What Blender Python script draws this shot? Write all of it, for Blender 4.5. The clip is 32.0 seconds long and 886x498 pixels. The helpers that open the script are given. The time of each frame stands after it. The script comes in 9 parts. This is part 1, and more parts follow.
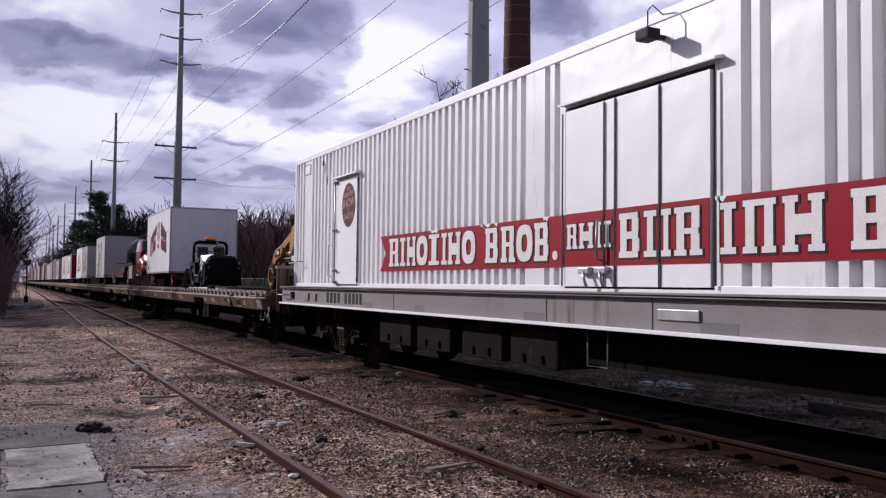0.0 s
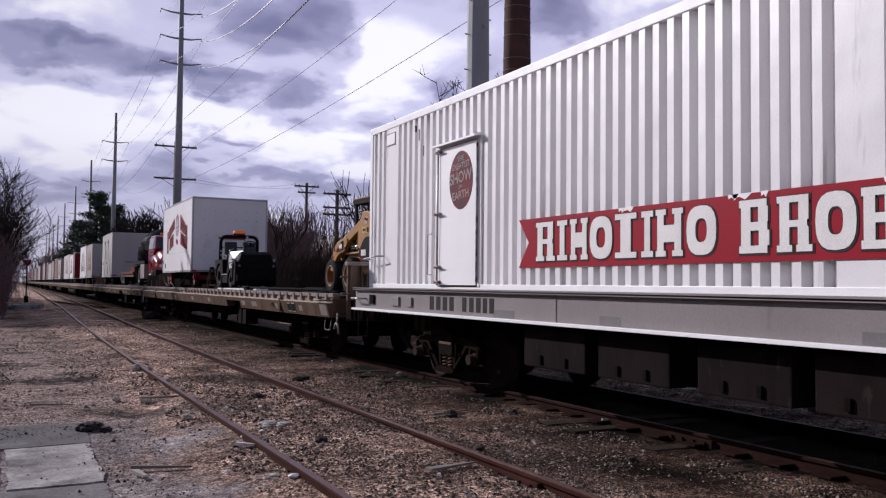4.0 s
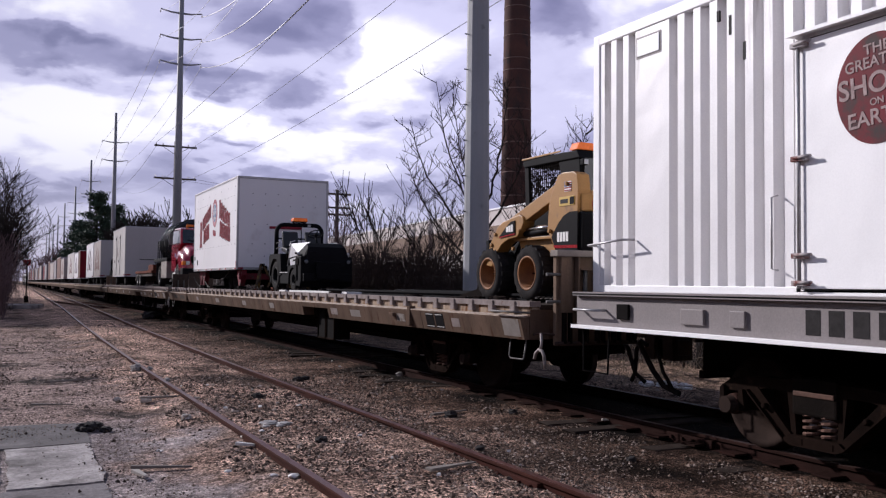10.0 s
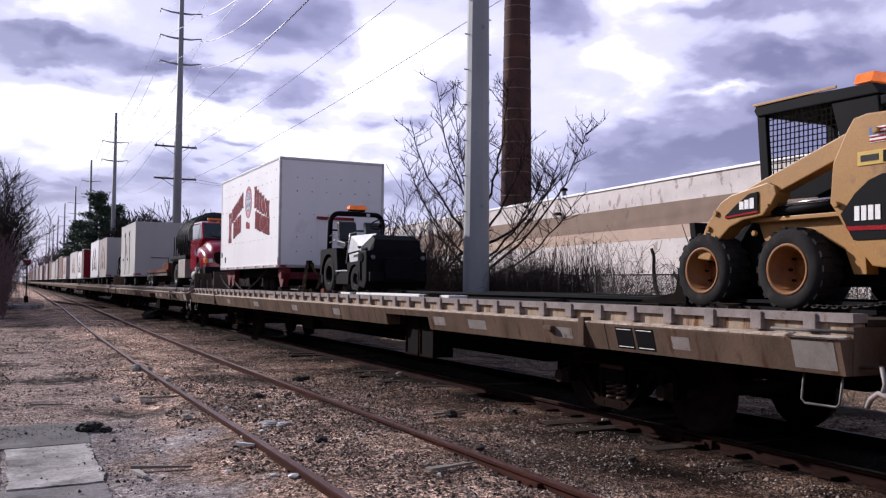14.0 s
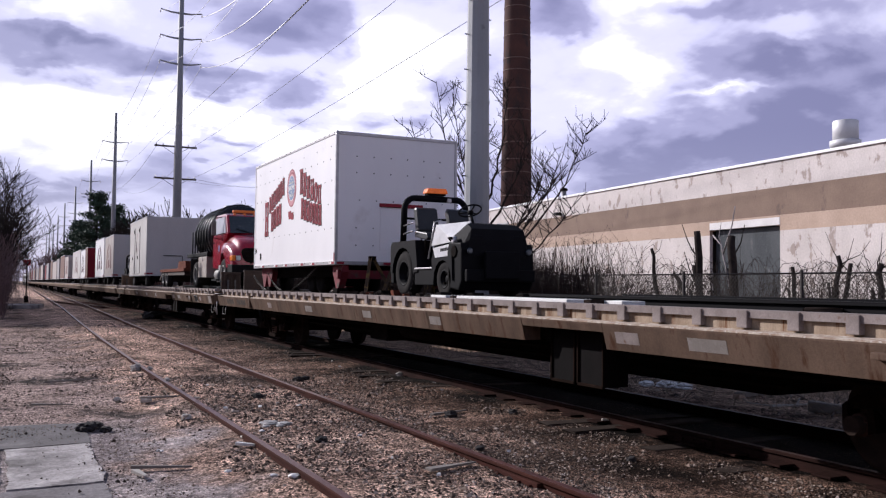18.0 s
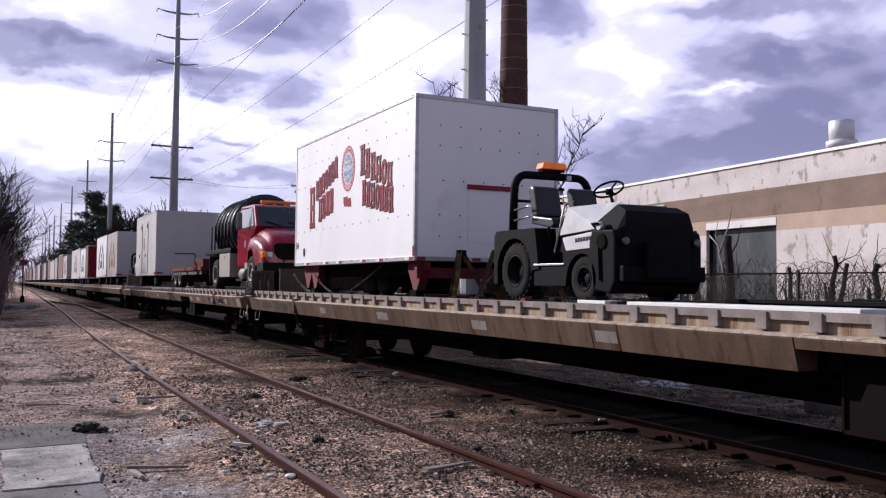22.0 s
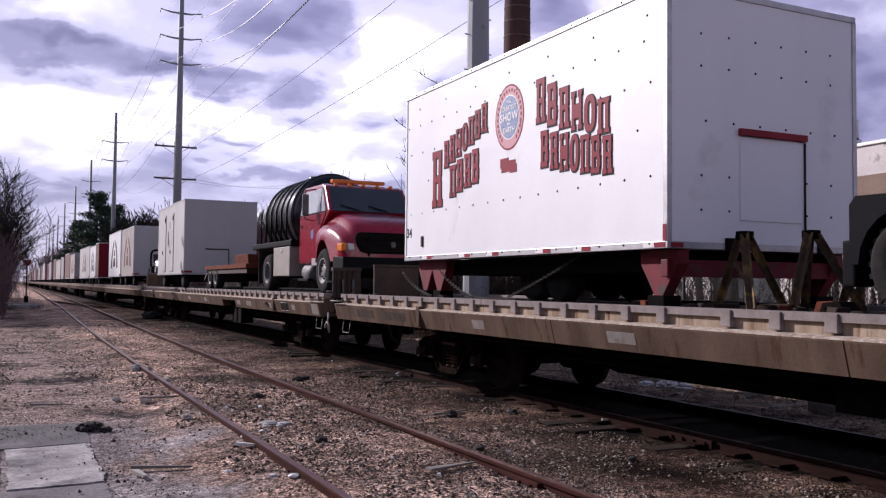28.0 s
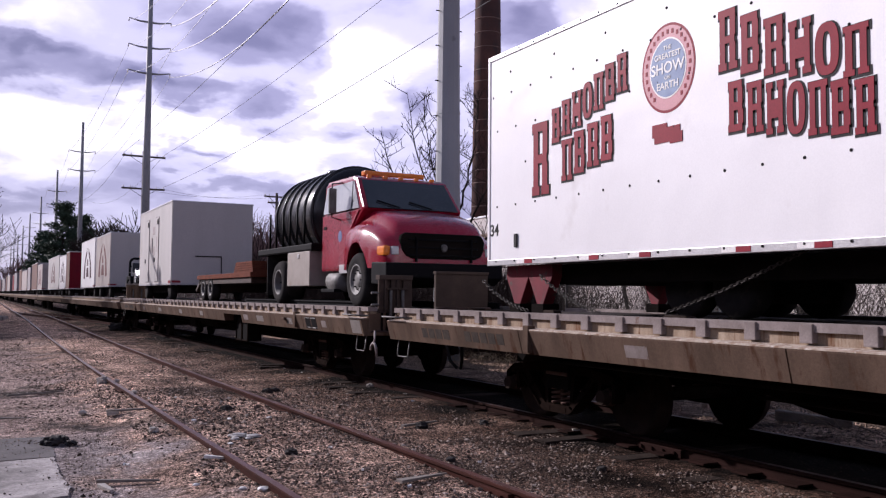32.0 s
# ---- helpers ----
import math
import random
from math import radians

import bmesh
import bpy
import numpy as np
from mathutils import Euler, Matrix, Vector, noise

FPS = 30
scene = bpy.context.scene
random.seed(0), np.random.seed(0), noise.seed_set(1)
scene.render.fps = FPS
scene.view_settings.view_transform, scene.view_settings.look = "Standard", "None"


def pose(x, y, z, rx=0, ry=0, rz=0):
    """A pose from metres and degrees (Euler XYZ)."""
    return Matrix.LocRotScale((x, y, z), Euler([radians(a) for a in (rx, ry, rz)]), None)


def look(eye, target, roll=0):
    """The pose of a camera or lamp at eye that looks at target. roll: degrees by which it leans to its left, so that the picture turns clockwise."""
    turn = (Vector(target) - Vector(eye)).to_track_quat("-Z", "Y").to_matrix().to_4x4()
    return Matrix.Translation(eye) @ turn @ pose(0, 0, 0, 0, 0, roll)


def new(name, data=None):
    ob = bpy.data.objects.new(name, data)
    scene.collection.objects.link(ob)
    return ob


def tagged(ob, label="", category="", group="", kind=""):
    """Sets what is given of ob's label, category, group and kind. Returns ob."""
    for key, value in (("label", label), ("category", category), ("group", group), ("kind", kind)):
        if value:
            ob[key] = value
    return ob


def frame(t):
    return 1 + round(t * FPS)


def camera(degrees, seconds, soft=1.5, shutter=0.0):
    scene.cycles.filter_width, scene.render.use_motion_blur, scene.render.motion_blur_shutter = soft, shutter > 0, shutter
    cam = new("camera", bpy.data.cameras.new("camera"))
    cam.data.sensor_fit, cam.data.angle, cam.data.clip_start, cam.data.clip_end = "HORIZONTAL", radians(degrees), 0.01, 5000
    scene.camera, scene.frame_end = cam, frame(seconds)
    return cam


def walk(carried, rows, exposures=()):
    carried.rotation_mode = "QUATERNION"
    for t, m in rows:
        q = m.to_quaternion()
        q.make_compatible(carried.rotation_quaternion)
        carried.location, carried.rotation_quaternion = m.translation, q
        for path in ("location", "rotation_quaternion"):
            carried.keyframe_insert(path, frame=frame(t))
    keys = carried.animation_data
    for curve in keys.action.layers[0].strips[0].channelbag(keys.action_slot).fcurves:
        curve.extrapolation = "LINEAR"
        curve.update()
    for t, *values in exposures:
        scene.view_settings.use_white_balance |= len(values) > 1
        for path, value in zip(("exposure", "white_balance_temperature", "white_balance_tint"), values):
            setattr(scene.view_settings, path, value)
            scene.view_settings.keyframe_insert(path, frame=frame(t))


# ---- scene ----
EXPOSURE = 0.14
SKY_GLOW = [(0.0, (0.66, 0.65, 0.67)), (0.36, (0.66, 0.65, 0.67)), (0.53, (0.85, 0.85, 0.86)), (0.80, (1.0, 1.0, 1.0)), (1.0, (0.75, 0.75, 0.75))]
# azimuth and height of cloud banks (radians), their half width and half height, darker (-) or brighter (+)
CLOUD_BANKS = [(0.045, 0.242, 0.053, 0.011, -0.17), (0.124, 0.223, 0.065, 0.016, -0.20), (0.207, 0.219, 0.049, 0.021, -0.17), (0.292, 0.284, 0.060, 0.028, -0.17), (0.299, 0.208, 0.039, 0.023, -0.19), (0.223, 0.156, 0.040, 0.006, -0.14),
               (0.038, 0.095, 0.095, 0.012, -0.15), (0.264, 0.115, 0.081, 0.011, -0.15), (0.377, 0.111, 0.070, 0.013, -0.13), (0.449, 0.222, 0.026, 0.022, -0.13), (0.584, 0.306, 0.051, 0.016, -0.16), (0.770, 0.158, 0.136, 0.025, -0.20),
               (0.834, 0.239, 0.085, 0.018, -0.18), (0.888, 0.186, 0.075, 0.032, -0.16), (0.78, 0.20, 0.16, 0.06, -0.06), (0.794, 0.296, 0.100, 0.011, -0.12), (0.675, 0.130, 0.074, 0.020, -0.18), (0.395, 0.190, 0.026, 0.013, -0.10), (0.074, 0.162, 0.114, 0.029, 0.08),
               (0.388, 0.269, 0.051, 0.029, 0.08), (0.650, 0.256, 0.047, 0.034, 0.10), (0.771, 0.212, 0.047, 0.006, 0.09), (-0.004, 0.270, 0.038, 0.016, 0.08), (0.351, 0.154, 0.076, 0.018, 0.08)]
SKY_SHIFT = (3.1, 1.7, 0.0)
SKY_CLOUD = 12.8
SKY_STOPS = [(0.33, (0.20, 0.19, 0.325)), (0.44, (0.34, 0.325, 0.49)), (0.53, (0.66, 0.64, 0.82)), (0.60, (1.02, 1.0, 1.02))]
SKY_LOW = (4.2, 4.1, 6.0, 1)

# camera on a tripod beside the siding; a small pan at the end
EYE = Vector((0.0, 0.0, 1.6))


def aim(yaw, pitch, roll):
    y, p = radians(yaw), radians(pitch)
    return look(EYE, EYE + Vector((math.sin(y) * math.cos(p), math.cos(y) * math.cos(p), math.sin(p))), roll)


cam = camera(53.23, 32.0, soft=1.25)
walk(cam, [
    (0.0, aim(26.182, 2.342, 0.576)), (10.0, aim(26.182, 2.342, 0.576)), (19.4, aim(26.182, 2.342, 0.576)),
    (20.0, aim(26.328, 2.343, 0.57)), (20.5, aim(26.389, 2.345, 0.565)), (22.0, aim(26.386, 2.346, 0.57)),
    (23.0, aim(26.337, 2.345, 0.57)), (24.5, aim(26.285, 2.34, 0.57)), (25.5, aim(26.187, 2.342, 0.576)),
    (27.5, aim(26.182, 2.342, 0.576)), (30.1, aim(26.182, 2.342, 0.576)), (30.5, aim(26.234, 2.342, 0.571)),
    (31.0, aim(26.479, 2.44, 0.565)), (31.5, aim(27.196, 2.68, 0.521)), (32.0, aim(28.067, 3.053, 0.472))],
    exposures=[(t, e + EXPOSURE, 6150, tint) for t, e, tint in ((0.0, -0.42, 17), (6.0, -0.42, 17), (9.0, -0.36, 17), (11.0, -0.11, 16), (13.0, 0.05, 15), (25.0, 0.07, 16), (28.0, -0.02, 21), (32.0, -0.04, 22))])

# how far the train has come, by the second
TRAVEL = [(0, 0.0), (1, 1.15), (2, 2.30), (3, 3.44), (4, 4.58), (5, 5.71), (6, 6.84), (7, 7.95), (8, 9.05), (9, 10.15),
          (10, 11.24), (11, 12.32), (12, 13.40), (13, 14.45), (14, 15.45), (15, 16.44), (16, 17.44), (17, 18.43),
          (18, 19.40), (19, 20.35), (20, 21.30), (21, 22.26), (22, 23.22), (23, 24.19), (24, 25.17), (25, 26.14),
          (26, 27.10), (27, 28.04), (28, 28.95), (29, 29.83), (30, 30.69), (31, 31.54), (32, 32.38)]
MOVERS, WHEELS = [], []
TRACK_X = 6.98          # middle of the main track
RAIL_TOP = 0.15

# ---------------------------------------------------------------- light
TO_SUN = Vector((-0.49, 0.765, 0.42)).normalized()
sun_data = bpy.data.lights.new("sun", "SUN")
sun_data.energy, sun_data.angle, sun_data.color = 5.0, radians(0.7), (1.0, 0.955, 0.90)
sun = new("sun", sun_data)
sun.matrix_world = look(TO_SUN * 100, (0, 0, 0))


def link(tree, a, b):
    tree.links.new(a, b)


def make_sky():
    world = bpy.data.worlds.new("sky")
    scene.world = world
    world.use_nodes = True
    t = world.node_tree
    t.nodes.clear()
    n = t.nodes.new
    out, back, sky = n("ShaderNodeOutputWorld"), n("ShaderNodeBackground"), n("ShaderNodeTexSky")
    sky.sky_type, sky.sun_disc = "NISHITA", False
    sky.sun_elevation = math.asin(TO_SUN.z)
    sky.sun_rotation = math.atan2(TO_SUN.x, TO_SUN.y)
    sky.air_density, sky.dust_density = 1.0, 0.6
    co = n("ShaderNodeTexCoord")
    sep = n("ShaderNodeSeparateXYZ")
    link(t, co.outputs["Generated"], sep.inputs[0])

    def maths(op, a, b=None):
        m = n("ShaderNodeMath")
        m.operation = op
        for i, v in enumerate((a, b)):
            if v is None:
                continue
            if isinstance(v, (int, float)):
                m.inputs[i].default_value = v
            else:
                link(t, v, m.inputs[i])
        m.inputs[2].default_value = 0.5
        return m.outputs[0]
    up = maths("ADD", maths("MAXIMUM", sep.outputs[2], 0.0), 0.30)
    flat = n("ShaderNodeCombineXYZ")
    link(t, maths("DIVIDE", sep.outputs[0], up), flat.inputs[0])
    link(t, maths("DIVIDE", sep.outputs[1], up), flat.inputs[1])
    shift = n("ShaderNodeMapping")
    shift.inputs["Location"].default_value = SKY_SHIFT
    link(t, flat.outputs[0], shift.inputs[0])

    def clouds(scale, detail, rough, warp):
        tex = n("ShaderNodeTexNoise")
        tex.inputs["Scale"].default_value, tex.inputs["Detail"].default_value = scale, detail
        tex.inputs["Roughness"].default_value, tex.inputs["Distortion"].default_value = rough, warp
        link(t, shift.outputs[0], tex.inputs["Vector"])
        return tex.outputs["Fac"]

    def ramp(value, stops):
        r = n("ShaderNodeValToRGB")
        r.color_ramp.interpolation = "EASE"
        while len(r.color_ramp.elements) < len(stops):
            r.color_ramp.elements.new(0.5)
        for e, (p, c) in zip(r.color_ramp.elements, stops):
            e.position, e.color = p, (*c, 1)
        link(t, value, r.inputs[0])
        return r.outputs[0]
    big = clouds(1.5, 8, 0.52, 0.35)
    fine = clouds(5.0, 5, 0.5, 0.3)
    body = maths("ADD", maths("MULTIPLY", big, 0.40), maths("MULTIPLY", fine, 0.26))
    body = maths("ADD", body, 0.198)
    # the larger cloud banks and the bright gaps between them
    turn = maths("ADD", maths("ARCTAN2", sep.outputs[0], sep.outputs[1]), maths("MULTIPLY", maths("SUBTRACT", clouds(4.2, 5, 0.5, 0.2), 0.5), 0.22))
    rise = maths("ADD", maths("ARCSINE", sep.outputs[2], 0.0), maths("MULTIPLY", maths("SUBTRACT", clouds(6.0, 5, 0.5, 0.2), 0.5), 0.10))
    for az, el, wide, tall, much in CLOUD_BANKS:
        p = maths("MULTIPLY", maths("SUBTRACT", turn, az), 1 / wide)
        q = maths("MULTIPLY", maths("SUBTRACT", rise, el), 1 / tall)
        d = maths("ADD", maths("MULTIPLY", p, p), maths("MULTIPLY", q, q))
        body = maths("ADD", body, maths("MULTIPLY", maths("POWER", 2.718, maths("MULTIPLY", d, -1.0)), much))
    tint = ramp(body, SKY_STOPS)
    scaled = n("ShaderNodeVectorMath")
    scaled.operation = "SCALE"
    scaled.inputs["Scale"].default_value = SKY_CLOUD
    link(t, tint, scaled.inputs[0])
    # thin blue-grey veil towards the horizon
    low = ramp(sep.outputs[2], [(0.0, (0.8, 0.8, 0.8)), (0.07, (0.5, 0.5, 0.5)), (0.17, (0.0, 0.0, 0.0))])
    mix = n("ShaderNodeMixRGB")
    link(t, low, mix.inputs[0])
    link(t, scaled.outputs[0], mix.inputs[1])
    mix.inputs[2].default_value = SKY_LOW
    # clouds are brighter towards the sun, heavier away from it
    dot = n("ShaderNodeVectorMath")
    dot.operation = "DOT_PRODUCT"
    link(t, co.outputs["Generated"], dot.inputs[0])
    dot.inputs[1].default_value = TO_SUN
    glow = ramp(maths("MULTIPLY_ADD", dot.outputs["Value"], 0.5), SKY_GLOW)
    lit = n("ShaderNodeMixRGB")
    lit.blend_type, lit.inputs[0].default_value = "MULTIPLY", 1.0
    link(t, mix.outputs[0], lit.inputs[1])
    link(t, glow, lit.inputs[2])
    clear = n("ShaderNodeMixRGB")
    # the cloud deck is broken overhead and opens to blue
    deck = ramp(sep.outputs[2], [(0.0, (0.88, 0.88, 0.88)), (0.34, (0.88, 0.88, 0.88)), (0.48, (0.16, 0.16, 0.16)), (1.0, (0.06, 0.06, 0.06))])
    link(t, deck, clear.inputs[0])
    link(t, sky.outputs[0], clear.inputs[1])
    link(t, lit.outputs[0], clear.inputs[2])
    link(t, clear.outputs[0], back.inputs[0])
    back.inputs[1].default_value = 0.1
    link(t, back.outputs[0], out.inputs[0])


make_sky()


# ---------------------------------------------------------------- materials
def surf(name, a, b, rough=0.6, metal=0.0, scale=3.0, fine=60.0, bump=0.15, streak=1.0, dirt=None, dirt_at=0.6,
         dirt_scale=1.5, vary=0.0, coat=0.0, emit=0.0, spec=0.25, dent=0.0, dirt_streak=1.0, dirt_soft=0.12, speck=0.12):
    """A painted, rusty or dusty surface: two colours mixed at two scales, with stains and fine relief."""
    m = bpy.data.materials.new(name)
    m.use_nodes = True
    t = m.node_tree
    n = t.nodes.new
    bsdf = t.nodes["Principled BSDF"]
    co = n("ShaderNodeTexCoord")

    def noise_at(s, detail, squash=1.0, rough_=0.55):
        mp = n("ShaderNodeMapping")
        mp.inputs["Scale"].default_value = (s, s, s * squash)
        link(t, co.outputs["Object"], mp.inputs[0])
        tex = n("ShaderNodeTexNoise")
        tex.inputs["Scale"].default_value, tex.inputs["Detail"].default_value = 1.0, detail
        tex.inputs["Roughness"].default_value = rough_
        link(t, mp.outputs[0], tex.inputs["Vector"])
        return tex.outputs["Fac"]

    def band(v, lo, hi):
        r = n("ShaderNodeMapRange")
        r.inputs["From Min"].default_value, r.inputs["From Max"].default_value = lo, hi
        link(t, v, r.inputs[0])
        return r.outputs[0]

    def mixed(f, c1, c2, mode="MIX"):
        x = n("ShaderNodeMixRGB")
        x.blend_type = mode
        for v, sock in ((f, x.inputs[0]), (c1, x.inputs[1]), (c2, x.inputs[2])):
            if isinstance(v, float):
                sock.default_value = v
            elif isinstance(v, tuple):
                sock.default_value = (*v, 1)
            else:
                link(t, v, sock)
        return x.outputs[0]
    col = mixed(band(noise_at(scale, 5, streak), 0.32, 0.68), a, b)
    grain = noise_at(fine, 3, 1.0, 0.7)
    g = n("ShaderNodeMapRange")
    g.inputs["From Min"].default_value, g.inputs["From Max"].default_value = 0.3, 0.7
    g.inputs["To Min"].default_value, g.inputs["To Max"].default_value = 1 - speck, 1 + speck
    link(t, grain, g.inputs[0])
    col = mixed(1.0, col, g.outputs[0], "MULTIPLY")
    if dirt:
        mask = band(noise_at(dirt_scale, 7, dirt_streak, 0.62), dirt_at, dirt_at + dirt_soft)
        col = mixed(mask, col, dirt)
    if vary:
        info = n("ShaderNodeObjectInfo")
        v = n("ShaderNodeMapRange")
        v.inputs["To Min"].default_value, v.inputs["To Max"].default_value = 1 - vary, 1 + vary
        link(t, info.outputs["Random"], v.inputs[0])
        col = mixed(1.0, col, v.outputs[0], "MULTIPLY")
    link(t, col, bsdf.inputs["Base Color"])
    bsdf.inputs["Metallic"].default_value = metal
    bsdf.inputs["Specular IOR Level"].default_value = spec
    rr = n("ShaderNodeMapRange")
    rr.inputs["To Min"].default_value, rr.inputs["To Max"].default_value = max(0.03, rough - 0.1), min(1, rough + 0.12)
    link(t, grain, rr.inputs[0])
    link(t, rr.outputs[0], bsdf.inputs["Roughness"])
    bsdf.inputs["Coat Weight"].default_value = coat
    bsdf.inputs["Coat Roughness"].default_value = 0.08
    if bump:
        bp = n("ShaderNodeBump")
        bp.inputs["Strength"].default_value, bp.inputs["Distance"].default_value = bump, 0.01
        link(t, grain, bp.inputs["Height"])
        if dent:
            big = n("ShaderNodeBump")
            big.inputs["Strength"].default_value, big.inputs["Distance"].default_value = dent, 0.06
            link(t, noise_at(1.7, 2), big.inputs["Height"])
            link(t, big.outputs[0], bp.inputs["Normal"])
        link(t, bp.outputs[0], bsdf.inputs["Normal"])
    if emit:
        link(t, col, bsdf.inputs["Emission Color"])
        bsdf.inputs["Emission Strength"].default_value = emit
    return m


WHITE = surf("white_paint", (0.85, 0.84, 0.84), (0.79, 0.78, 0.79), 0.42, dent=0.3, scale=0.9, bump=0.04, streak=0.25, dirt=(0.378, 0.342, 0.315), dirt_at=0.66, dirt_scale=1.3, dirt_streak=0.25, speck=0.03)
BOX_WHITE = surf("white_panel", (0.7626, 0.744, 0.7533), (0.6975, 0.6789, 0.6882), 0.40, dent=0.2, scale=0.7, bump=0.03, streak=0.4, dirt=(0.54, 0.50, 0.49), dirt_at=0.58, dirt_scale=0.8, dirt_streak=0.9, dirt_soft=0.16, speck=0.03)
OLD_WHITE = surf("aged_white_panel", (0.453, 0.4256, 0.4118), (0.3775, 0.3569, 0.3432), 0.55, scale=0.8, bump=0.05, streak=0.3, dirt=(0.2652, 0.2262, 0.195), dirt_at=0.62, dirt_scale=1.1, dirt_streak=0.3)
SILL_GREY = surf("pale_grey_sill", (0.222, 0.197, 0.196), (0.183, 0.161, 0.160), 0.55, scale=1.5, bump=0.05, streak=0.5, dirt=(0.1054, 0.08432, 0.07378), dirt_at=0.63, dirt_scale=1.8, dirt_streak=0.3)
RED = surf("banner_red", (0.30, 0.008, 0.022), (0.25, 0.006, 0.018), 0.5, spec=0.1, scale=1.5, bump=0.03, speck=0.05, dirt=(0.36, 0.216, 0.216), dirt_at=0.74, dirt_scale=6.0)
MAROON = surf("faded_maroon", (0.25, 0.025, 0.038), (0.19, 0.017, 0.028), 0.5, spec=0.1, scale=2, bump=0.02, dirt=(0.465, 0.3375, 0.3375), dirt_at=0.70, dirt_scale=9.0)
INK = surf("black_lettering", (0.022, 0.021, 0.022), (0.04, 0.037, 0.037), 0.65, spec=0.1, bump=0.03)
CREAM = surf("cream_lettering", (0.74, 0.72, 0.70), (0.66, 0.63, 0.61), 0.5, scale=4, bump=0.02)
BLUE = surf("faded_blue", (0.07, 0.11, 0.24), (0.10, 0.15, 0.28), 0.5, bump=0.02)
BARE = surf("galvanised_trim", (0.42, 0.41, 0.42), (0.33, 0.32, 0.33), 0.42, metal=0.6, scale=6, bump=0.05)
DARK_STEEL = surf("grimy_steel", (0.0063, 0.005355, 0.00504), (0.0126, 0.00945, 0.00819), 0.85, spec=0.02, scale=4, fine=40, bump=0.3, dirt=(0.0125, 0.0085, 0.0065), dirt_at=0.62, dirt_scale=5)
RUSTY = surf("rusty_steel", (0.051, 0.0252, 0.018), (0.03, 0.018, 0.0156), 0.78, scale=5, fine=90, bump=0.35, dirt=(0.084, 0.036, 0.021), dirt_at=0.6, dirt_scale=9, spec=0.3)
RAIL_RUST = surf("rail_rust", (0.058, 0.021, 0.016), (0.033, 0.0125, 0.010), 0.8, scale=2, fine=120, bump=0.3, dirt=(0.070, 0.032, 0.022), dirt_at=0.6, dirt_scale=6, spec=0.04)
# darker copies of the rail rust, with the train's shade put into the colour
SHADED_RAIL = surf("oily_rail", (0.027, 0.0125, 0.0105), (0.015, 0.0080, 0.0068), 0.85, scale=2, fine=120, bump=0.3, dirt=(0.040, 0.020, 0.015), dirt_at=0.62, dirt_scale=6, spec=0.03)
SHADED_HEAD = surf("shaded_rail_tread", (0.065, 0.036, 0.032), (0.040, 0.022, 0.020), 0.5, metal=0.2, scale=3, fine=90, bump=0.15, dirt=(0.03, 0.02, 0.018), dirt_at=0.58, dirt_scale=5)
RAIL_HEAD = surf("rail_tread", (0.135, 0.056, 0.045), (0.080, 0.032, 0.026), 0.36, metal=0.3, scale=3, fine=90, bump=0.15, dirt=(0.05, 0.028, 0.024), dirt_at=0.58, dirt_scale=5)
CAR_TAN = surf("weathered_tan_sill", (0.126, 0.084, 0.062), (0.070, 0.047, 0.035), 0.9, scale=2.6, fine=45, bump=0.2, streak=0.3, dirt=(0.062, 0.030, 0.018), dirt_at=0.545, dirt_scale=6.0, dirt_streak=0.14, dirt_soft=0.1, spec=0.04)
CAR_LIP = surf("worn_grey_rail", (0.255, 0.215, 0.204), (0.165, 0.134, 0.124), 0.8, scale=5, fine=60, bump=0.2, dirt=(0.125, 0.066, 0.042), dirt_at=0.62, dirt_scale=9, spec=0.08)
CAR_RUST = surf("rust_streaked_web", (0.36, 0.285, 0.215), (0.20, 0.140, 0.098), 0.85, spec=0.06, scale=9, fine=60, bump=0.2, streak=0.12, dirt=(0.135, 0.062, 0.032), dirt_at=0.54, dirt_scale=11, dirt_streak=0.12)
DECK_WOOD = surf("deck_planks", (0.0595, 0.0455, 0.0385), (0.035, 0.028, 0.0252), 0.9, scale=3, fine=40, bump=0.4, vary=0.25, spec=0.08)
RUBBER = surf("tyre_rubber", (0.018, 0.0165, 0.017), (0.030, 0.027, 0.026), 0.85, spec=0.05, scale=6, bump=0.2, dirt=(0.0425, 0.036, 0.031), dirt_at=0.57, dirt_scale=7)
BLACK = surf("black_enamel", (0.0050, 0.0048, 0.006), (0.0078, 0.0074, 0.0085), 0.6, spec=0.05, scale=3, bump=0.06, dirt=(0.018, 0.016, 0.0155), dirt_at=0.66, dirt_scale=5)
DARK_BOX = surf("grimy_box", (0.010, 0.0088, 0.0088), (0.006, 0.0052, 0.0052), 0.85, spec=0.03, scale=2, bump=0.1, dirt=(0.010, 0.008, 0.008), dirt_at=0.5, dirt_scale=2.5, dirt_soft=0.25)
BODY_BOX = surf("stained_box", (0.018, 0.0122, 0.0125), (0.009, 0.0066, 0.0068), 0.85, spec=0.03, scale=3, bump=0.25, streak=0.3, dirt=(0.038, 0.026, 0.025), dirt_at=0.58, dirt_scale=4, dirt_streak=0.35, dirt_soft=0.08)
TREE_BARK = surf("bare_bark", (0.021, 0.0158, 0.0147), (0.034, 0.027, 0.0245), 0.95, scale=8, fine=60, bump=0.4, spec=0.06)


# ---------------------------------------------------------------- shapes
def solid(bm, x0, x1, y0, y1, z0, z1):
    v = [bm.verts.new(p) for p in ((x0, y0, z0), (x1, y0, z0), (x1, y1, z0), (x0, y1, z0), (x0, y0, z1), (x1, y0, z1), (x1, y1, z1), (x0, y1, z1))]
    for f in ((3, 2, 1, 0), (4, 5, 6, 7), (0, 1, 5, 4), (1, 2, 6, 5), (2, 3, 7, 6), (3, 0, 4, 7)):
        bm.faces.new([v[i] for i in f])
    return bm


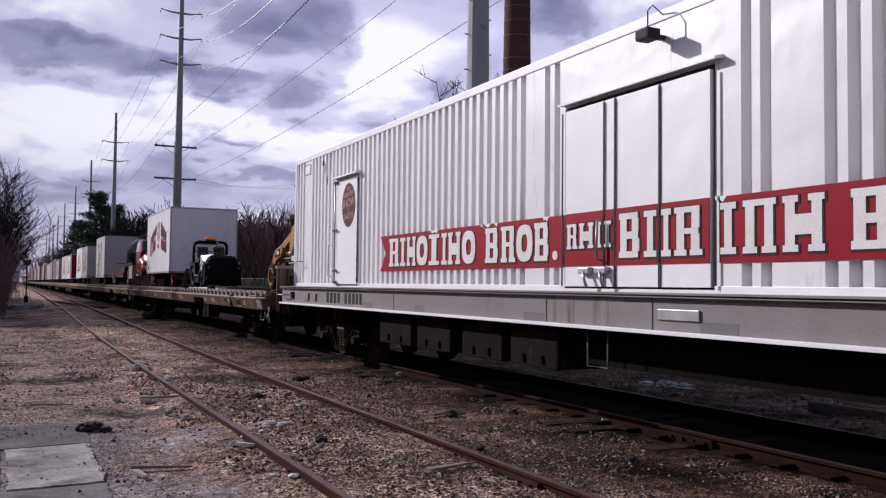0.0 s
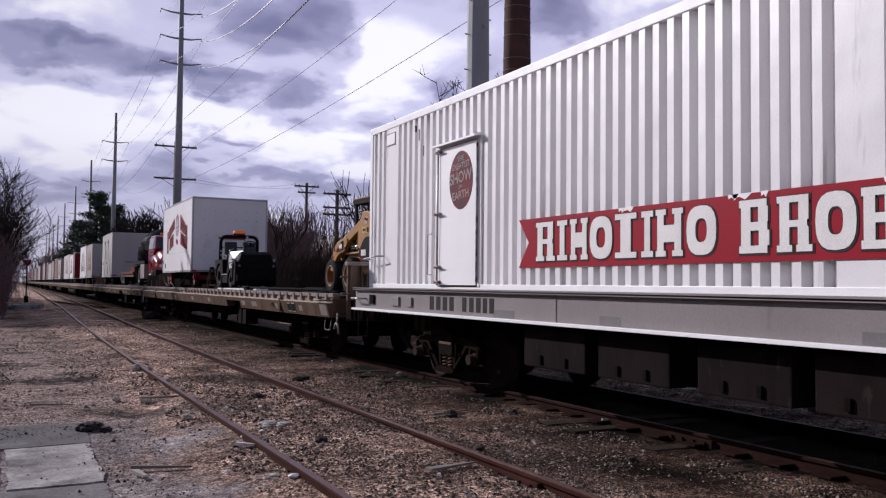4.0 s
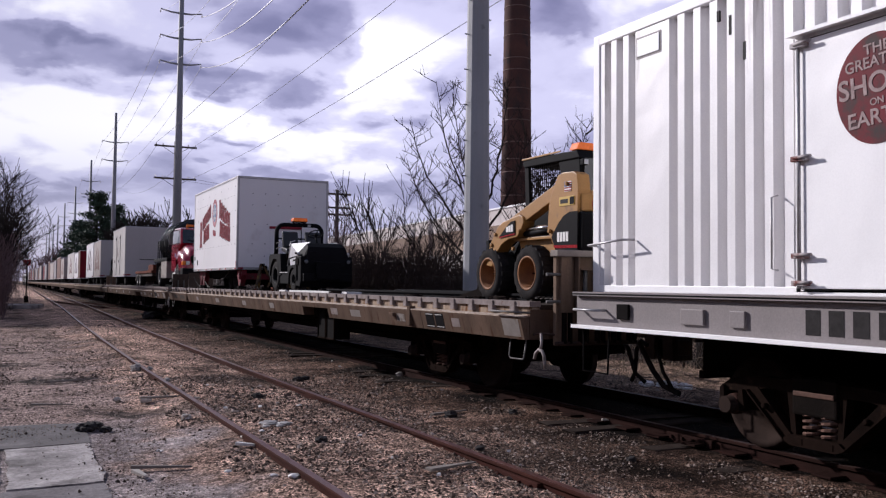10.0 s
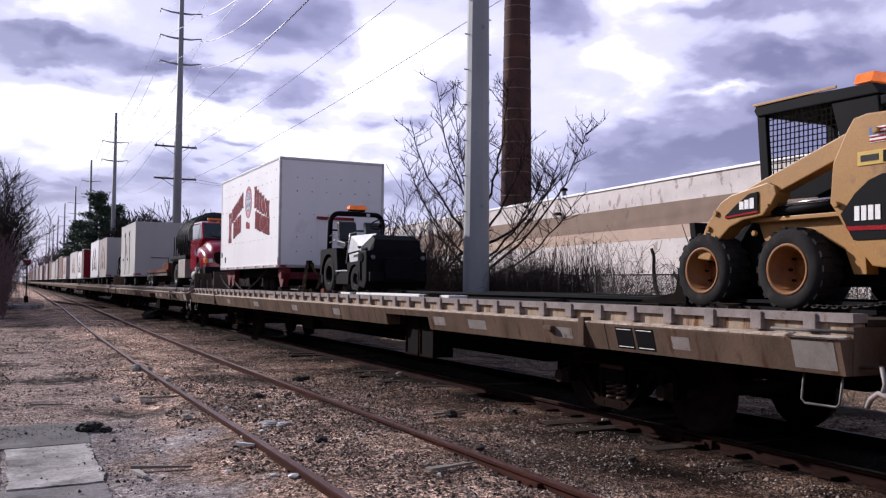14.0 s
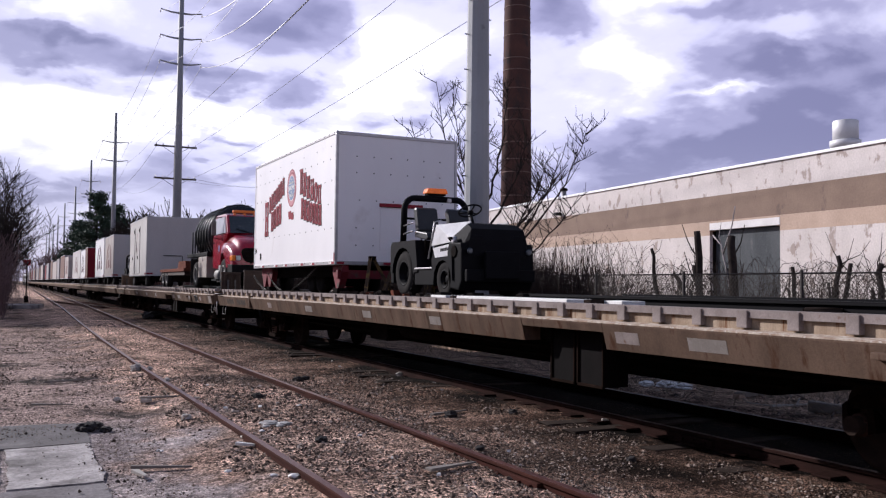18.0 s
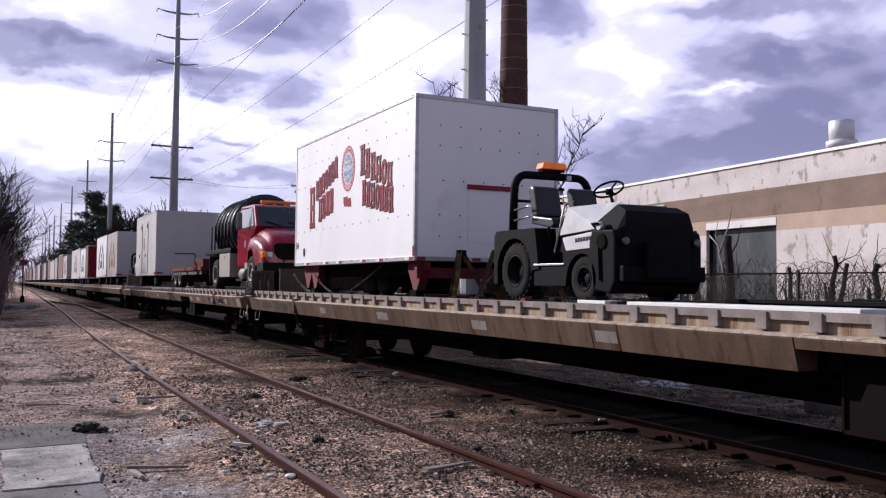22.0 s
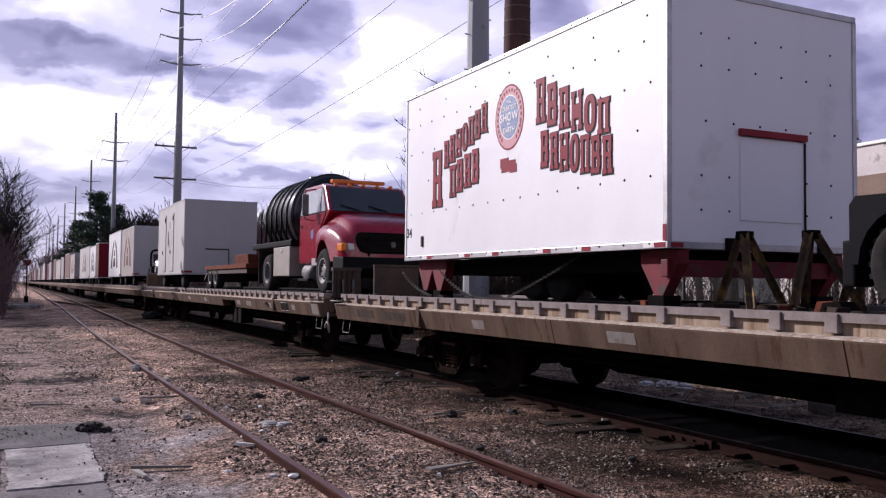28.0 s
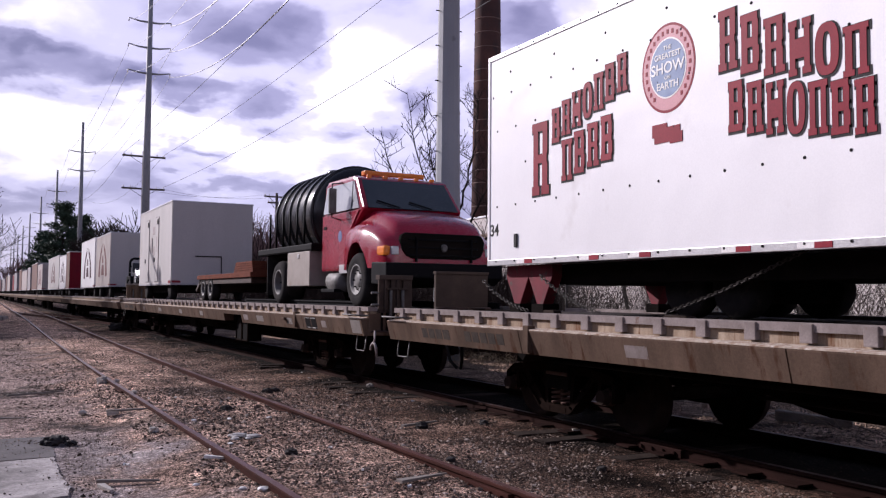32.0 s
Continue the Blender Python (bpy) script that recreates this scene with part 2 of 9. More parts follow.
def block(x0, x1, y0, y1, z0, z1, bevel=0.0):
    bm = bmesh.new()
    solid(bm, x0, x1, y0, y1, z0, z1)
    if bevel:
        bmesh.ops.bevel(bm, geom=bm.edges[:], offset=bevel, segments=2, affect="EDGES", profile=0.6)
    return bm


def prism(bm, pts, axis, a, b):
    """A closed outline in the plane across axis (given in the order of the two other axes), drawn out from a to b."""
    def at(p, w):
        return {"x": (w, p[0], p[1]), "y": (p[0], w, p[1]), "z": (p[0], p[1], w)}[axis]
    lo, hi = [bm.verts.new(at(p, a)) for p in pts], [bm.verts.new(at(p, b)) for p in pts]
    made = [bm.faces.new(lo), bm.faces.new(hi)]
    for i in range(len(pts)):
        j = (i + 1) % len(pts)
        made.append(bm.faces.new((lo[i], lo[j], hi[j], hi[i])))
    bmesh.ops.recalc_face_normals(bm, faces=made)
    return bm


def outline(pts, axis, a, b, bevel=0.0):
    bm = prism(bmesh.new(), pts, axis, a, b)
    if bevel:
        bmesh.ops.bevel(bm, geom=bm.edges[:], offset=bevel, segments=2, affect="EDGES", profile=0.6)
    return bm


def tube(bm, pts, r, sides=8, r1=None, caps=True):
    """A round bar through the points; r1: the radius at its far end."""
    pts = [Vector(p) for p in pts]
    rings, side = [], None
    for i, p in enumerate(pts):
        d = (pts[min(i + 1, len(pts) - 1)] - pts[max(i - 1, 0)]).normalized()
        if side is None:
            side = d.orthogonal().normalized()
        side = (side - d * side.dot(d)).normalized()
        up = d.cross(side)
        rad = r if r1 is None else r + (r1 - r) * i / (len(pts) - 1)
        rings.append([bm.verts.new(p + (side * math.cos(2 * math.pi * k / sides) + up * math.sin(2 * math.pi * k / sides)) * rad) for k in range(sides)])
    for a, b in zip(rings, rings[1:]):
        for k in range(sides):
            bm.faces.new((a[k], a[(k + 1) % sides], b[(k + 1) % sides], b[k])).smooth = sides > 5
    if caps:
        bm.faces.new(rings[0][::-1])
        bm.faces.new(rings[-1])
    return bm


def lathe(bm, prof, centre, axis="x", sides=24, smooth=True, caps=(True, True)):
    """A turned shape: prof holds (place along the axis, radius)."""
    c = Vector(centre)
    rings = []
    for a, r in prof:
        ring = []
        for k in range(sides):
            u, v = r * math.cos(2 * math.pi * k / sides), r * math.sin(2 * math.pi * k / sides)
            ring.append(bm.verts.new(c + Vector({"x": (a, u, v), "y": (v, a, u), "z": (u, v, a)}[axis])))
        rings.append(ring)
    made = []
    for p, q in zip(rings, rings[1:]):
        for k in range(sides):
            f = bm.faces.new((p[k], p[(k + 1) % sides], q[(k + 1) % sides], q[k]))
            f.smooth = smooth
            made.append(f)
    if caps[0]:
        made.append(bm.faces.new(rings[0][::-1]))
    if caps[1]:
        made.append(bm.faces.new(rings[-1]))
    bmesh.ops.recalc_face_normals(bm, faces=made)
    return bm


def mesh_of(name, bm, material):
    me = bpy.data.meshes.new(name)
    bm.to_mesh(me)
    bm.free()
    me.materials.append(material)
    return me


def part(name, bm, material, parent, label=""):
    ob = new(name, mesh_of(name, bm, material))
    ob.parent = parent
    if label:
        ob["label"] = label
    return ob


def share(name, ob, parent, x=0.0, y=0.0, z=0.0):
    """One more piece on the mesh of ob."""
    o = new(name, ob.data)
    o.parent = parent
    o.location = (x, y, z)
    return o


def base(name, m, label, category, group="", kind=""):
    ob = new(name)
    ob.empty_display_size = 0.3
    ob.matrix_basis = m
    return tagged(ob, label, category, group, kind)


def on_train(name, y, z, label, category, group="", x=TRACK_X):
    """A thing that comes along with the train; y: where it is at the start."""
    ob = base(name, pose(x, y, z), label, category, group)
    MOVERS.append((ob, x, y, z))
    return ob


def whole(name, bm, material, label, category="", kind="", group=""):
    return tagged(new(name, mesh_of(name, bm, material)), label, category, group, kind)


# ---------------------------------------------------------------- ground
def make_ground_material():
    m = bpy.data.materials.new("cinder_ground")
    m.use_nodes = True
    t = m.node_tree
    n = t.nodes.new
    bsdf = t.nodes["Principled BSDF"]
    geo = n("ShaderNodeNewGeometry")
    pos = geo.outputs["Position"]

    def noise_at(s, detail, rough=0.6, squash=(1, 1, 1)):
        mp = n("ShaderNodeMapping")
        mp.inputs["Scale"].default_value = [s * q for q in squash]
        link(t, pos, mp.inputs[0])
        tex = n("ShaderNodeTexNoise")
        tex.inputs["Scale"].default_value, tex.inputs["Detail"].default_value, tex.inputs["Roughness"].default_value = 1.0, detail, rough
        link(t, mp.outputs[0], tex.inputs["Vector"])
        return tex.outputs["Fac"]

    def band(v, lo, hi, a=0.0, b=1.0):
        r = n("ShaderNodeMapRange")
        r.inputs["From Min"].default_value, r.inputs["From Max"].default_value = lo, hi
        r.inputs["To Min"].default_value, r.inputs["To Max"].default_value = a, b
        link(t, v, r.inputs[0])
        return r.outputs[0]

    def mixed(f, c1, c2, mode="MIX"):
        x = n("ShaderNodeMixRGB")
        x.blend_type = mode
        for v, sock in ((f, x.inputs[0]), (c1, x.inputs[1]), (c2, x.inputs[2])):
            if isinstance(v, float):
                sock.default_value = v
            elif isinstance(v, tuple):
                sock.default_value = (*v, 1)
            else:
                link(t, v, sock)
        return x.outputs[0]

    def maths(op, a, b):
        x = n("ShaderNodeMath")
        x.operation = op
        x.use_clamp = True
        for i, v in enumerate((a, b)):
            if isinstance(v, float):
                x.inputs[i].default_value = v
            else:
                link(t, v, x.inputs[i])
        return x.outputs[0]
    sep = n("ShaderNodeSeparateXYZ")
    link(t, pos, sep.inputs[0])
    wob = noise_at(0.7, 5)
    # old pavement towards the low-x side, cinders and gravel on the rail side
    edge = n("ShaderNodeMath")
    edge.operation = "ADD"
    link(t, sep.outputs[0], edge.inputs[0])
    link(t, band(wob, 0.3, 0.7, -0.9, 0.9), edge.inputs[1])
    yard = maths("MAXIMUM", band(edge.outputs[0], 1.2, 1.9), band(sep.outputs[1], 22.0, 40.0))
    gravel = mixed(band(noise_at(1.3, 6), 0.38, 0.62), (0.150, 0.102, 0.083), (0.335, 0.245, 0.202))
    gravel = mixed(band(noise_at(0.45, 5, 0.6, (1, 0.5, 1)), 0.51, 0.66), gravel, (0.022, 0.015, 0.012))
    gravel = mixed(band(noise_at(4.5, 6, 0.7), 0.56, 0.64), gravel, (0.050, 0.033, 0.027))
    pave = mixed(band(noise_at(0.9, 6), 0.36, 0.64), (0.170, 0.130, 0.118), (0.320, 0.251, 0.230))
    # a grey worn apron near the slab
    apron = maths("MULTIPLY", band(sep.outputs[1], 11.2, 10.2), band(edge.outputs[0], 2.1, 1.2))
    pave = mixed(maths("MULTIPLY", apron, 0.92), pave, mixed(band(noise_at(1.6, 6, 0.65), 0.4, 0.6), (0.160, 0.142, 0.146), (0.33, 0.30, 0.305)))
    pave = mixed(band(noise_at(0.5, 6, 0.65), 0.54, 0.62), pave, (0.040, 0.033, 0.031))
    pave = mixed(band(noise_at(6.0, 6, 0.7), 0.60, 0.68), pave, (0.070, 0.052, 0.045))
    pave = mixed(band(noise_at(2.4, 6, 0.65), 0.60, 0.68), pave, (0.32, 0.25, 0.215))
    col = mixed(yard, pave, gravel)
    # paler gravel along the siding
    pale = maths("MULTIPLY", band(sep.outputs[1], 8.5, 12.0), maths("MULTIPLY", band(edge.outputs[0], 1.4, 2.2), band(edge.outputs[0], 4.6, 3.4)))
    col = mixed(pale, col, mixed(1.0, col, (1.42, 1.40, 1.38), "MULTIPLY"))
    # oily ballast between the main rails, its black also painting in the train's shade
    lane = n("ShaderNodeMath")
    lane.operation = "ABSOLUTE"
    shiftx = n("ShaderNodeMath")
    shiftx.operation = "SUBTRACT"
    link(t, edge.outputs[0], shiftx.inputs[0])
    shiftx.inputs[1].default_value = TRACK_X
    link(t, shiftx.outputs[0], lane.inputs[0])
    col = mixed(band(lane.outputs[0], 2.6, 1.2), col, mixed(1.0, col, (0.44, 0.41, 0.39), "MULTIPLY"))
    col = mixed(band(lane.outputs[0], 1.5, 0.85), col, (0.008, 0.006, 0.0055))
    # far side of the line and the grey worn pavement
    col = mixed(band(edge.outputs[0], 8.3, 9.0), col, mixed(band(noise_at(2.2, 6, 0.7), 0.36, 0.62), (0.12, 0.083, 0.063), (0.29, 0.212, 0.160)))
    patchy = mixed(band(noise_at(7.0, 6, 0.75), 0.36, 0.64), (0.62, 0.60, 0.59), (1.38, 1.38, 1.36))
    col = mixed(1.0, col, patchy, "MULTIPLY")

    def grains(scale, lo, hi):
        vor = n("ShaderNodeTexVoronoi")
        vor.inputs["Scale"].default_value = scale
        link(t, pos, vor.inputs["Vector"])
        bw = n("ShaderNodeRGBToBW")
        link(t, vor.outputs["Color"], bw.inputs[0])
        return vor, bw.outputs[0], band(bw.outputs[0], 0.25, 0.78, lo, hi)
    vor, tone, pebble = grains(72.0, 0.2, 2.1)
    vor2, tone2, clod = grains(27.0, 0.52, 1.48)
    strength = maths("ADD", maths("MULTIPLY", yard, 0.3), maths("SUBTRACT", 0.68, maths("MULTIPLY", apron, 0.35)))
    col = mixed(strength, col, mixed(1.0, col, pebble, "MULTIPLY"))
    col = mixed(maths("ADD", maths("MULTIPLY", yard, 0.45), 0.45), col, mixed(1.0, col, clod, "MULTIPLY"))
    col = mixed(1.0, col, band(noise_at(42, 5, 0.85), 0.36, 0.64, 0.45, 1.6), "MULTIPLY")
    light = maths("MULTIPLY", band(tone, 0.84, 0.90), band(noise_at(3, 3), 0.4, 0.6))
    col = mixed(maths("MULTIPLY", light, 0.6), col, (0.30, 0.245, 0.21))
    col = mixed(1.0, col, (1.34, 1.265, 1.24), "MULTIPLY")
    col = mixed(maths("MULTIPLY", band(edge.outputs[0], 3.0, 4.8), band(edge.outputs[0], 8.8, 8.2)), col, mixed(1.0, col, (0.60, 0.57, 0.55), "MULTIPLY"))
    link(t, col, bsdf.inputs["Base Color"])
    bsdf.inputs["Roughness"].default_value = 0.9
    bsdf.inputs["Specular IOR Level"].default_value = 0.05
    b1, b2 = n("ShaderNodeBump"), n("ShaderNodeBump")
    b1.inputs["Strength"].default_value, b1.inputs["Distance"].default_value = 0.7, 0.02
    b2.inputs["Strength"].default_value, b2.inputs["Distance"].default_value = 1.0, 0.022
    link(t, noise_at(14, 5, 0.7), b1.inputs["Height"])
    link(t, vor.outputs["Distance"], b2.inputs["Height"])
    link(t, b1.outputs[0], b2.inputs["Normal"])
    link(t, b2.outputs[0], bsdf.inputs["Normal"])
    return m


GROUND = make_ground_material()


def ground_z(x, y):
    """Uneven yard; a shallow bank of ballast under the main track."""
    near = max(0.0, 1 - abs(y - 14) / 60)
    h = 0.05 * near * (noise.noise(Vector((x * 0.35, y * 0.25, 0))) + 0.4 * noise.noise(Vector((x * 1.7, y * 1.5, 3))))
    if x < 1.6:
        h *= 0.45
    bank = max(0.0, 1 - max(0.0, abs(x - TRACK_X) - 1.1) / 0.8)
    side = max(0.0, 1 - max(0.0, abs(x - 2.9) - 0.7) / 0.8) if y < 60 else 0.0
    h += 0.035 * bank + 0.085 * side
    return h


def make_ground():
    def steps(fine0, fine1, step, far):
        out = [-far, -far / 4, -far / 12]
        v = fine0
        while v < fine1:
            out.append(v)
            v += step
        return out + [fine1, fine1 + (far - fine1) / 12, fine1 + (far - fine1) / 3, far]
    xs = steps(-6.0, 14.0, 0.14, 3000.0)
    ys = steps(3.0, 34.0, 0.2, 4000.0)
    ys = sorted(set(ys[:-3] + [36, 39, 43, 48, 55, 65, 80, 100, 140, 200, 300, 600] + ys[-3:]))
    xs = sorted(set(xs + [-80, -30, -15, 18, 25, 40, 80, 150]))
    bm = bmesh.new()
    rows = [[bm.verts.new((x, y, ground_z(x, y) if -12 < x < 20 and 0 < y < 90 else 0.0)) for x in xs] for y in ys]
    for a, b in zip(rows, rows[1:]):
        for i in range(len(xs) - 1):
            bm.faces.new((a[i], a[i + 1], b[i + 1], b[i])).smooth = True
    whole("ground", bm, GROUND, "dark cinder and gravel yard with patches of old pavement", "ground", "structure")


make_ground()

RAIL_PROFILE = [(-0.030, 0.0), (-0.035, -0.007), (-0.035, -0.028), (-0.010, -0.040), (-0.010, -0.115), (-0.068, -0.132), (-0.068, -0.145),
                (0.068, -0.145), (0.068, -0.132), (0.010, -0.115), (0.010, -0.040), (0.035, -0.028), (0.035, -0.007), (0.030, 0.0)]


def rail(name, path, parent, top=RAIL_TOP, label="", rust=RAIL_RUST, head=RAIL_HEAD):
    bm = bmesh.new()
    pts = [Vector((x, y, 0)) for x, y in path]
    rings = []
    for i, p in enumerate(pts):
        d = (pts[min(i + 1, len(pts) - 1)] - pts[max(i - 1, 0)]).normalized()
        side = Vector((d.y, -d.x, 0))
        rings.append([bm.verts.new(p + side * u + Vector((0, 0, top + w))) for u, w in RAIL_PROFILE])
    k = len(RAIL_PROFILE)
    for a, b in zip(rings, rings[1:]):
        for i in range(k):
            f = bm.faces.new((a[i], a[(i + 1) % k], b[(i + 1) % k], b[i]))
            f.material_index = 1 if i == k - 1 else 0
    bm.faces.new(rings[0])
    bm.faces.new(rings[-1][::-1])
    bmesh.ops.recalc_face_normals(bm, faces=bm.faces[:])
    ob = part(name, bm, rust, parent, label)
    ob.data.materials.append(head)
    return ob


def along(points, step=3.0):
    """Points close together on a smooth line through the given ones."""
    out = []
    for i in range(len(points) - 1):
        p0, p1, p2, p3 = (Vector(points[max(0, min(len(points) - 1, j))]) for j in (i - 1, i, i + 1, i + 2))
        k = max(2, int((p2 - p1).length / step))
        for q in range(k):
            u = q / k
            out.append(0.5 * ((2 * p1) + (p2 - p0) * u + (2 * p0 - 5 * p1 + 4 * p2 - p3) * u * u + (3 * p1 - p0 - 3 * p2 + p3) * u ** 3))
    return [tuple(p) for p in out] + [tuple(points[-1])]


main_track = base("main_track", pose(0, 0, 0), "rusty railway track on oily ballast with painted-in shade", "track", kind="structure")
GAUGE = 1.47
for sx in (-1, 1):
    rail("rail", [(TRACK_X + sx * GAUGE / 2, -60), (TRACK_X + sx * GAUGE / 2, 60), (TRACK_X + sx * GAUGE / 2, 600)], main_track, RAIL_TOP, "dark brown rail with painted-in shade", SHADED_RAIL, SHADED_HEAD)
siding = base("siding_track", pose(0, 0, 0), "rusty disused siding sunk into the gravel", "track", kind="structure")
SIDING = [(2.9, -30), (2.9, 8), (2.91, 18), (3.1, 32), (3.5, 52), (3.75, 70), (4.2, 110), (4.7, 160), (5.4, 240)]
for sx in (-1, 1):
    rail("rail", along([(x + sx * 0.78, y) for x, y in SIDING]), siding)
crossover = base("crossover_track", pose(0, 0, 0), "rusty crossover between the two tracks", "track", kind="structure")
CROSS = [(6.98, 44), (6.7, 50), (5.7, 58), (4.6, 66), (3.85, 74), (3.75, 84)]
for sx in (-1, 1):
    rail("rail", along([(x + sx * 0.74, y) for x, y in CROSS]), crossover, RAIL_TOP - 0.006)


# ---------------------------------------------------------------- railway cars
def make_wheelset(parent, y, r=0.42):
    bm = bmesh.new()
    for sx in (-1, 1):
        lathe(bm, [(sx * 0.66, r + 0.028), (sx * 0.69, r + 0.028), (sx * 0.70, r), (sx * 0.79, r - 0.008), (sx * 0.79, r - 0.06), (sx * 0.755, r - 0.09), (sx * 0.75, 0.16), (sx * 0.80, 0.12), (sx * 0.82, 0.09)], (0, 0, 0), "x", 28)
    tube(bm, [(-1.24, 0, 0), (1.24, 0, 0)], 0.075, 10)
    ws = new("wheelset", mesh_of("wheelset", bm, WHEEL_STEEL))
    ws.parent = parent
    ws.location = (0, y, RAIL_TOP + r)
    WHEELS.append((ws, (0, y, RAIL_TOP + r), r))
    return ws


WHEEL_STEEL = surf("wheel_steel", (0.022, 0.015, 0.013), (0.036, 0.024, 0.020), 0.8, spec=0.03, scale=5, bump=0.2)
# grimy castings, coloured near black to stand in for shade under the cars
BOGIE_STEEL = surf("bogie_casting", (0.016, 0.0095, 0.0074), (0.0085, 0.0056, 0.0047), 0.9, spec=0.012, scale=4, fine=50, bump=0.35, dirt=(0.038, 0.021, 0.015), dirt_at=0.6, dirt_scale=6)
SPRING = surf("spring_steel", (0.135, 0.075, 0.058), (0.065, 0.038, 0.030), 0.7, scale=8, bump=0.2, spec=0.1)
CAP_STEEL = surf("bearing_rust", (0.075, 0.038, 0.030), (0.022, 0.014, 0.012), 0.8, scale=14, fine=60, bump=0.4, spec=0.03, dirt=(0.16, 0.13, 0.12), dirt_at=0.62, dirt_scale=12)
BOGIES = {}


def make_bogie(car, y, rolling=True):
    """A two-axle truck with cast side frames and coil springs; y is its middle."""
    bogie = new("bogie")
    bogie.parent = car
    bogie.location = (0, y, 0)
    bogie["label"] = "grimy two-axle railway bogie, darkened for shade under the car"
    if rolling:
        for dy in (-0.89, 0.89):
            make_wheelset(bogie, dy)
    if not BOGIES:
        bm = bmesh.new()
        z = RAIL_TOP
        # one arched side frame: tapering top and tension members, columns, pedestals
        for u in (-1, 1):
            prism(bm, [(0.0, z + 0.60), (u * 0.50, z + 0.60), (u * 0.70, z + 0.56), (u * 0.98, z + 0.53), (u * 1.04, z + 0.57), (u * 0.92, z + 0.645), (u * 0.55, z + 0.69), (0.0, z + 0.70)], "x", -1.09, -0.98)
            prism(bm, [(u * 1.00, z + 0.36), (u * 1.03, z + 0.40), (u * 1.03, z + 0.56), (u * 0.985, z + 0.58), (u * 0.975, z + 0.36)], "x", -1.12, -0.98)
            prism(bm, [(u * 0.80, z + 0.36), (u * 0.81, z + 0.56), (u * 0.76, z + 0.56), (u * 0.735, z + 0.38)], "x", -1.12, -0.98)
            prism(bm, [(u * 0.70, z + 0.58), (u * 0.60, z + 0.60), (u * 0.235, z + 0.245), (u * 0.30, z + 0.205)], "x", -1.10, -0.99)
            prism(bm, [(u * 0.685, z + 0.535), (u * 0.70, z + 0.57), (u * 0.305, z + 0.215), (u * 0.29, z + 0.19)], "x", -1.135, -0.97)
            prism(bm, [(u * 0.295, z + 0.61), (u * 0.23, z + 0.61), (u * 0.20, z + 0.23), (u * 0.25, z + 0.23)], "x", -1.08, -0.99)
            lathe(bm, [(-1.145, 0.012), (-1.14, 0.026), (-1.09, 0.026)], (0, u * 0.50, z + 0.45), "x", 6)
        prism(bm, [(-0.315, z + 0.20), (-0.25, z + 0.25), (0.25, z + 0.25), (0.315, z + 0.20), (0.22, z + 0.165), (-0.22, z + 0.165)], "x", -1.13, -0.98)
        for yy in (-0.15, 0.15):
            solid(bm, -1.135, -1.12, yy - 0.05, yy + 0.05, z + 0.185, z + 0.232)
        frame_mesh = mesh_of("side_frame", bm, BOGIE_STEEL)
        bm = bmesh.new()
        lathe(bm, [(-0.035, 0.030), (-0.035, 0.052), (-0.012, 0.058), (-0.012, 0.082), (0.0, 0.092), (0.05, 0.095), (0.05, 0.08)], (-1.10, 0, 0), "x", 18, False)
        for i in range(3):
            a = i * 2 * math.pi / 3 + 0.5
            lathe(bm, [(-0.032, 0.008), (-0.030, 0.015), (0.0, 0.015)], (-1.10, 0.068 * math.cos(a), 0.068 * math.sin(a)), "x", 6, False)
        cap_mesh = mesh_of("bearing_cap", bm, CAP_STEEL)
        bm = bmesh.new()
        pts = [(math.cos(a) * 0.066, math.sin(a) * 0.066, 0.33 * a / (2 * math.pi * 6.5)) for a in [i * math.pi / 5 for i in range(66)]]
        tube(bm, pts, 0.015, 5)
        spring_mesh = mesh_of("coil_spring", bm, SPRING)
        bm = block(-1.15, 1.15, -0.22, 0.22, z + 0.42, z + 0.72, 0.02)
        BOGIES.update(frame=frame_mesh, cap=cap_mesh, spring=spring_mesh, bolster=mesh_of("bolster", bm, DARK_STEEL))
        bm = block(-1.12, -0.97, -0.20, 0.20, z + 0.575, z + 0.615, 0.008)
        BOGIES["seat"] = mesh_of("spring_seat", bm, SPRING)
    z = RAIL_TOP
    for side in (0, math.pi):
        f = new("side_frame", BOGIES["frame"])
        f.parent = bogie
        f.rotation_euler.z = side
        f.location.x = -0.04 if not side else 0.04
        st = new("spring_seat", BOGIES["seat"])
        st.parent = bogie
        st.rotation_euler.z = side
        st.location.x = -0.04 if not side else 0.04
        for dy in (-0.89, 0.89):
            c = new("bearing_cap", BOGIES["cap"])
            c.parent = bogie
            c.location = (-0.04 if not side else 0.04, dy, z + 0.42)
            c.rotation_euler.z = side
        for dy in (-0.10, 0.08):
            sp = new("coil_spring", BOGIES["spring"])
            sp.parent = bogie
            sp.location = (-1.07 if not side else 1.07, dy, z + 0.25)
    b = new("bolster", BOGIES["bolster"])
    b.parent = bogie
    return bogie


LEDGE = surf("dusty_ledge", (0.50, 0.43, 0.36), (0.25, 0.16, 0.11), 0.8, scale=14, fine=80, bump=0.3, dirt=(0.62, 0.57, 0.52), dirt_at=0.56, dirt_scale=22)
STENCIL = surf("worn_stencil", (0.035, 0.028, 0.024), (0.060, 0.047, 0.038), 0.8, scale=14, bump=0.1, spec=0.1)
PALE_HANDLE = surf("worn_pale_steel", (0.36, 0.33, 0.32), (0.20, 0.15, 0.14), 0.6, scale=9, bump=0.1, dirt=(0.15, 0.055, 0.04), dirt_at=0.6, dirt_scale=6, spec=0.15)
STEP_STEEL = surf("step_steel", (0.15, 0.142, 0.138), (0.085, 0.078, 0.074), 0.6, metal=0.2, scale=9, bump=0.1)
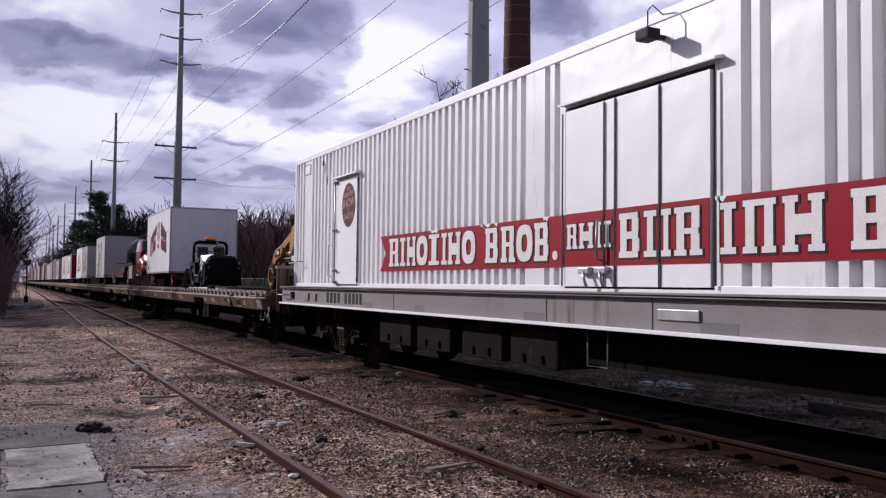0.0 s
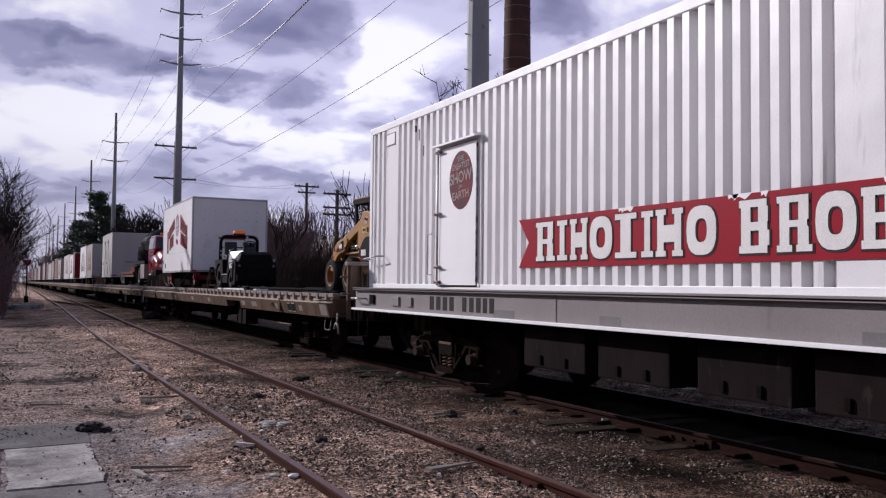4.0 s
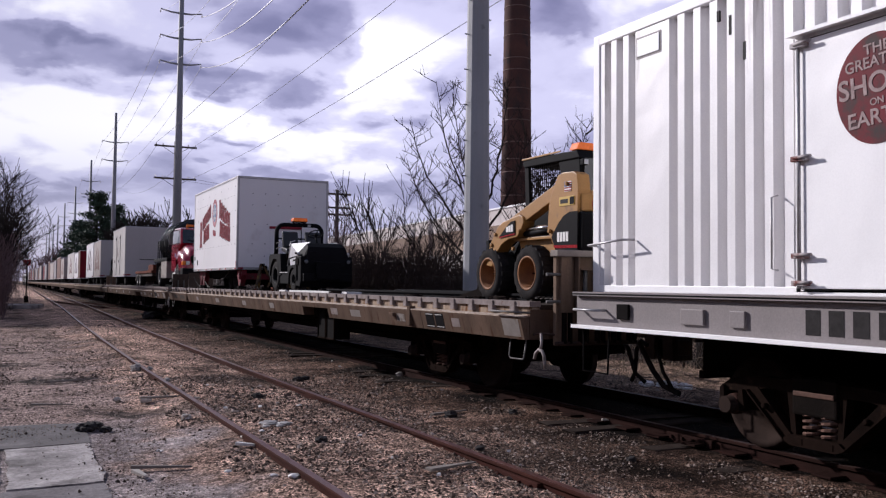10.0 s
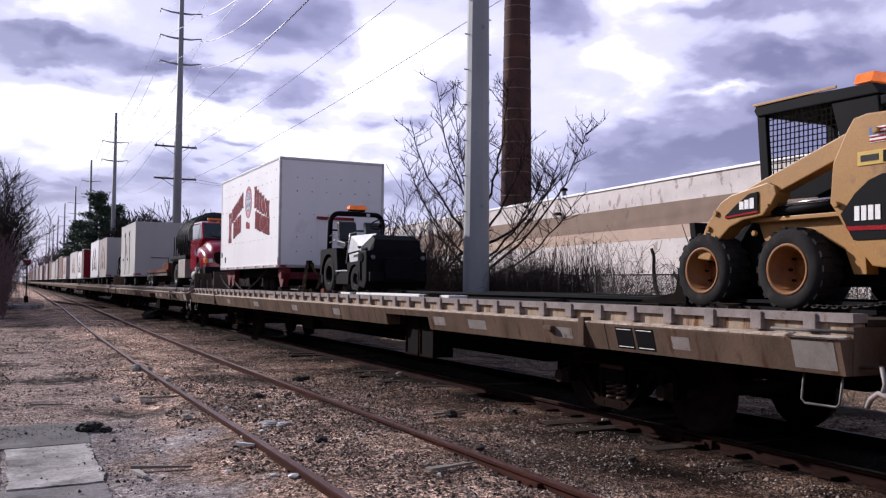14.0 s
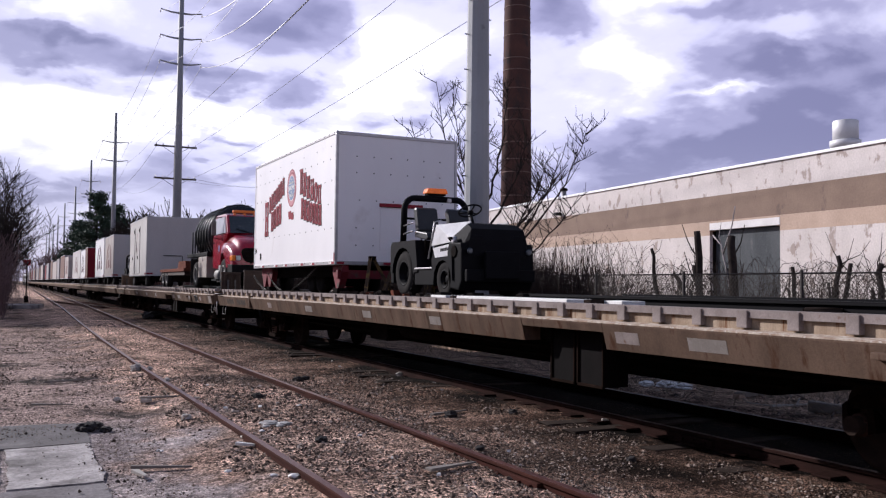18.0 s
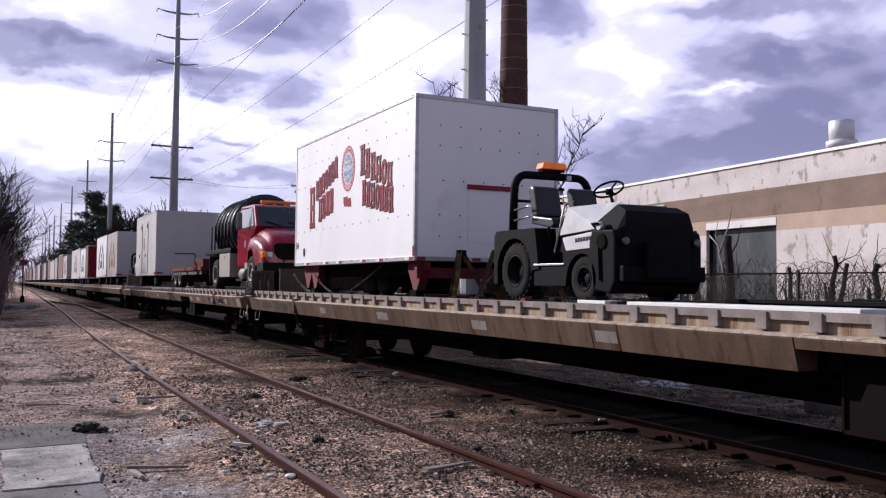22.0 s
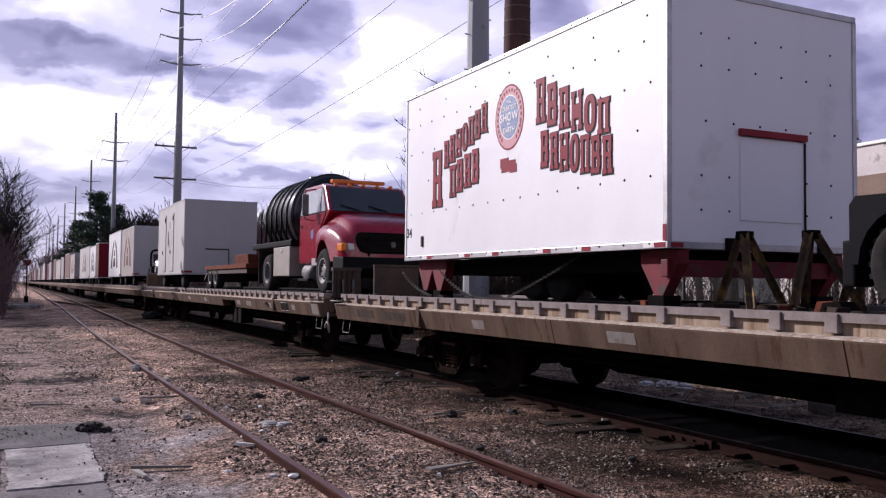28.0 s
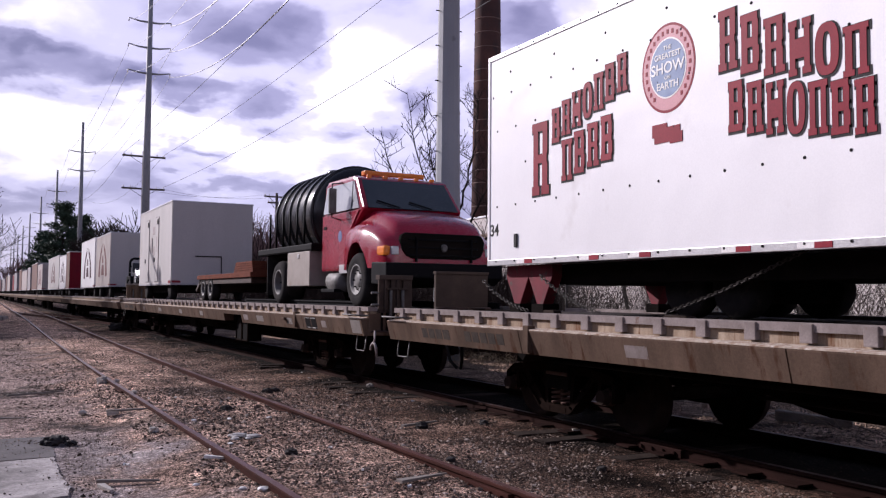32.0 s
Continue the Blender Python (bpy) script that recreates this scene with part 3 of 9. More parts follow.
PATCH = surf("pale_patch", (0.215, 0.19, 0.175), (0.165, 0.142, 0.128), 0.75, scale=5, bump=0.1, dirt=(0.12, 0.09, 0.07), dirt_at=0.56, dirt_scale=6, spec=0.2)
CAR_LEN = 23.95
DECK_Z = 1.40


def make_coupler(car, y, way):
    bm = block(-0.09, 0.09, min(y, y + way * 0.42), max(y, y + way * 0.42), 0.82, 1.0, 0.02)
    solid(bm, -0.16, 0.14, min(y + way * 0.36, y + way * 0.52), max(y + way * 0.36, y + way * 0.52), 0.76, 1.05)
    part("coupler", bm, RUSTY, car, "rusty knuckle coupler")
    bm = bmesh.new()
    tube(bm, [(-0.55, y, 0.95), (-0.56, y + way * 0.1, 1.0), (-0.54, y + way * 0.2, 0.9), (-0.5, y + way * 0.28, 0.62), (-0.45, y + way * 0.4, 0.52)], 0.025, 7)
    part("air_hose", bm, RUBBER, car)


def make_flat_car(y0, detail=2):
    """A long flat car; y0 is the place of its leading end at the start."""
    car = on_train("flat_car", y0, 0.0, "long weathered tan steel flat car on the main track", "railway car", "flat cars of the train")
    L = CAR_LEN
    near, web = -1.86, -1.70
    for sgn in ((1, -1) if detail else (1,)):
        x = lambda v: v if sgn == 1 else -v - 0.42
        def pr(pts, a, b):
            return prism(bmesh.new(), [(x(u), w) for u, w in pts], "y", a, b)
        part("deck_rail", pr([(-1.745, 1.366), (-1.745, 1.43), (-1.60, 1.43), (-1.60, 1.366)], 0, L), CAR_LIP, car, "worn grey edge rail of the deck")
        part("web", pr([(-1.706, 1.24), (-1.706, 1.362), (-1.60, 1.362), (-1.60, 1.24)], 0.02, L - 0.02), CAR_RUST, car, "rust-streaked web below the deck edge")
        if sgn == 1 and detail == 2:
            # the sill is made of plates that butt on one another, with a drop step in the middle
            cuts = [0, 2.67, 6.67, 8.15, 10.21, 10.63, 13.48, 17.11, 20.6, L]
            for a, b in zip(cuts, cuts[1:]):
                if a == 6.67:
                    # cut-out over the middle equipment
                    bm = pr([(-1.84, 1.165), (-1.86, 1.235), (-1.86, 1.25), (-1.60, 1.25), (-1.60, 1.165)], a + 0.008, b)
                    part("side_sill", bm, CAR_TAN, car)
                else:
                    part("side_sill", pr([(-1.80, 1.0), (-1.86, 1.235), (-1.86, 1.25), (-1.60, 1.25), (-1.60, 1.0)], a + 0.014, b), CAR_TAN, car)
        else:
            part("side_sill", pr([(-1.80, 1.0), (-1.86, 1.235), (-1.86, 1.25), (-1.60, 1.25), (-1.60, 1.0)], 0, L), CAR_TAN, car)
        if detail:
            part("ledge", pr([(-1.862, 1.250), (-1.862, 1.262), (-1.70, 1.274), (-1.70, 1.25)], 0.03, L - 0.03), LEDGE, car, "dusty bright ledge over the sill")
    if detail == 2:
        # stake pockets hang from the edge rail
        first = None
        for y in [0.36 + 0.512 * i for i in range(29)] + [15.49 + 0.512 * i for i in range(17)]:
            if y > L - 0.2:
                break
            if first is None:
                bm = block(-1.763, -1.69, -0.055, 0.055, 1.288, 1.424, 0.006)
                first = part("stake_pocket", bm, CAR_LIP, car)
                first.location.y = y
            else:
                share("stake_pocket", first, car, 0, y)
    if detail:
        bm = bmesh.new()
        for i in range(int(L / 0.3)):
            solid(bm, -1.60, 1.18, i * 0.3 + 0.01, i * 0.3 + 0.29, 1.34, 1.388)
        part("deck", bm, DECK_WOOD, car, "dark worn deck planks")
    else:
        part("deck", block(-1.6, 1.18, 0, L, 1.30, 1.39), DECK_WOOD, car)
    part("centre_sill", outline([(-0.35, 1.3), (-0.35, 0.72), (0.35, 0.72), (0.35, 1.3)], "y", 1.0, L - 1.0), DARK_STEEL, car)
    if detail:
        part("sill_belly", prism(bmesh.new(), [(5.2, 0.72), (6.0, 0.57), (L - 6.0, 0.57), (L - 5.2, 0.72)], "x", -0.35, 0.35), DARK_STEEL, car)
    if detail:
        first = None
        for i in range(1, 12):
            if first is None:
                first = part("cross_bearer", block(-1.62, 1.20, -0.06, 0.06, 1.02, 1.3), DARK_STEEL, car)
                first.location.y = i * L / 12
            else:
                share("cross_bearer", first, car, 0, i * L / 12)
        for yy in (0.0, L):
            part("end_sill", block(-1.74, 1.32, yy - (0.06 if yy else 0.0), yy + (0.0 if yy else 0.06), 1.0, 1.335, 0.006), CAR_TAN, car)
    else:
        for yy in (0.0, L - 0.06):
            part("end_sill", block(-1.70, 1.28, yy, yy + 0.06, 1.0, 1.335), CAR_TAN, car)
    for yy in (3.5, L - 3.05):
        make_bogie(car, yy, detail > 0) if detail else None
    if not detail:
        for yy in (2.85, L - 3.05):
            bm = bmesh.new()
            for dy in (-0.89, 0.89):
                lathe(bm, [(-1.0, 0.36), (-0.95, 0.42), (-0.8, 0.42)], (0, yy + dy, RAIL_TOP + 0.42), "x", 14)
            solid(bm, -1.1, -0.98, yy - 1.1, yy + 1.1, 0.5, 0.8)
            part("bogie", bm, DARK_STEEL, car)
    if detail:
        make_coupler(car, 0.0, -1)
        make_coupler(car, L, 1)
    if detail == 2:
        dress_flat_car(car)
    return car


def dress_flat_car(car):
    L = CAR_LEN
    # middle equipment behind the cut-out: two boxes under the frame
    for a, b in ((7.00, 7.46), (7.50, 7.96)):
        part("equipment_box", block(-1.58, -1.28, a, b, 0.58, 1.16, 0.012), DARK_BOX, car, "grimy equipment box under the frame")
        for q in (a, b - 0.025):
            part("box_rim", block(-1.60, -1.57, q, q + 0.025, 0.57, 1.16, 0.004), BOGIE_STEEL, car)
        part("box_rim", block(-1.60, -1.57, a, b, 0.57, 0.60, 0.004), BOGIE_STEEL, car)
    part("air_tank", lathe(bmesh.new(), [(11.0, 0.05), (11.03, 0.16), (11.1, 0.19), (12.9, 0.19), (12.97, 0.16), (13.0, 0.05)], (-1.1, 0, 0.92), "y", 16), DARK_STEEL, car)
    part("equipment_box", block(-1.34, -1.0, 13.25, 14.0, 0.67, 1.04, 0.02), DARK_STEEL, car, "grimy equipment box under the frame")
    bm = bmesh.new()
    tube(bm, [(-1.3, 3.0, 0.9), (-1.3, L - 3, 0.9)], 0.025, 6)
    tube(bm, [(-1.15, 5.0, 0.78), (-1.15, 18.0, 0.78)], 0.02, 6)
    part("brake_pipe", bm, DARK_STEEL, car)
    # pale repair patches, stencil panels and fixtures on the sill
    for y, w, mat, lab in ((0.07, 0.37, PATCH, "pale repainted corner of the sill"), (1.53, 0.22, CAR_LIP, "pale stencil patch"), (3.25, 0.30, PATCH, "pale stencil patch"), (6.15, 0.34, CAR_LIP, "pale stencil patch"),
                           (5.05, 0.45, PATCH, "pale stencil patch"), (15.75, 0.42, PATCH, "pale stencil patch"), (12.74, 0.36, PATCH, "pale stencil patch"), (10.24, 0.34, PATCH, "pale stencil patch"), (18.6, 0.3, CAR_LIP, "pale stencil patch")):
        h0, h1 = (1.03, 1.23) if y < 0.1 else (1.07, 1.18)
        bm = prism(bmesh.new(), [(-1.802 - 0.06 * (h0 - 1.0) / 0.235, h0), (-1.802 - 0.06 * (h1 - 1.0) / 0.235, h1), (-1.79, h1), (-1.79, h0)], "y", y, y + w)
        part("stencil_patch", bm, mat, car, lab)
    for y in (1.98, 2.27):
        bm = prism(bmesh.new(), [(-1.8105, 1.03), (-1.8605, 1.225), (-1.80, 1.225), (-1.79, 1.03)], "y", y, y + 0.25)
        part("data_panel", bm, BLACK, car, "black stencilled data panel with a white border")
        bm = bmesh.new()
        for zz in (1.045, 1.205):
            off = -1.8045 - 0.06 * (zz - 1.0) / 0.235
            solid(bm, off - 0.002, off + 0.01, y + 0.02, y + 0.23, zz, zz + 0.006)
        part("data_lines", bm, CREAM, car)
    for y in (3.0, 20.4):
        part("stake_bracket", block(-1.872, -1.78, y, y + 0.10, 1.02, 1.30, 0.008), CAR_TAN, car)
    part("hand_hold", block(-1.90, -1.83, 3.55, 3.70, 1.14, 1.19, 0.01), CAR_TAN, car)
    # reporting marks as plain bars near the far end
    yy = 22.9
    for i, w in enumerate((0.15, 0.15, 0.15, 0.16, 0.3, 0.14, 0.14, 0.14, 0.14, 0.14)):
        if i != 4:
            part("reporting_mark", prism(bmesh.new(), [(-1.8025 - 0.06 * 0.07 / 0.235, 1.07), (-1.8025 - 0.06 * 0.19 / 0.235, 1.19), (-1.79, 1.19), (-1.79, 1.07)], "y", yy - w, yy), STENCIL, car, "dark worn reporting mark")
        yy -= w + 0.04
    # corner steps and grab irons
    for y in (0.10, L - 0.46):
        bm = bmesh.new()
        tube(bm, [(-1.72, y, 1.02), (-1.74, y + 0.02, 0.80), (-1.74, y + 0.05, 0.77), (-1.74, y + 0.32, 0.77), (-1.74, y + 0.35, 0.80), (-1.72, y + 0.34, 1.02)], 0.010, 6)
        part("corner_step", bm, STEP_STEEL, car, "bent steel corner step")
        bm = bmesh.new()
        tube(bm, [(-1.74, y - 0.1, 1.30), (-1.93, y - 0.05, 1.31), (-1.93, y + 0.45, 1.31), (-1.74, y + 0.5, 1.30)], 0.013, 6)
        part("grab_iron", bm, STEP_STEEL, car, "worn steel grab iron")
    # uncoupling lever
    bm = bmesh.new()
    tube(bm, [(-1.70, -0.02, 1.06), (-1.72, -0.20, 1.08), (-1.5, -0.22, 1.06), (-0.3, -0.2, 0.95)], 0.014, 6)
    part("uncoupling_lever", bm, RUSTY, car, "rusty uncoupling lever")
    bm = bmesh.new()
    tube(bm, [(-1.74, -0.10, 0.80), (-1.745, -0.13, 0.86), (-1.745, -0.19, 0.905), (-1.745, -0.26, 0.895), (-1.745, -0.30, 0.84), (-1.74, -0.31, 0.72)], 0.019, 7)
    tube(bm, [(-1.745, -0.22, 0.90), (-1.735, -0.235, 0.97), (-1.72, -0.20, 1.08)], 0.016, 6)
    part("lever_handle", bm, PALE_HANDLE, car, "pale worn hooked lever handle")
    # raised tie-down rails on the deck
    for x in (-0.85, 0.85):
        bm = bmesh.new()
        solid(bm, x - 0.07, x + 0.07, 0.5, 9.8, 1.388, 1.40)
        solid(bm, x - 0.012, x + 0.012, 0.5, 9.8, 1.40, 1.47)
        solid(bm, x - 0.05, x + 0.05, 0.5, 9.8, 1.47, 1.50)
        part("tie_down_rail", bm, BLACK, car, "black tie-down rail along the deck")


PLATE_BROWN = surf("plate_brown", (0.1995, 0.133, 0.0912), (0.1045, 0.0722, 0.0532), 0.8, scale=4, fine=50, bump=0.2, streak=0.3, spec=0.15, dirt=(0.14, 0.105, 0.085), dirt_at=0.58, dirt_scale=3, dirt_streak=0.3)
PLATE_TOP = surf("plate_top", (0.255, 0.2175, 0.195), (0.165, 0.138, 0.123), 0.7, scale=4, bump=0.15)


def make_bridge_plate(y, x0, x1, z0, z1, mat=None, ribbed=True):
    """A loading plate that stands folded up on a car's end; ribs outside."""
    plate = on_train("bridge_plate", y, 0.0, "folded-up ribbed steel loading plate standing at the car end", "loading plate", "loading plates")
    part("plate", block(x0, x1, -0.03, 0.03, z0, z1, 0.006), mat or PLATE_BROWN, plate)
    if ribbed:
        zm = z0 + 0.36 * (z1 - z0)
        w = (x1 - x0) / 5
        for i in range(5):
            x = x0 + w * (i + 0.5)
            if i % 2 == 0:
                part("rib", block(x - 0.075, x + 0.075, -0.075, -0.03, zm, z1 - 0.02, 0.006), mat or PLATE_BROWN, plate)
            else:
                part("rib", block(x - 0.10, x - 0.075, -0.12, -0.03, zm, z1 - 0.02, 0.005), mat or PLATE_BROWN, plate)
                part("ram", tube(bmesh.new(), [(x + 0.02, -0.075, zm - 0.12), (x + 0.02, -0.075, z1 - 0.16)], 0.026, 8), STEP_STEEL, plate, "grey steel ram")
                part("ram_bracket", block(x - 0.06, x + 0.10, -0.11, -0.03, z1 - 0.17, z1 - 0.14, 0.004), mat or PLATE_BROWN, plate)
            part("lower_rib", block(x - 0.04, x - 0.015, -0.10, -0.03, z0 + 0.02, zm, 0.004), DARK_STEEL, plate)
            part("lower_rib", block(x + 0.04, x + 0.06, -0.10, -0.03, z0 + 0.02, zm, 0.004), DARK_STEEL, plate)
        for z in (z1 - 0.22, zm + 0.12):
            part("side_pin", tube(bmesh.new(), [(x0 - 0.14, -0.05, z), (x0 + 0.10, -0.05, z)], 0.018, 6), STEP_STEEL, plate)
    part("top_bar", block(x0 - 0.03, x1 + 0.03, -0.10, 0.05, z1 - 0.02, z1 + 0.05, 0.008), mat or PLATE_TOP, plate) if ribbed else part("top_bar", block(x0 - 0.01, x1 + 0.01, -0.05, 0.04, z1 - 0.02, z1 + 0.02, 0.006), mat, plate)
    part("hinge", tube(bmesh.new(), [(x0 - 0.02, -0.06, z0 + 0.02), (x1 + 0.02, -0.06, z0 + 0.02)], 0.024, 8), RUSTY, plate)
    return plate


# the cars: flat cars from the first behind the white body car to those far off
CAR_STEP = 24.87
CAR_Y = [19.68 + CAR_STEP * i for i in range(12)]
for i, y in enumerate(CAR_Y):
    make_flat_car(y, 2 if i < 2 else 1 if i < 3 else 0)


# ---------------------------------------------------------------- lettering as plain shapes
def sign_block(bm, x, y0, y1, z0, z1, thick=0.004, shape=0, grow=0.0):
    """One letter-sized plain shape on a side that faces low x (a round ring, a slab-ended bar or a slotted block);
    y falls from y0 to y1, and grow thickens it all round."""
    w, h = y0 - y1, z1 - z0
    if shape == 0:
        def ring(a, b, x_):
            out = []
            for k in range(20):
                t = 2 * math.pi * k / 20
                c, s_ = math.cos(t), math.sin(t)
                out.append(bm.verts.new((x_, (y0 + y1) / 2 + a * math.copysign(abs(c) ** 0.75, c), (z0 + z1) / 2 + b * math.copysign(abs(s_) ** 0.75, s_))))
            return out
        stroke = min(0.33 * w, 0.26 * h) + grow
        o, i = ring(w / 2 + grow, h / 2 + grow, x - thick), ring(w / 2 + grow - stroke - grow, h / 2 + grow - stroke - grow, x - thick)
        ob, ib = ring(w / 2 + grow, h / 2 + grow, x), ring(w / 2 - stroke, h / 2 - stroke, x)
        for k in range(20):
            j = (k + 1) % 20
            for q in ((o[k], o[j], i[j], i[k]), (o[j], o[k], ob[k], ob[j]), (i[k], i[j], ib[j], ib[k])):
                bm.faces.new(q)
        bmesh.ops.recalc_face_normals(bm, faces=bm.faces[:])
        return

    def bar(a, b, c, d):
        solid(bm, x - thick, x, y0 - b * w - grow, y0 - a * w + grow, z0 + c * h - grow, z0 + d * h + grow)
    if shape == 1:
        bar(0.26, 0.74, 0.13, 0.87)
        bar(0.0, 1.0, 0.0, 0.13)
        bar(0.0, 1.0, 0.87, 1.0)
    elif shape == 2:
        bar(0.08, 0.36, 0.12, 0.88)
        bar(0.66, 0.92, 0.12, 0.88)
        bar(0.0, 0.44, 0.0, 0.12)
        bar(0.58, 1.0, 0.0, 0.12)
        bar(0.0, 1.0, 0.88, 1.0)
    elif shape == 3:
        bar(0.08, 0.36, 0.12, 0.88)
        bar(0.36, 0.86, 0.44, 0.56)
        bar(0.60, 0.90, 0.12, 0.44)
        bar(0.0, 0.44, 0.0, 0.12)
        bar(0.56, 1.0, 0.0, 0.12)
        bar(0.0, 0.90, 0.88, 1.0)
        bar(0.62, 0.90, 0.56, 0.88)
    elif shape == 4:
        bar(0.06, 0.30, 0.12, 0.88)
        bar(0.70, 0.94, 0.12, 0.88)
        bar(0.30, 0.70, 0.30, 0.66)
        bar(0.0, 0.38, 0.0, 0.12)
        bar(0.62, 1.0, 0.0, 0.12)
        bar(0.0, 0.38, 0.88, 1.0)
        bar(0.62, 1.0, 0.88, 1.0)
    else:
        bar(0.06, 0.36, 0.14, 0.86)
        bar(0.62, 0.94, 0.14, 0.42)
        bar(0.60, 0.90, 0.58, 0.86)
        bar(0.36, 0.88, 0.42, 0.58)
        bar(0.0, 0.88, 0.0, 0.14)
        bar(0.0, 0.86, 0.86, 1.0)


def letter_row(thing, x, blocks, z0, z1, mat, shadow, label):
    """A row of letter-sized plain shapes: (start, end, shape) along the side, with a dark outline behind each."""
    for a, b, shape in blocks:
        face, back = bmesh.new(), bmesh.new()
        sign_block(back, x - 0.001, a - 0.006, b - 0.006, z0 - 0.006, z1 - 0.006, 0.003, shape, 0.014)
        sign_block(face, x - 0.005, a, b, z0, z1, 0.003, shape)
        part("letter_outline", back, shadow, thing)
        part("letter_block", face, mat, thing, label)


def words(name, text, parent, m, size, mat, thick=0.002):
    """Readable words in the built-in letters, turned into a mesh; m: where they stand."""
    curve = bpy.data.curves.new(name, "FONT")
    curve.body, curve.size, curve.extrude, curve.align_x, curve.align_y = text, size, thick, "CENTER", "CENTER"
    curve.offset = size * 0.016
    tmp = bpy.data.objects.new(name, curve)
    scene.collection.objects.link(tmp)
    me = bpy.data.meshes.new_from_object(tmp.evaluated_get(bpy.context.evaluated_depsgraph_get()))
    bpy.data.objects.remove(tmp)
    bpy.data.curves.remove(curve)
    me.materials.clear()
    me.materials.append(mat)
    ob = new(name, me)
    ob.parent = parent
    ob.matrix_basis = m
    return ob


# letters on a side that faces low x: they run towards low y and stand up in z
def on_side(x, y, z, tilt=0.0, stretch=1.0):
    return Matrix.Translation((x, y, z)) @ Matrix(((0, 0, -1, 0), (-1, 0, 0, 0), (0, 1, 0, 0), (0, 0, 0, 1))) @ pose(0, 0, 0, 0, 0, tilt) @ Matrix.Diagonal((stretch, 1, 1, 1))


# ---------------------------------------------------------------- the white body car
HINGE_PAINT = surf("chipped_white", (0.46, 0.43, 0.43), (0.28, 0.25, 0.25), 0.55, scale=5, bump=0.1, dirt=(0.12, 0.035, 0.03), dirt_at=0.47, dirt_scale=7)
BODY_Y1, BODY_Y0 = 19.17, -2.0
FACE = -1.245            # side face of the white body, from the middle of the track
FLATS = [(18.04, 18.46), (5.86, 8.60), (9.02, 9.36), (4.98, 5.42)]


def corrugated(y0, y1, z0, z1, depth=0.10, pitch=0.218):
    """A ribbed steel side between two heights, with its flat panels."""
    prof = []
    y = y1
    while y > y0 + 0.01:
        flat = next((f for f in FLATS if f[0] < y - 0.02 <= f[1] + 0.02), None)
        if flat:
            prof += [(y, 0.0), (flat[0], 0.0)]
            y = flat[0]
            continue
        stop = max([f[1] for f in FLATS if f[1] < y - 0.02] + [y0])
        k = max(1, round((y - stop) / pitch))
        p = (y - stop) / k
        for i in range(k):
            a = y - i * p
            prof += [(a, 0.0), (a - p * 0.44, 0.0), (a - p * 0.53, depth), (a - p * 0.90, depth)]
        y = stop
    prof.append((y0, 0.0))
    bm = bmesh.new()
    lo = [bm.verts.new((FACE + d, yy, z0)) for yy, d in prof]
    hi = [bm.verts.new((FACE + d, yy, z1)) for yy, d in prof]
    for i in range(len(prof) - 1):
        if prof[i][0] - prof[i + 1][0] > 1e-4:
            bm.faces.new((lo[i], lo[i + 1], hi[i + 1], hi[i]))
    return bm


OIL_RUN = surf("oil_run", (0.12, 0.10, 0.095), (0.24, 0.22, 0.215), 0.6, scale=7, streak=0.1, bump=0.05, dirt=(0.10, 0.055, 0.035), dirt_at=0.6, dirt_scale=8, dirt_streak=0.12)
WORN_CREAM = surf("worn_pale_words", (0.40, 0.31, 0.30), (0.24, 0.17, 0.165), 0.6, spec=0.1, scale=12, bump=0.02)
PAINT_OUT = surf("paint_out_grey", (0.150, 0.142, 0.144), (0.125, 0.118, 0.12), 0.6, scale=3, bump=0.05)


RIB_WHITE = surf("worn_white_rib_paint", (0.80, 0.78, 0.785), (0.71, 0.69, 0.695), 0.38, dent=0.3, scale=1.4, bump=0.05, streak=0.2, dirt=(0.33, 0.30, 0.285), dirt_at=0.62, dirt_scale=2.6, dirt_streak=0.12, speck=0.04, spec=0.4)
STENCIL_BLACK = surf("stencil_black", (0.018, 0.016, 0.0165), (0.03, 0.0275, 0.028), 0.7, scale=14, bump=0.03, spec=0.1)


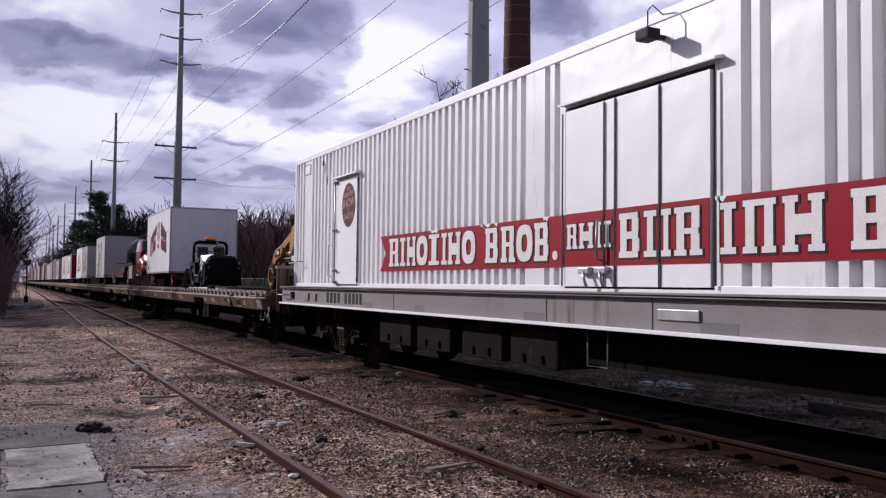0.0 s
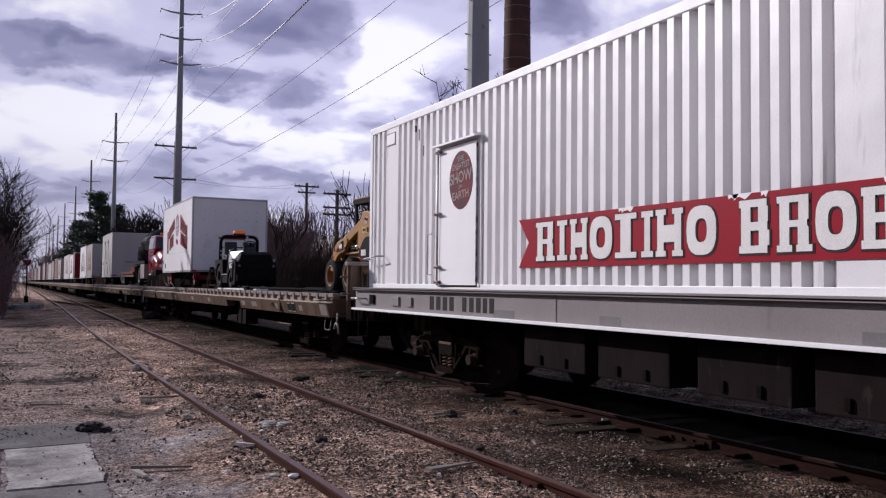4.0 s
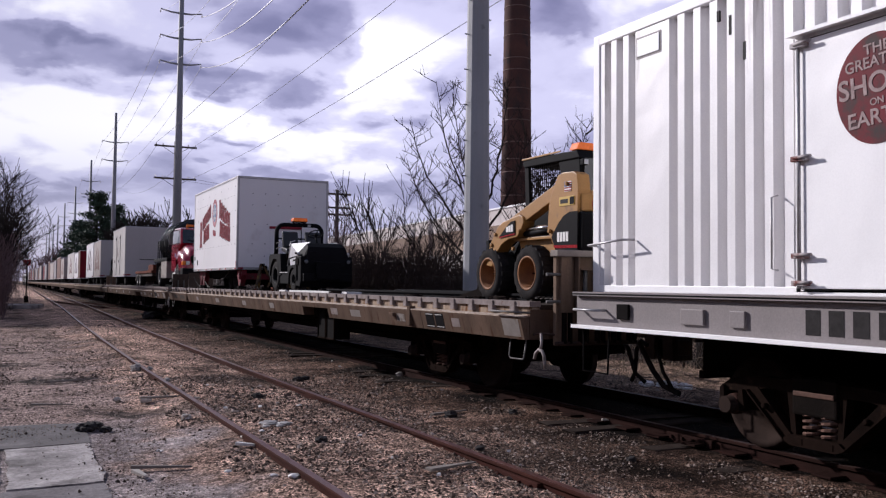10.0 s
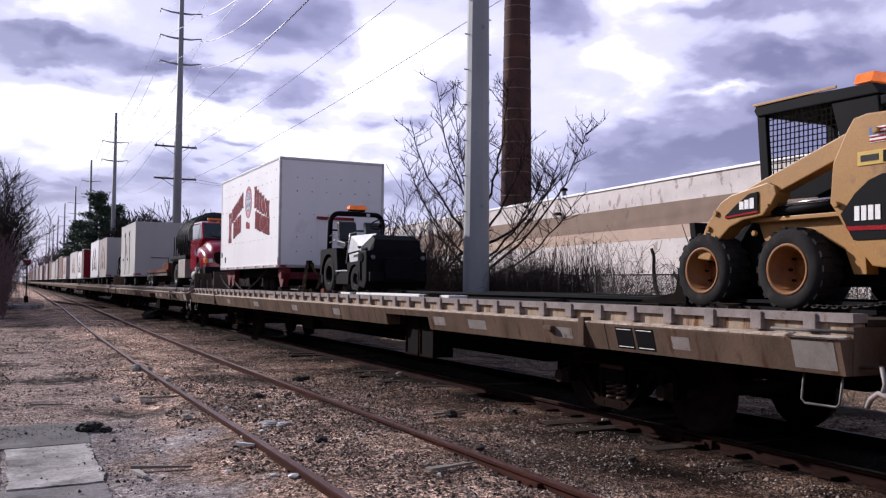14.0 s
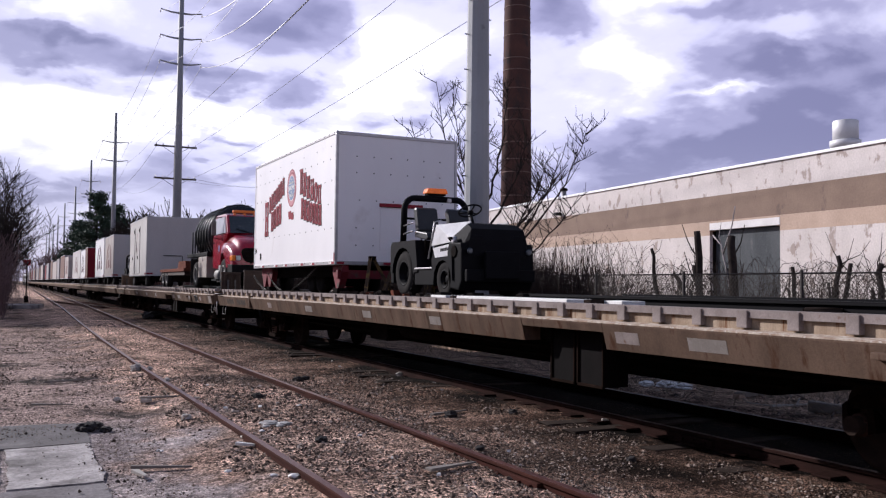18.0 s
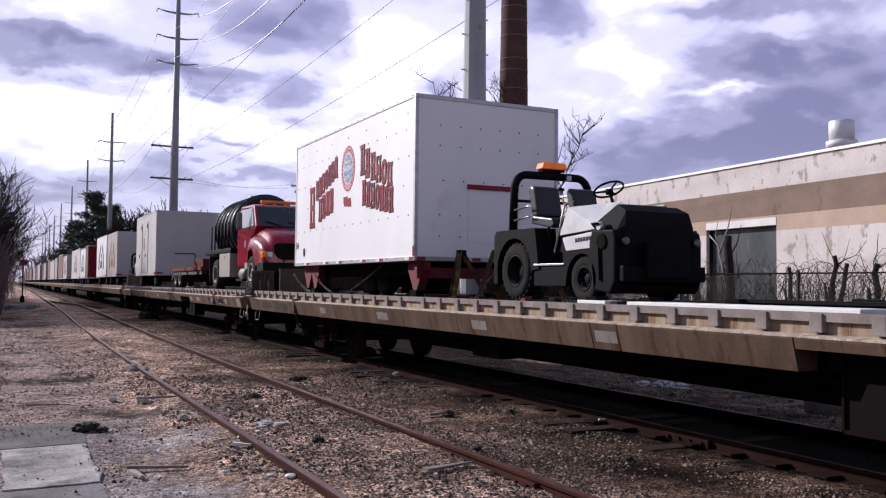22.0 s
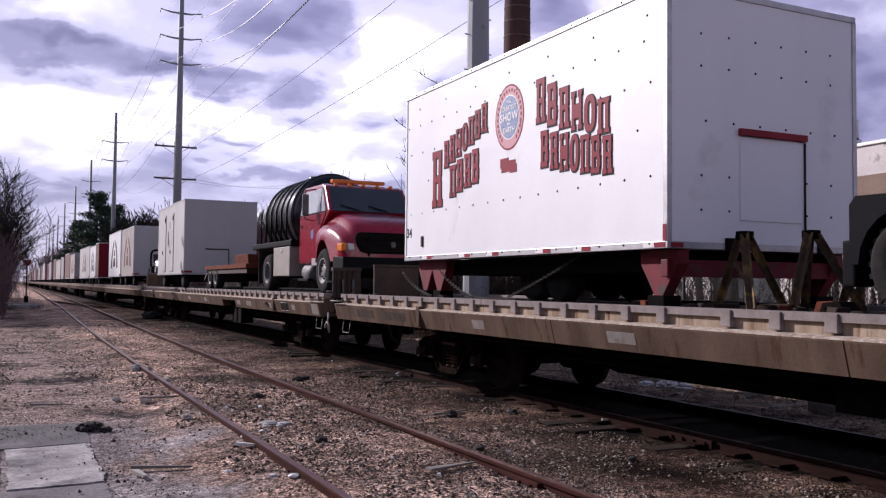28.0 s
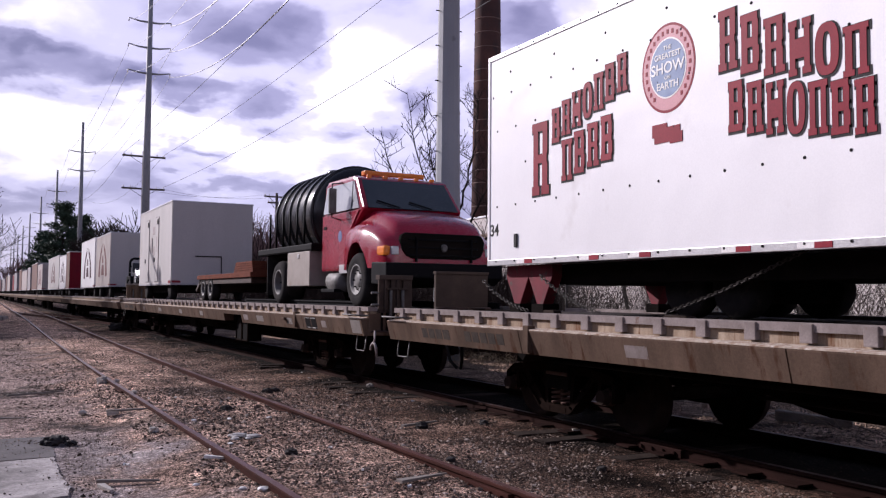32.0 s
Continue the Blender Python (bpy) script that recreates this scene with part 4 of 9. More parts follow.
def make_body_car():
    oy = BODY_Y1
    car = on_train("body_car", 0.0, 0.0, "white corrugated steel body car with a red banner", "railway car")
    z0, z1 = 1.545, 4.33
    # frame and sills
    for s in (1, -1):
        bm = prism(bmesh.new(), [(s * -1.54, 1.20), (s * -1.50, 1.20), (s * -1.50, 1.53), (s * -1.60, 1.53), (s * -1.60, 1.505), (s * -1.54, 1.505)], "y", -6, 19.06)
        part("side_sill", bm, SILL_GREY, car, "pale grey side sill")
        part("sill_flange", block(min(s * -1.62, s * -1.48), max(s * -1.62, s * -1.48), -6, 19.06, 1.165, 1.2, 0.004), WHITE, car, "white bottom flange of the sill")
    part("floor_plate", block(-1.6, 1.6, -6, 19.06, 1.515, 1.545), SILL_GREY, car)
    part("end_sill", block(-1.50, 1.50, 18.98, 19.05, 1.19, 1.51, 0.006), SILL_GREY, car)
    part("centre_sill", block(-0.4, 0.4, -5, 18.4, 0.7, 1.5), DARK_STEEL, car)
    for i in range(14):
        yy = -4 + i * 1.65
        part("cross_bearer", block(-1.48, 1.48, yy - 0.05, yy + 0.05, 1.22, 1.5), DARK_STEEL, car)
    # the body
    part("ribbed_side", corrugated(BODY_Y0, BODY_Y1 - 0.1, z0 + 0.06, z1 - 0.1), RIB_WHITE, car, "white corrugated steel side with grimy streaks")
    part("far_side", block(1.19, 1.23, BODY_Y0, BODY_Y1, z0, z1), WHITE, car)
    bm = bmesh.new()
    for i in range(9):
        x = -1.1 + i * 0.27
        solid(bm, x - 0.06, x + 0.06, BODY_Y1 - 0.05, BODY_Y1 - 0.005, z0 + 0.1, z1 - 0.1)
    solid(bm, -1.2, 1.2, BODY_Y1 - 0.09, BODY_Y1 - 0.05, z0, z1)
    part("end_wall", bm, WHITE, car)
    part("near_end", block(-1.2, 1.2, BODY_Y0, BODY_Y0 + 0.05, z0, z1), WHITE, car)
    part("roof", block(-1.235, 1.235, BODY_Y0, BODY_Y1, z1 - 0.02, z1 + 0.02, 0.008), WHITE, car)
    part("top_rail", block(FACE - 0.012, FACE + 0.07, BODY_Y0, BODY_Y1, z1 - 0.10, z1 + 0.012, 0.01), WHITE, car)
    part("bottom_rail", block(FACE - 0.012, FACE + 0.07, BODY_Y0, BODY_Y1, z0, z0 + 0.07, 0.006), WHITE, car)
    part("corner_post", block(FACE - 0.014, FACE + 0.10, BODY_Y1 - 0.11, BODY_Y1, z0, z1 + 0.01, 0.012), WHITE, car)
    part("vent_cover", block(FACE - 0.014, FACE, 18.08, 18.42, 3.95, 4.13, 0.005), WHITE, car)
    part("vent_frame", block(FACE - 0.005, FACE + 0.004, 18.06, 18.44, 3.93, 4.15), SILL_GREY, car)
    # torn slots in the paint where brackets were
    for y, z, h in ((17.28, 4.02, 0.10), (17.13, 3.86, 0.18), (16.96, 3.60, 0.16), ):
        part("slot", block(FACE - 0.003, FACE + 0.02, y - 0.016, y + 0.016, z, z + h, 0.001), INK, car)
    # personnel door with frame, bolts and hinge
    d0, d1, e0, e1 = 15.17, 16.30, 1.60, 3.60
    door = part("door", block(FACE - 0.035, FACE + 0.01, d0, d1, e0, e1, 0.008), WHITE, car, "white steel side door with a round red emblem")
    for a, b, c, d in ((d0 - 0.07, d0 - 0.012, e0 - 0.02, e1 + 0.06), (d1 + 0.012, d1 + 0.05, e0 - 0.02, e1 + 0.06)):
        part("door_jamb", block(FACE - 0.018, FACE + 0.012, a, b, c, d, 0.005), WHITE, car)
    bm = prism(bmesh.new(), [(FACE, e1 + 0.10), (FACE - 0.12, e1 + 0.06), (FACE - 0.12, e1 + 0.03), (FACE, e1 + 0.045)], "y", d0 - 0.10, d1 + 0.10)
    part("drip_cap", bm, WHITE, car)
    part("door_gap", block(FACE - 0.016, FACE + 0.0, d0 - 0.012, d1 + 0.012, e0 - 0.012, e1 + 0.012), INK, car)
    part("door_surround", block(FACE - 0.012, FACE + 0.012, d0 - 0.10, d1 + 0.10, e0 - 0.03, e1 + 0.10, 0.003), WHITE, car)
    part("hinge", tube(bmesh.new(), [(FACE - 0.034, d0 - 0.02, e0 + 0.05), (FACE - 0.034, d0 - 0.02, e1 - 0.05)], 0.015, 8), HINGE_PAINT, car, "paint-worn long hinge")
    part("lock_rod", tube(bmesh.new(), [(FACE - 0.055, d1 + 0.03, e0), (FACE - 0.055, d1 + 0.03, e1)], 0.016, 8), BARE, car)
    for z in (e0 + 0.02, e0 + 0.24, 2.62, e1 - 0.06):
        bm = block(FACE - 0.085, FACE - 0.02, d1 - 0.06, d1 + 0.09, z, z + 0.045, 0.008)
        tube(bm, [(FACE - 0.09, d1 - 0.12, z + 0.03), (FACE - 0.09, d1 + 0.05, z + 0.03)], 0.014, 6)
        part("latch", bm, HINGE_PAINT, car, "paint-worn steel door latch")
    bm = bmesh.new()
    tube(bm, [(FACE - 0.03, d1 + 0.27, 1.75), (FACE - 0.10, d1 + 0.27, 1.76), (FACE - 0.10, d1 + 0.27, 2.35), (FACE - 0.03, d1 + 0.27, 2.37)], 0.009, 6)
    part("grab_handle", bm, BARE, car, "bare steel grab handle")
    bm = bmesh.new()
    tube(bm, [(FACE - 0.02, 18.45, 2.08), (FACE - 0.16, 18.47, 2.08), (FACE - 0.16, 19.05, 2.04), (FACE - 0.02, 19.1, 2.04)], 0.013, 6)
    part("grab_handle", bm, BARE, car, "bare steel grab handle")
    # round emblem
    cy, cz, ry, rz = 15.62, 3.085, 0.355, 0.415
    bm = bmesh.new()
    ring = [bm.verts.new((FACE - 0.039, cy + ry * math.cos(a), cz + rz * math.sin(a))) for a in [i * math.pi / 24 for i in range(48)]]
    ins = [bm.verts.new((FACE - 0.034, v.co.y, v.co.z)) for v in ring]
    bm.faces.new(ring)
    for i in range(48):
        bm.faces.new((ring[i], ring[(i + 1) % 48], ins[(i + 1) % 48], ins[i]))
    bmesh.ops.recalc_face_normals(bm, faces=bm.faces[:])
    emblem = part("emblem", bm, surf("emblem_red", (0.16, 0.020, 0.028), (0.10, 0.020, 0.024), 0.55, spec=0.1, scale=3, bump=0.02, dirt=(0.05, 0.036, 0.036), dirt_at=0.50, dirt_scale=3), car, "round dull red emblem with pale words")
    for text, dz, size, wide in (("THE", 0.30, 0.11, 1.1), ("GREATEST", 0.20, 0.12, 0.98), ("SHOW", 0.035, 0.22, 1.0), ("ON", -0.10, 0.075, 1.0), ("EARTH", -0.215, 0.165, 1.0)):
        words("slogan_word", text, car, on_side(FACE - 0.041, cy, cz + dz, 4, wide), size, WORN_CREAM)
    # sliding double doors
    g0, g1, h0, h1 = 6.10, 8.45, 1.60, 3.60
    for a, b in ((7.71, g1), (7.52, 7.71), (6.81, 7.51), (g0, 6.80)):
        part("freight_door", block(FACE - 0.03, FACE + 0.0, a + 0.01, b - 0.01, h0, h1, 0.006), WHITE, car, "white flat steel freight door")
    part("door_gap", block(FACE - 0.012, FACE + 0.002, g0 - 0.02, g1 + 0.02, h0 - 0.02, h1 + 0.04), INK, car)
    bm = prism(bmesh.new(), [(FACE, h1 + 0.11), (FACE - 0.10, h1 + 0.085), (FACE - 0.10, h1 + 0.06), (FACE, h1 + 0.075)], "y", g0 - 0.12, g1 + 0.06)
    part("drip_cap", bm, WHITE, car)
    for y in (g1 + 0.035, 7.70, 7.51, g0 - 0.035, 6.805):
        part("lock_rod", tube(bmesh.new(), [(FACE - 0.042, y, h0), (FACE - 0.042, y, h1 - 0.02)], 0.010, 8), SILL_GREY, car)
    for y in (8.0, 7.7):
        bm = block(FACE - 0.10, FACE - 0.03, y - 0.10, y + 0.10, 1.74, 1.81, 0.012)
        tube(bm, [(FACE - 0.09, y, 1.77), (FACE - 0.11, y - 0.04, 1.68), (FACE - 0.09, y - 0.06, 1.60)], 0.018, 6)
        part("latch", bm, BARE, car, "bare steel lock with a hanging padlock")
    bm = bmesh.new()
    tube(bm, [(FACE - 0.03, 7.72, 2.30), (FACE - 0.11, 7.72, 2.31), (FACE - 0.11, 7.74, 1.90), (FACE - 0.03, 7.74, 1.88)], 0.014, 6)
    part("door_handle", bm, BARE, car)
    # flood lamp on its bracket
    bm = bmesh.new()
    tube(bm, [(FACE, 6.78, 4.28), (FACE - 0.14, 6.78, 4.36), (FACE - 0.20, 6.78, 4.30), (FACE - 0.20, 6.78, 4.10)], 0.007, 6)
    part("lamp_bracket", bm, INK, car)
    bm = block(FACE - 0.28, FACE - 0.12, 6.68, 6.88, 4.00, 4.11, 0.02)
    solid(bm, FACE - 0.12, FACE - 0.0, 6.75, 6.81, 4.03, 4.07)
    part("flood_lamp", bm, INK, car, "black flood lamp over the freight door")
    # banner with a swallow tail at its end
    b0, b1, mid = 1.825, 2.42, 2.13
    bm = prism(bmesh.new(), [(14.07, b0), (13.84, mid), (14.07, b1), (8.50, b1), (8.50, b0)], "x", FACE - 0.012, FACE - 0.003)
    part("banner", bm, RED, car, "red banner with pale letter blocks")
    for a, b, off in ((7.72, 8.44, 0.037), (7.53, 7.70, 0.037), (6.82, 7.50, 0.037), (6.11, 6.79, 0.037)):
        part("banner", block(FACE - off, FACE - 0.029, a + 0.012, b - 0.012, b0, b1), RED, car)
    part("banner", block(FACE - 0.012, FACE - 0.003, -1.8, 6.02, b0, b1), RED, car)
    lz0, lz1 = 1.90, 2.36
    pale, small = "pale slab-shaped letter block", "small pale letter block"
    letter_row(car, FACE - 0.012, ((13.66, 13.25, 3), (13.20, 13.00, 1), (12.94, 12.60, 4), (12.56, 12.16, 0), (12.11, 11.76, 1), (11.68, 11.50, 1), (11.46, 11.07, 4), (11.02, 10.63, 0),
                                   (10.35, 9.99, 5), (9.93, 9.57, 3), (9.54, 9.16, 0), (9.12, 8.79, 5)), lz0, lz1, CREAM, INK, pale)
    letter_row(car, FACE - 0.037, ((8.39, 8.18, 3), (8.15, 7.88, 4), (7.82, 7.74, 1)), 2.02, 2.30, CREAM, INK, small)
    letter_row(car, FACE - 0.037, ((7.69, 7.57, 1),), 2.02, 2.30, CREAM, INK, small)
    letter_row(car, FACE - 0.037, ((7.43, 7.08, 5), (7.03, 6.84, 1), (6.77, 6.63, 1), (6.58, 6.20, 3)), lz0, lz1, CREAM, INK, pale)
    letter_row(car, FACE - 0.012, ((6.00, 5.81, 1), (5.73, 5.36, 2), (5.29, 4.87, 4), (4.63, 4.27, 5)), lz0, lz1, CREAM, INK, pale)
    part("letter_block", lathe(bmesh.new(), [(FACE - 0.019, 0.055), (FACE - 0.011, 0.055)], (0, 8.67, lz0 + 0.06), "x", 14, False), CREAM, car)
    # torn upper edge of the banner where the paint has come off
    for y, w in ((11.95, 0.10), (11.80, 0.16), (10.36, 0.12), (10.20, 0.22), (10.02, 0.08), (8.80, 0.12), (5.92, 0.14)):
        part("torn_edge", outline([(y, b1 + 0.006), (y + w * 0.4, b1 - 0.05), (y + w * 0.7, b1 - 0.02), (y + w, b1 - 0.035), (y + w * 1.1, b1 + 0.006)], "x", FACE - 0.015, FACE - 0.011), WHITE, car)
    # reporting marks as plain bars
    for a, b in ((16.06, 15.90), (15.85, 15.69), (15.64, 15.48), (15.43, 15.28), (15.05, 14.91), (14.85, 14.71), (14.66, 14.52), (14.48, 14.35), (14.31, 14.17)):
        part("reporting_mark", block(-1.5435, -1.541, b + 0.02, a - 0.005, 1.25, 1.44), STENCIL_BLACK, car, "dark grey stencilled reporting mark")
    # oily runs on the sill under the freight door, grey paint-outs
    for y, w, h in ((8.30, 0.42, 0.30), (7.62, 0.34, 0.30)):
        part("oil_stain", block(-1.5425, -1.539, y - w, y, 1.505 - h, 1.505), OIL_RUN, car, "oily brown run on the sill")
    for y, w in ((8.9, 0.5), (12.0, 0.34), (5.95, 0.45), (14.2, 0.5)):
        part("paint_out", block(-1.5425, -1.539, y - w, y, 1.21, 1.30), PAINT_OUT, car, "darker grey painted-out patch")
    for y in (8.42, 6.6, 12.8, 3.2):
        part("sill_joint", block(-1.547, -1.539, y - 0.012, y + 0.012, 1.20, 1.505, 0.002), PAINT_OUT, car)
    # fittings on the sill
    part("card_board", block(-1.575, -1.54, 18.16, 18.34, 1.28, 1.43, 0.01), DARK_BOX, car)
    for y, h in ((17.32, 0.14), (16.84, 0.14)):
        part("placard", block(-1.57, -1.54, y - 0.19 if h else y, y + (0.1 if y > 17 else -0.02), 1.27, 1.27 + h, 0.008), SILL_GREY, car)
    part("placard", block(-1.56, -1.54, 5.95, 6.5, 1.30, 1.40, 0.006), BARE, car)
    bm = bmesh.new()
    tube(bm, [(-1.54, 18.95, 1.36), (-1.66, 18.95, 1.36), (-1.66, 18.55, 1.36), (-1.54, 18.55, 1.36)], 0.014, 6)
    part("grab_iron", bm, BARE, car)
    for y in (18.55,):
        bm = bmesh.new()
        tube(bm, [(-1.5, y, 1.18), (-1.52, y, 0.72), (-1.52, y + 0.42, 0.72), (-1.5, y + 0.44, 1.18)], 0.011, 6)
        part("corner_step", bm, DARK_BOX, car)
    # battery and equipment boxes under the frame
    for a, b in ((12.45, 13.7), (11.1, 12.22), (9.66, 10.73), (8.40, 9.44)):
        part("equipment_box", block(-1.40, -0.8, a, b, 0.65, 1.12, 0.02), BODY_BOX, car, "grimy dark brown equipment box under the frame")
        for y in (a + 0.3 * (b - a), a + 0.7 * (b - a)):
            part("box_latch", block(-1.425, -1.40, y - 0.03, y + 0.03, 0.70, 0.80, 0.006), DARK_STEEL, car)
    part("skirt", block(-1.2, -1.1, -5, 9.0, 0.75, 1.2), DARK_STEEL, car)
    bm = bmesh.new()
    tube(bm, [(-1.42, 7.79, 1.16), (-1.42, 7.79, 0.76), (-1.42, 7.44, 0.76), (-1.42, 7.44, 1.16)], 0.011, 6)
    part("step", bm, STEP_STEEL, car)
    for yy in (16.33, -2.6):
        make_bogie(car, yy)
    make_coupler(car, 19.12, 1)
    bm = bmesh.new()
    tube(bm, [(-0.8, 18.95, 1.0), (-0.78, 18.75, 0.72), (-0.74, 18.62, 0.56), (-0.70, 18.42, 0.50)], 0.03, 7)
    tube(bm, [(-0.9, 18.55, 0.98), (-0.85, 18.50, 0.72), (-0.74, 18.48, 0.54)], 0.022, 6)
    part("air_hose", bm, RUBBER, car, "hanging black air hose")
    bm = bmesh.new()
    solid(bm, -0.45, -0.38, 16.9, 18.2, 0.70, 0.75)
    solid(bm, -0.62, 0.5, 18.15, 18.22, 0.68, 0.76)
    part("brake_rigging", bm, DARK_STEEL, car)
    return car


make_body_car()


# ---------------------------------------------------------------- box trailers
RIVET = {}


def rivets(thing, axis, spots, r=0.014):
    """Dark rivet heads, one piece each, on a side that faces low x or low y."""
    key = (axis, r)
    for x, y, z in spots:
        if key not in RIVET:
            RIVET[key] = mesh_of("rivet", lathe(bmesh.new(), [(-0.008, r * 0.4), (-0.004, r), (0.0, r)], (0, 0, 0), axis, 6), INK)
        o = new("rivet", RIVET[key])
        o.parent = thing
        o.location = (x, y, z)


def spaced(a, b, step):
    return [a + i * step for i in range(int((b - a) / step + 1e-6) + 1)]


def make_box_trailer():
    """The white circus box on red landing legs; its front faces the camera's side of the line."""
    L, W, z0, z1 = 6.19, 2.6, 1.975, 4.56
    near = -1.345
    box = on_train("box_trailer", 35.56, 0.0, "white box trailer with faded red painting, chained down", "box trailer")
    far = near + W
    part("side_panel", block(near, near + 0.04, 0.02, L - 0.02, z0 + 0.05, z1 - 0.04), BOX_WHITE, box, "white panel side")
    part("far_panel", block(far - 0.04, far, 0.02, L - 0.02, z0 + 0.05, z1 - 0.04), BOX_WHITE, box)
    part("front_panel", block(near + 0.03, far - 0.03, 0.0, 0.04, z0 + 0.05, z1 - 0.04), BOX_WHITE, box, "white front panel")
    part("back_panel", block(near + 0.03, far - 0.03, L - 0.04, L, z0 + 0.05, z1 - 0.04), BOX_WHITE, box)
    part("roof", block(near, far, 0, L, z1 - 0.05, z1 - 0.01), BOX_WHITE, box)
    for a, b, c, d in ((near - 0.012, near + 0.05, -0.012, L + 0.012), (far - 0.05, far + 0.012, -0.012, L + 0.012)):
        part("top_rail", block(a, b, c, d, z1 - 0.05, z1 + 0.01, 0.008), BARE, box, "grey metal roof rail")
        part("bottom_rail", block(a, b, c, d, z0, z0 + 0.07, 0.006), BARE, box, "grey metal bottom rail")
    part("top_rail", block(near + 0.05, far - 0.05, -0.012, 0.04, z1 - 0.06, z1 + 0.008, 0.008), BARE, box)
    part("bottom_rail", block(near + 0.05, far - 0.05, -0.008, 0.04, z0, z0 + 0.07, 0.006), BARE, box)
    for x in (near - 0.014, far - 0.045):
        part("corner_post", block(x, x + 0.06, -0.014, 0.05, z0 + 0.07, z1 - 0.05, 0.008), BARE, box, "grey metal corner post")
    part("corner_post", block(near - 0.012, near + 0.05, L - 0.04, L + 0.012, z0 + 0.07, z1 - 0.05, 0.008), BOX_WHITE, box)
    # reflective tape in dashes
    y = 0.02
    i = 0
    while y < L - 0.3:
        part("reflector_dash", block(near - 0.016, near - 0.011, y, y + 0.16, z0 + 0.012, z0 + 0.058), MAROON if i % 2 == 0 else CREAM, box)
        y += 0.16 if i % 2 == 0 else (1.05 if i % 4 == 1 else 0.62)
        i += 1
    for x in (near + 0.03, near + 1.0, far - 0.2):
        part("reflector_dash", block(x, x + 0.15, -0.017, -0.012, z0 + 0.012, z0 + 0.058), MAROON, box)
    part("reflector_dash", block(near - 0.018, near - 0.013, 0.0, 0.05, z0 + 0.07, z0 + 0.23), MAROON, box)
    for z, step, off in ((2.69, 0.41, 0.25), (3.17, 1.23, 0.45), (3.62, 0.41, 0.25), (4.05, 0.41, 0.35), (4.30, 0.9, 0.3)):
        rivets(box, "x", [(near, y, z) for y in spaced(off, L - 0.1, step)])
    rivets(box, "x", [(near - 0.012, y, z1 - 0.02) for y in spaced(0.1, L - 0.1, 0.3)], 0.012)
    for z in (2.36, 2.70, 3.24, 3.78, 4.1):
        rivets(box, "y", [(near + 0.42 + k * 0.36 + (0.06 if z == 3.24 else 0), 0.0, z) for k in range(7)])
    # bolts along the bottom rail
    for i in range(15):
        part("rail_bolt", lathe(bmesh.new(), [(near - 0.022, 0.006), (near - 0.018, 0.012), (near - 0.012, 0.012)], (0, 0.25 + i * 0.41, z0 + 0.05), "x", 6), INK, box)
    # ramp hatch in the front
    part("hatch", block(near + 0.92, near + 1.80, -0.010, 0.0, z0 + 0.30, 3.12, 0.003), BOX_WHITE, box, "white hatch in the front panel")
    part("hatch_hood", block(near + 0.90, near + 1.83, -0.05, 0.0, 3.13, 3.20, 0.008), MAROON, box, "dark red hood over the hatch")
    part("hatch_hinge", tube(bmesh.new(), [(near + 1.82, -0.015, 2.2), (near + 1.82, -0.015, 3.12)], 0.012, 6), INK, box)
    for x in (near + 0.72, near + 2.0):
        part("mud_block", block(x, x + 0.13, -0.03, 0.0, z0 - 0.02, z0 + 0.12, 0.01), DARK_STEEL, box)
    # lettering as blocks on curved lines, dark outline behind
    def arc(y0, y1, zc0, zc1, h0, h1, count, sag, name):
        for i in range(count):
            u = (i + 0.5) / count
            yy = y0 + (y1 - y0) * u
            zc = zc0 + (zc1 - zc0) * u + sag * math.sin(math.pi * u)
            h = h0 + (h1 - h0) * u
            w = abs(y1 - y0) / count
            face, back = bmesh.new(), bmesh.new()
            shape = 3 if count == 1 else (5, 3, 4, 0, 2, 5, 3)[(i + count) % 7]
            sign_block(back, near - 0.001, yy + w * 0.43 - 0.008, yy - w * 0.43 - 0.008, zc - h / 2 - 0.008, zc + h / 2 - 0.008, 0.003, shape, 0.014)
            sign_block(face, near - 0.005, yy + w * 0.43, yy - w * 0.43, zc - h / 2, zc + h / 2, 0.003, shape)
            part("letter_outline", back, INK, box)
            part("letter_block", face, MAROON, box, name)
    arc(5.25, 4.86, 3.16, 3.16, 0.82, 0.82, 1, 0.0, "tall faded red letter block")
    arc(4.85, 3.54, 3.46, 3.86, 0.38, 0.38, 7, 0.0, "faded red letter block in a rising curve")
    arc(4.67, 3.76, 3.05, 3.23, 0.44, 0.46, 4, 0.02, "faded red letter block")
    arc(2.37, 0.89, 3.85, 3.385, 0.54, 0.36, 6, -0.02, "faded red letter block in a falling curve")
    arc(2.26, 0.84, 3.24, 2.98, 0.43, 0.40, 7, -0.02, "faded red letter block")
    bm = bmesh.new()
    for dy, dz, w, h in ((0, 0, 0.34, 0.14), (0.10, 0.05, 0.2, 0.12), (-0.12, -0.04, 0.16, 0.1)):
        solid(bm, near - 0.006 - 0.001 * h, near, 3.0 + dy - w / 2, 3.0 + dy + w / 2, 3.11 + dz - h / 2, 3.11 + dz + h / 2)
    part("small_figure_patch", bm, MAROON, box, "small dark red painted patch")
    def disc(ry, rz, off, mat, name, lab=""):
        bm = bmesh.new()
        ring = [bm.verts.new((near - off, 2.985 + ry * math.cos(a), 3.73 + rz * math.sin(a))) for a in [i * math.pi / 24 for i in range(48)]]
        inner = [bm.verts.new((near, v.co.y, v.co.z)) for v in ring]
        bm.faces.new(ring)
        for i in range(48):
            bm.faces.new((ring[i], ring[(i + 1) % 48], inner[(i + 1) % 48], inner[i]))
        bmesh.ops.recalc_face_normals(bm, faces=bm.faces[:])
